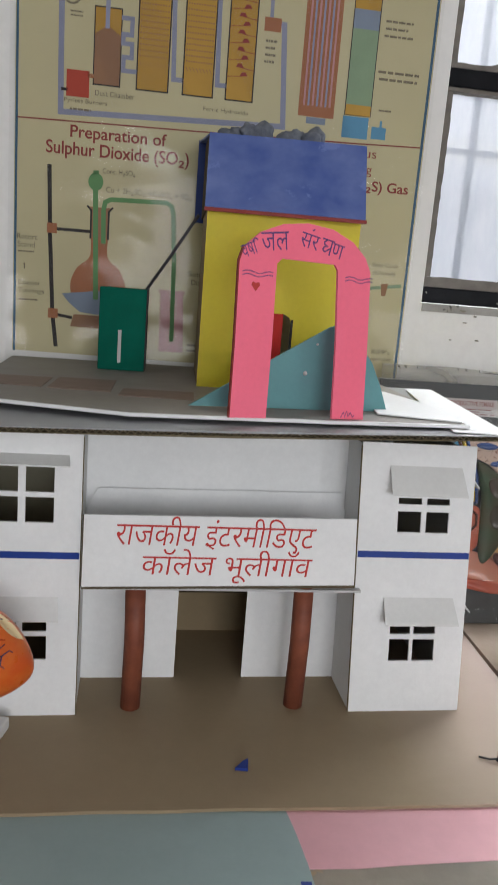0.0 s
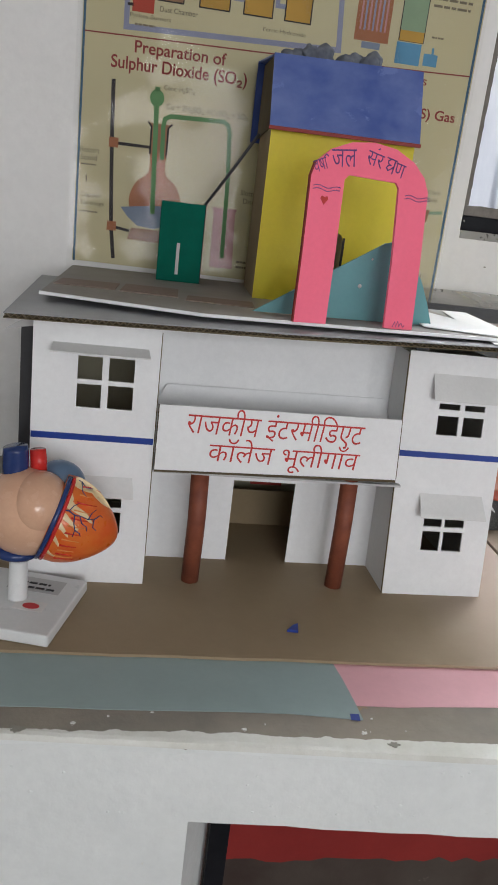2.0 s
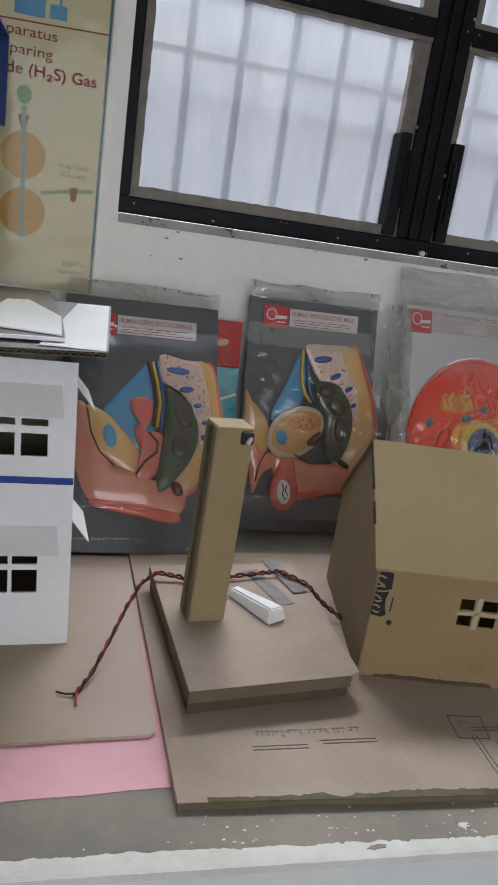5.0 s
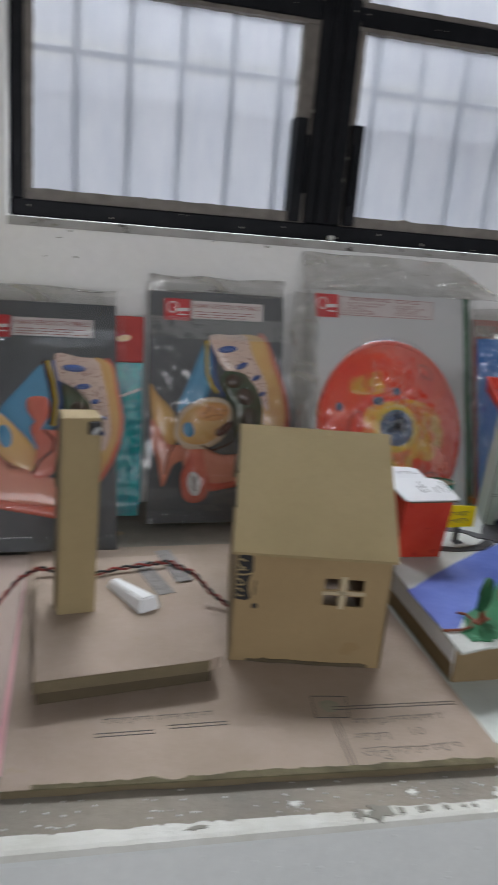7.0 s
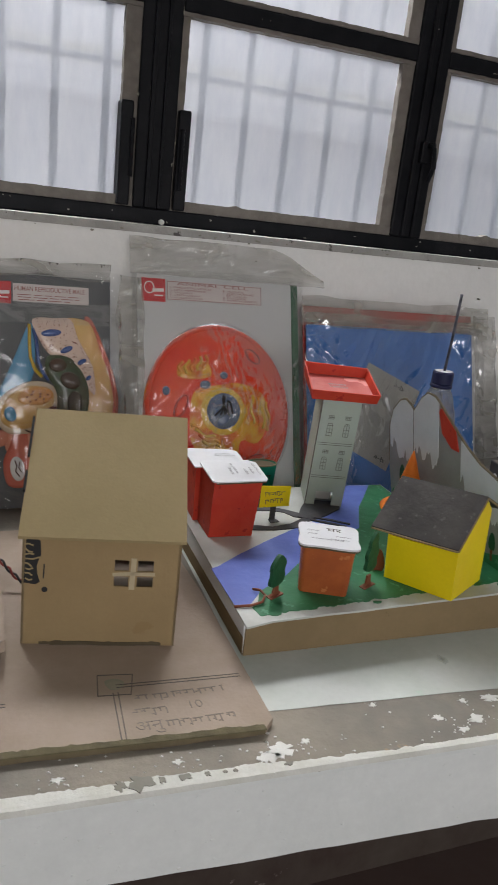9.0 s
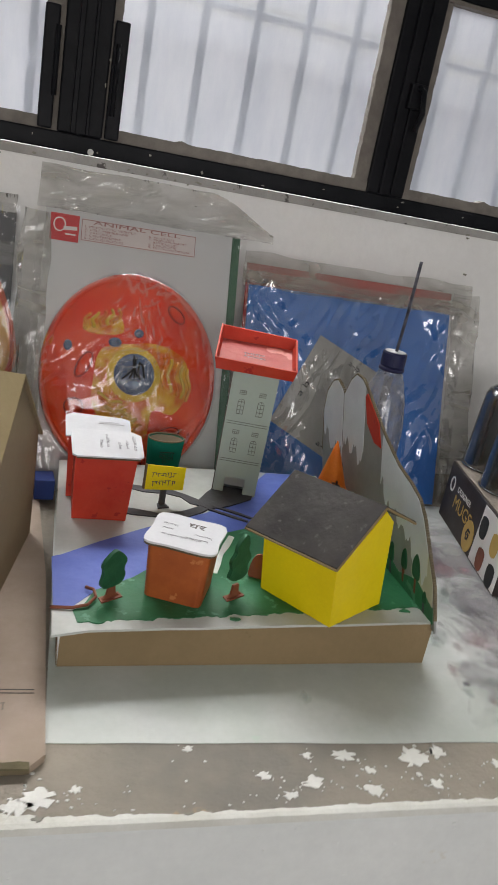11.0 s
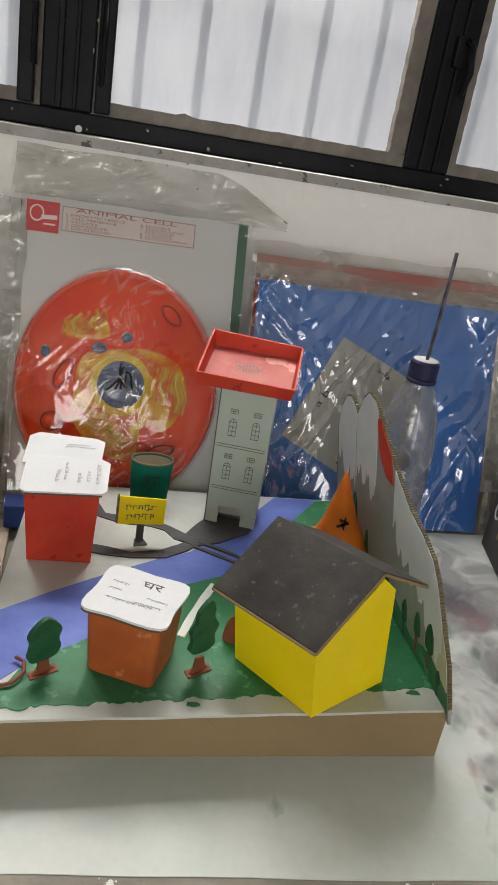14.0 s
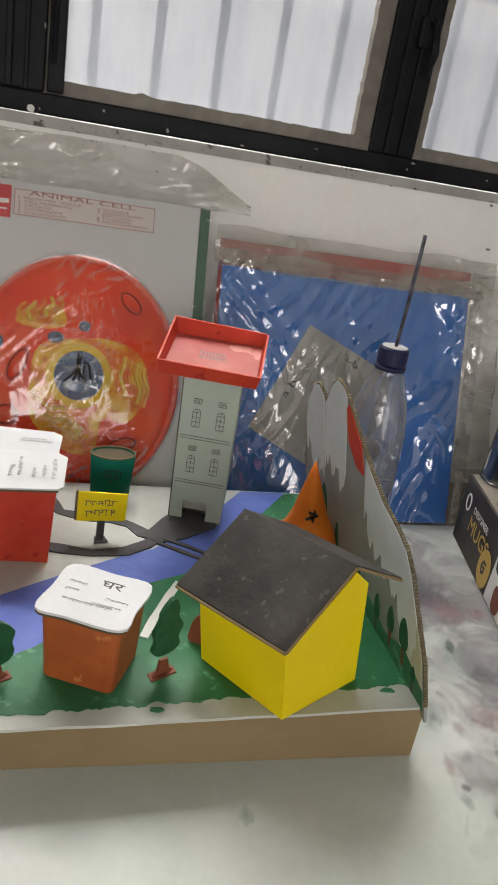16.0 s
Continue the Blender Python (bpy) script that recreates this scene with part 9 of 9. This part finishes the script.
def rect(name, x0, z0, x1, z1, mat, layer=1, label=""):
    return pr(name, [(x0, z0), (x1, z0), (x1, z1), (x0, z1)], mat, layer, label)


def st(name, pts, w, mat, layer=1, label=""):
    return part(name, line(bms(), pts, w, -0.0008 - 0.0004 * layer, -0.0006), mat, sheet_, label)


def tx(body, x, z, w, h, mat=None, layer=2):
    return write(body, x, z, w, h, mat or I_TEXT, sheet_, -0.0009 - 0.0004 * layer, label="printed lettering")


st("border", [(0.004, 0.0), (0.004, PH)], 0.005, I_BORDER, 1, "dark blue printed border")
st("border", [(PW - 0.006, -0.008), (PW - 0.006, PH)], 0.006, I_BORDER, 1, "dark blue printed border")
st("rule", [(0.006, 0.502), (0.394, 0.511), (0.775, 0.522), (PW - 0.008, 0.527)], 0.003, I_RED, 1, "thin maroon rule")
# upper panel: gas plant
st("pipe", [(0.093, 0.80), (0.096, 0.522), (0.584, 0.540), (0.570, 0.748), (0.545, 0.748)], 0.012, I_PIPE, 1, "lavender printed pipe")
rect("burner", 0.107, 0.555, 0.155, 0.609, I_SCARLET, 2, "red printed burner")
st("connector", [(0.154, 0.600), (0.166, 0.600)], 0.008, I_COPPER, 2)
st("connector", [(0.098, 0.568), (0.108, 0.568)], 0.006, I_BLACK, 2)
rect("dust_chamber", 0.162, 0.583, 0.221, 0.740, I_BLACK, 1)
rect("dust_fill", 0.1645, 0.586, 0.2185, 0.737, I_GOLD, 2, "amber printed chamber")
pr("dust_fill", [(0.1645, 0.586), (0.2185, 0.586), (0.2185, 0.685), (0.191, 0.704), (0.1645, 0.685)], I_BROWN, 3, "brown printed fill")
st("pipe", [(0.190, 0.80), (0.190, 0.70)], 0.009, I_PIPE, 4)
st("pipe", [(0.222, 0.722), (0.242, 0.722), (0.242, 0.690), (0.224, 0.690), (0.224, 0.672), (0.243, 0.672), (0.243, 0.645), (0.226, 0.645), (0.226, 0.618), (0.252, 0.618)], 0.009, I_PIPE, 3)
for x0, x1 in ((0.254, 0.325), (0.354, 0.423), (0.449, 0.512)):
    rect("tower_outline", x0, 0.582, x1, 0.86, I_BLACK, 1)
    rect("tower", x0 + 0.003, 0.585, x1 - 0.003, 0.86, I_GOLD, 2, "amber printed tower")
rnd = random.Random(51)
for x0, x1 in ((0.254, 0.325), (0.354, 0.423)):
    bm = bms()
    for r in range(13):
        for c in range(11):
            xx, zz = x0 + 0.007 + c * (x1 - x0 - 0.014) / 10, 0.652 + r * 0.0115
            prism(bm, [(xx - 0.0016, zz - 0.0014), (xx + 0.0016, zz - 0.0014), (xx + 0.0016, zz + 0.0014), (xx - 0.0016, zz + 0.0014)], -0.0022, -0.0006)
    for c in range(9):
        xx = x0 + 0.006 + c * (x1 - x0 - 0.010) / 8
        line(bm, [(xx, 0.640), (xx + 0.005, 0.632)], 0.0012, -0.0022, -0.0006)
    part("tower_dots", bm, I_BROWN, sheet_, "rows of printed dots", kind="stuff")
bm = bms()
for r in range(11):
    zz = 0.635 + r * 0.017
    xx = 0.478 if r % 2 else 0.488
    dome(bm, [(xx - 0.009, zz), (xx + 0.009, zz), (xx + 0.004, zz + 0.008), (xx - 0.004, zz + 0.008)], 0.0006, -0.0018)
    line(bm, [(xx, zz), (0.510 if r % 2 else 0.452, zz - 0.004)], 0.0012, -0.0022, -0.0006)
part("tray_marks", bm, I_RED, sheet_, "dark red printed trays", kind="stuff")
st("pipe", [(0.329, 0.80), (0.335, 0.612), (0.354, 0.612)], 0.010, I_PIPE, 1)
st("pipe", [(0.426, 0.80), (0.431, 0.611), (0.449, 0.611)], 0.010, I_PIPE, 1)
st("pipe", [(0.540, 0.80), (0.541, 0.758)], 0.008, I_PIPE, 1)
rect("test_box", 0.526, 0.732, 0.563, 0.760, I_COPPER, 2, "copper printed box")
rect("exchanger", 0.616, 0.568, 0.698, 0.86, I_COPPER, 1, "copper printed exchanger")
for k in range(7):
    x = 0.628 + k * 0.0098
    st("exchanger_tube", [(x, 0.592), (x, 0.86)], 0.0045, I_PIPE if k % 2 else I_PINK, 2)
st("exchanger_foot", [(0.64, 0.560), (0.676, 0.560)], 0.014, I_SLATE, 1)
rect("absorber", 0.722, 0.580, 0.784, 0.86, I_BLACK, 1)
rect("absorber_fill", 0.724, 0.582, 0.782, 0.76, I_PALEGREEN, 2, "green printed column")
rect("absorber_fill", 0.724, 0.760, 0.782, 0.800, I_SLATE, 2)
rect("absorber_fill", 0.724, 0.800, 0.782, 0.86, I_GOLD, 2)
rect("absorber_fill", 0.724, 0.581, 0.782, 0.603, I_GOLD, 3)
rect("acid_tank", 0.720, 0.532, 0.780, 0.578, I_BLUE, 2, "blue printed tank")
pr("acid_jar", [(0.789, 0.535), (0.823, 0.535), (0.823, 0.560), (0.812, 0.562), (0.812, 0.575), (0.807, 0.575), (0.807, 0.561), (0.789, 0.561)], I_BLUE, 2, "blue printed jar")
tx("Dust Chamber", 0.168, 0.562, 0.085, 0.011)
tx("Pyrites Burners", 0.103, 0.541, 0.092, 0.011)
scribble(sheet_, 0.115, 0.528, 0.055, 0.008, 1, I_TEXT, -0.0014, None, 201, thick=0.5)
tx("Ferric Hydroxide", 0.404, 0.553, 0.100, 0.011)
scribble(sheet_, 0.530, 0.668, 0.030, 0.056, 4, I_TEXT, -0.0014, None, 202, thick=0.35)
scribble(sheet_, 0.790, 0.660, 0.100, 0.030, 2, I_TEXT, -0.0014, None, 203, thick=0.35)
scribble(sheet_, 0.800, 0.595, 0.040, 0.008, 1, I_TEXT, -0.0014, None, 204, thick=0.5)
scribble(sheet_, 0.795, 0.75, 0.070, 0.045, 3, I_TEXT, -0.0014, None, 205, thick=0.3)
scribble(sheet_, 0.112, 0.714, 0.032, 0.016, 2, I_TEXT, -0.0014, None, 206, thick=0.35)
st("fan", oval(0.115, 0.752, 0.016, 0.014, 14) + [(0.131, 0.752)], 0.004, I_TEXT, 2)
# lower left: sulphur dioxide
write("Preparation of", 0.118, 0.464, 0.209, 0.034, I_RED, sheet_, -0.0017, label="bold printed title", thin=-0.014)
write("Sulphur Dioxide (SO₂)", 0.067, 0.427, 0.312, 0.036, I_RED, sheet_, -0.0017, label="bold printed title", thin=-0.014)
st("stand", [(0.075, 0.409), (0.079, 0.27), (0.088, 0.09), (0.097, 0.016)], 0.009, I_BLACK, 1, "black printed retort stand")
st("clamp", [(0.082, 0.276), (0.166, 0.276)], 0.007, I_BLACK, 1)
st("clamp", [(0.088, 0.088), (0.13, 0.082)], 0.007, I_BLACK, 1)
rect("clamp_boss", 0.072, 0.266, 0.094, 0.288, I_COPPER, 2)
rect("clamp_boss", 0.078, 0.078, 0.100, 0.100, I_COPPER, 2)
pr("flask", rounded([(0.169, 0.30), (0.169, 0.225), (0.140, 0.195), (0.126, 0.155), (0.140, 0.12), (0.19, 0.105), (0.235, 0.12), (0.250, 0.155), (0.236, 0.195), (0.207, 0.225), (0.207, 0.30)], 4), I_COPPER, 1, "copper-brown printed flask")
pr("flask_lip", [(0.162, 0.330), (0.212, 0.330), (0.206, 0.318), (0.206, 0.264), (0.169, 0.264), (0.169, 0.318)], I_BROWN, 2)
st("flask_rim", [(0.160, 0.331), (0.168, 0.322), (0.168, 0.262)], 0.004, I_BLACK, 3)
st("flask_rim", [(0.215, 0.331), (0.207, 0.322), (0.207, 0.262)], 0.004, I_BLACK, 3)
pr("funnel_bulb", oval(0.176, 0.384, 0.0165, 0.019, 20), I_GREEN, 2, "green printed thistle funnel")
rect("funnel_rim", 0.170, 0.400, 0.182, 0.408, I_GREEN, 2)
st("funnel_stem", [(0.176, 0.372), (0.180, 0.25), (0.184, 0.13)], 0.011, I_GREEN, 4, "green printed tube")
st("delivery_tube", [(0.197, 0.255), (0.195, 0.325), (0.198, 0.342), (0.210, 0.349), (0.335, 0.353), (0.346, 0.346), (0.351, 0.33), (0.358, 0.22), (0.362, 0.045)], 0.010, I_GREEN, 3, "green printed tube")
pr("jar", [(0.325, 0.160), (0.388, 0.160), (0.384, 0.150), (0.390, 0.018), (0.333, 0.018), (0.331, 0.150)], I_PINK, 1, "pink printed gas jar")
pr("bowl", [(0.108, 0.135), (0.186, 0.146), (0.245, 0.148), (0.225, 0.105), (0.19, 0.092), (0.15, 0.096), (0.125, 0.115)], I_SLATE, 3, "slate printed bowl")
pr("burner", [(0.136, 0.09), (0.215, 0.09), (0.225, 0.06), (0.128, 0.062)], I_BROWN, 2, "brown printed burner")
tx("Conc. H₂SO₄", 0.190, 0.401, 0.072, 0.013)
tx("Cu + 2H₂SO₄→CuSO₄ + SO₂", 0.199, 0.361, 0.192, 0.015)
tx("Retort", 0.008, 0.248, 0.044, 0.012)
tx("Stand", 0.009, 0.231, 0.038, 0.012)
scribble(sheet_, 0.010, 0.220, 0.038, 0.007, 1, I_TEXT, -0.0014, None, 207, thick=0.5)
st("tick", [(0.024, 0.196), (0.025, 0.184)], 0.003, I_TEXT, 2)
tx("Copper", 0.011, 0.146, 0.050, 0.013)
tx("Turnings", 0.011, 0.128, 0.058, 0.013)
scribble(sheet_, 0.012, 0.114, 0.045, 0.007, 1, I_TEXT, -0.0014, None, 208, thick=0.5)
tx("Slotted", 0.392, 0.195, 0.045, 0.012)
tx("Disc", 0.400, 0.176, 0.028, 0.012)
scribble(sheet_, 0.398, 0.022, 0.035, 0.025, 2, I_TEXT, -0.0014, None, 209, thick=0.4)
# lower right: hydrogen sulphide
tx("Apparatus", 0.665, 0.487, 0.142, 0.026, I_RED)
tx("Preparing", 0.668, 0.452, 0.132, 0.026, I_RED)
write("Sulphide (H₂S) Gas", 0.628, 0.414, 0.264, 0.030, I_RED, sheet_, -0.0017, label="bold printed title", thin=-0.014)
pr("gas_bulb", oval(0.748, 0.384, 0.015, 0.018, 18), I_GREEN, 2, "green printed bulb")
pr("gas_valve", [(0.738, 0.345), (0.760, 0.345), (0.756, 0.325), (0.750, 0.31), (0.742, 0.325)], I_RED, 2)
pr("gas_globe", oval(0.752, 0.265, 0.046, 0.048, 24), I_GOLD, 1, "yellow printed globe")
pr("gas_globe", oval(0.756, 0.150, 0.048, 0.050, 24), I_GOLD, 1, "yellow printed globe")
st("gas_stem", [(0.749, 0.36), (0.753, 0.24), (0.757, 0.10)], 0.010, I_PALEGREEN, 3)
st("gas_outlet", [(0.795, 0.195), (0.835, 0.203), (0.900, 0.212)], 0.008, I_PALEGREEN, 2)
pr("tap", [(0.852, 0.214), (0.870, 0.216), (0.866, 0.186), (0.856, 0.186)], I_BROWN, 3, "brown printed tap")
tx("Stop Cock", 0.826, 0.250, 0.064, 0.012)
tx("(Closed)", 0.830, 0.232, 0.054, 0.012)
tx("KIPP's", 0.848, 0.046, 0.046, 0.012)
tx("Apparatus", 0.836, 0.028, 0.062, 0.012)
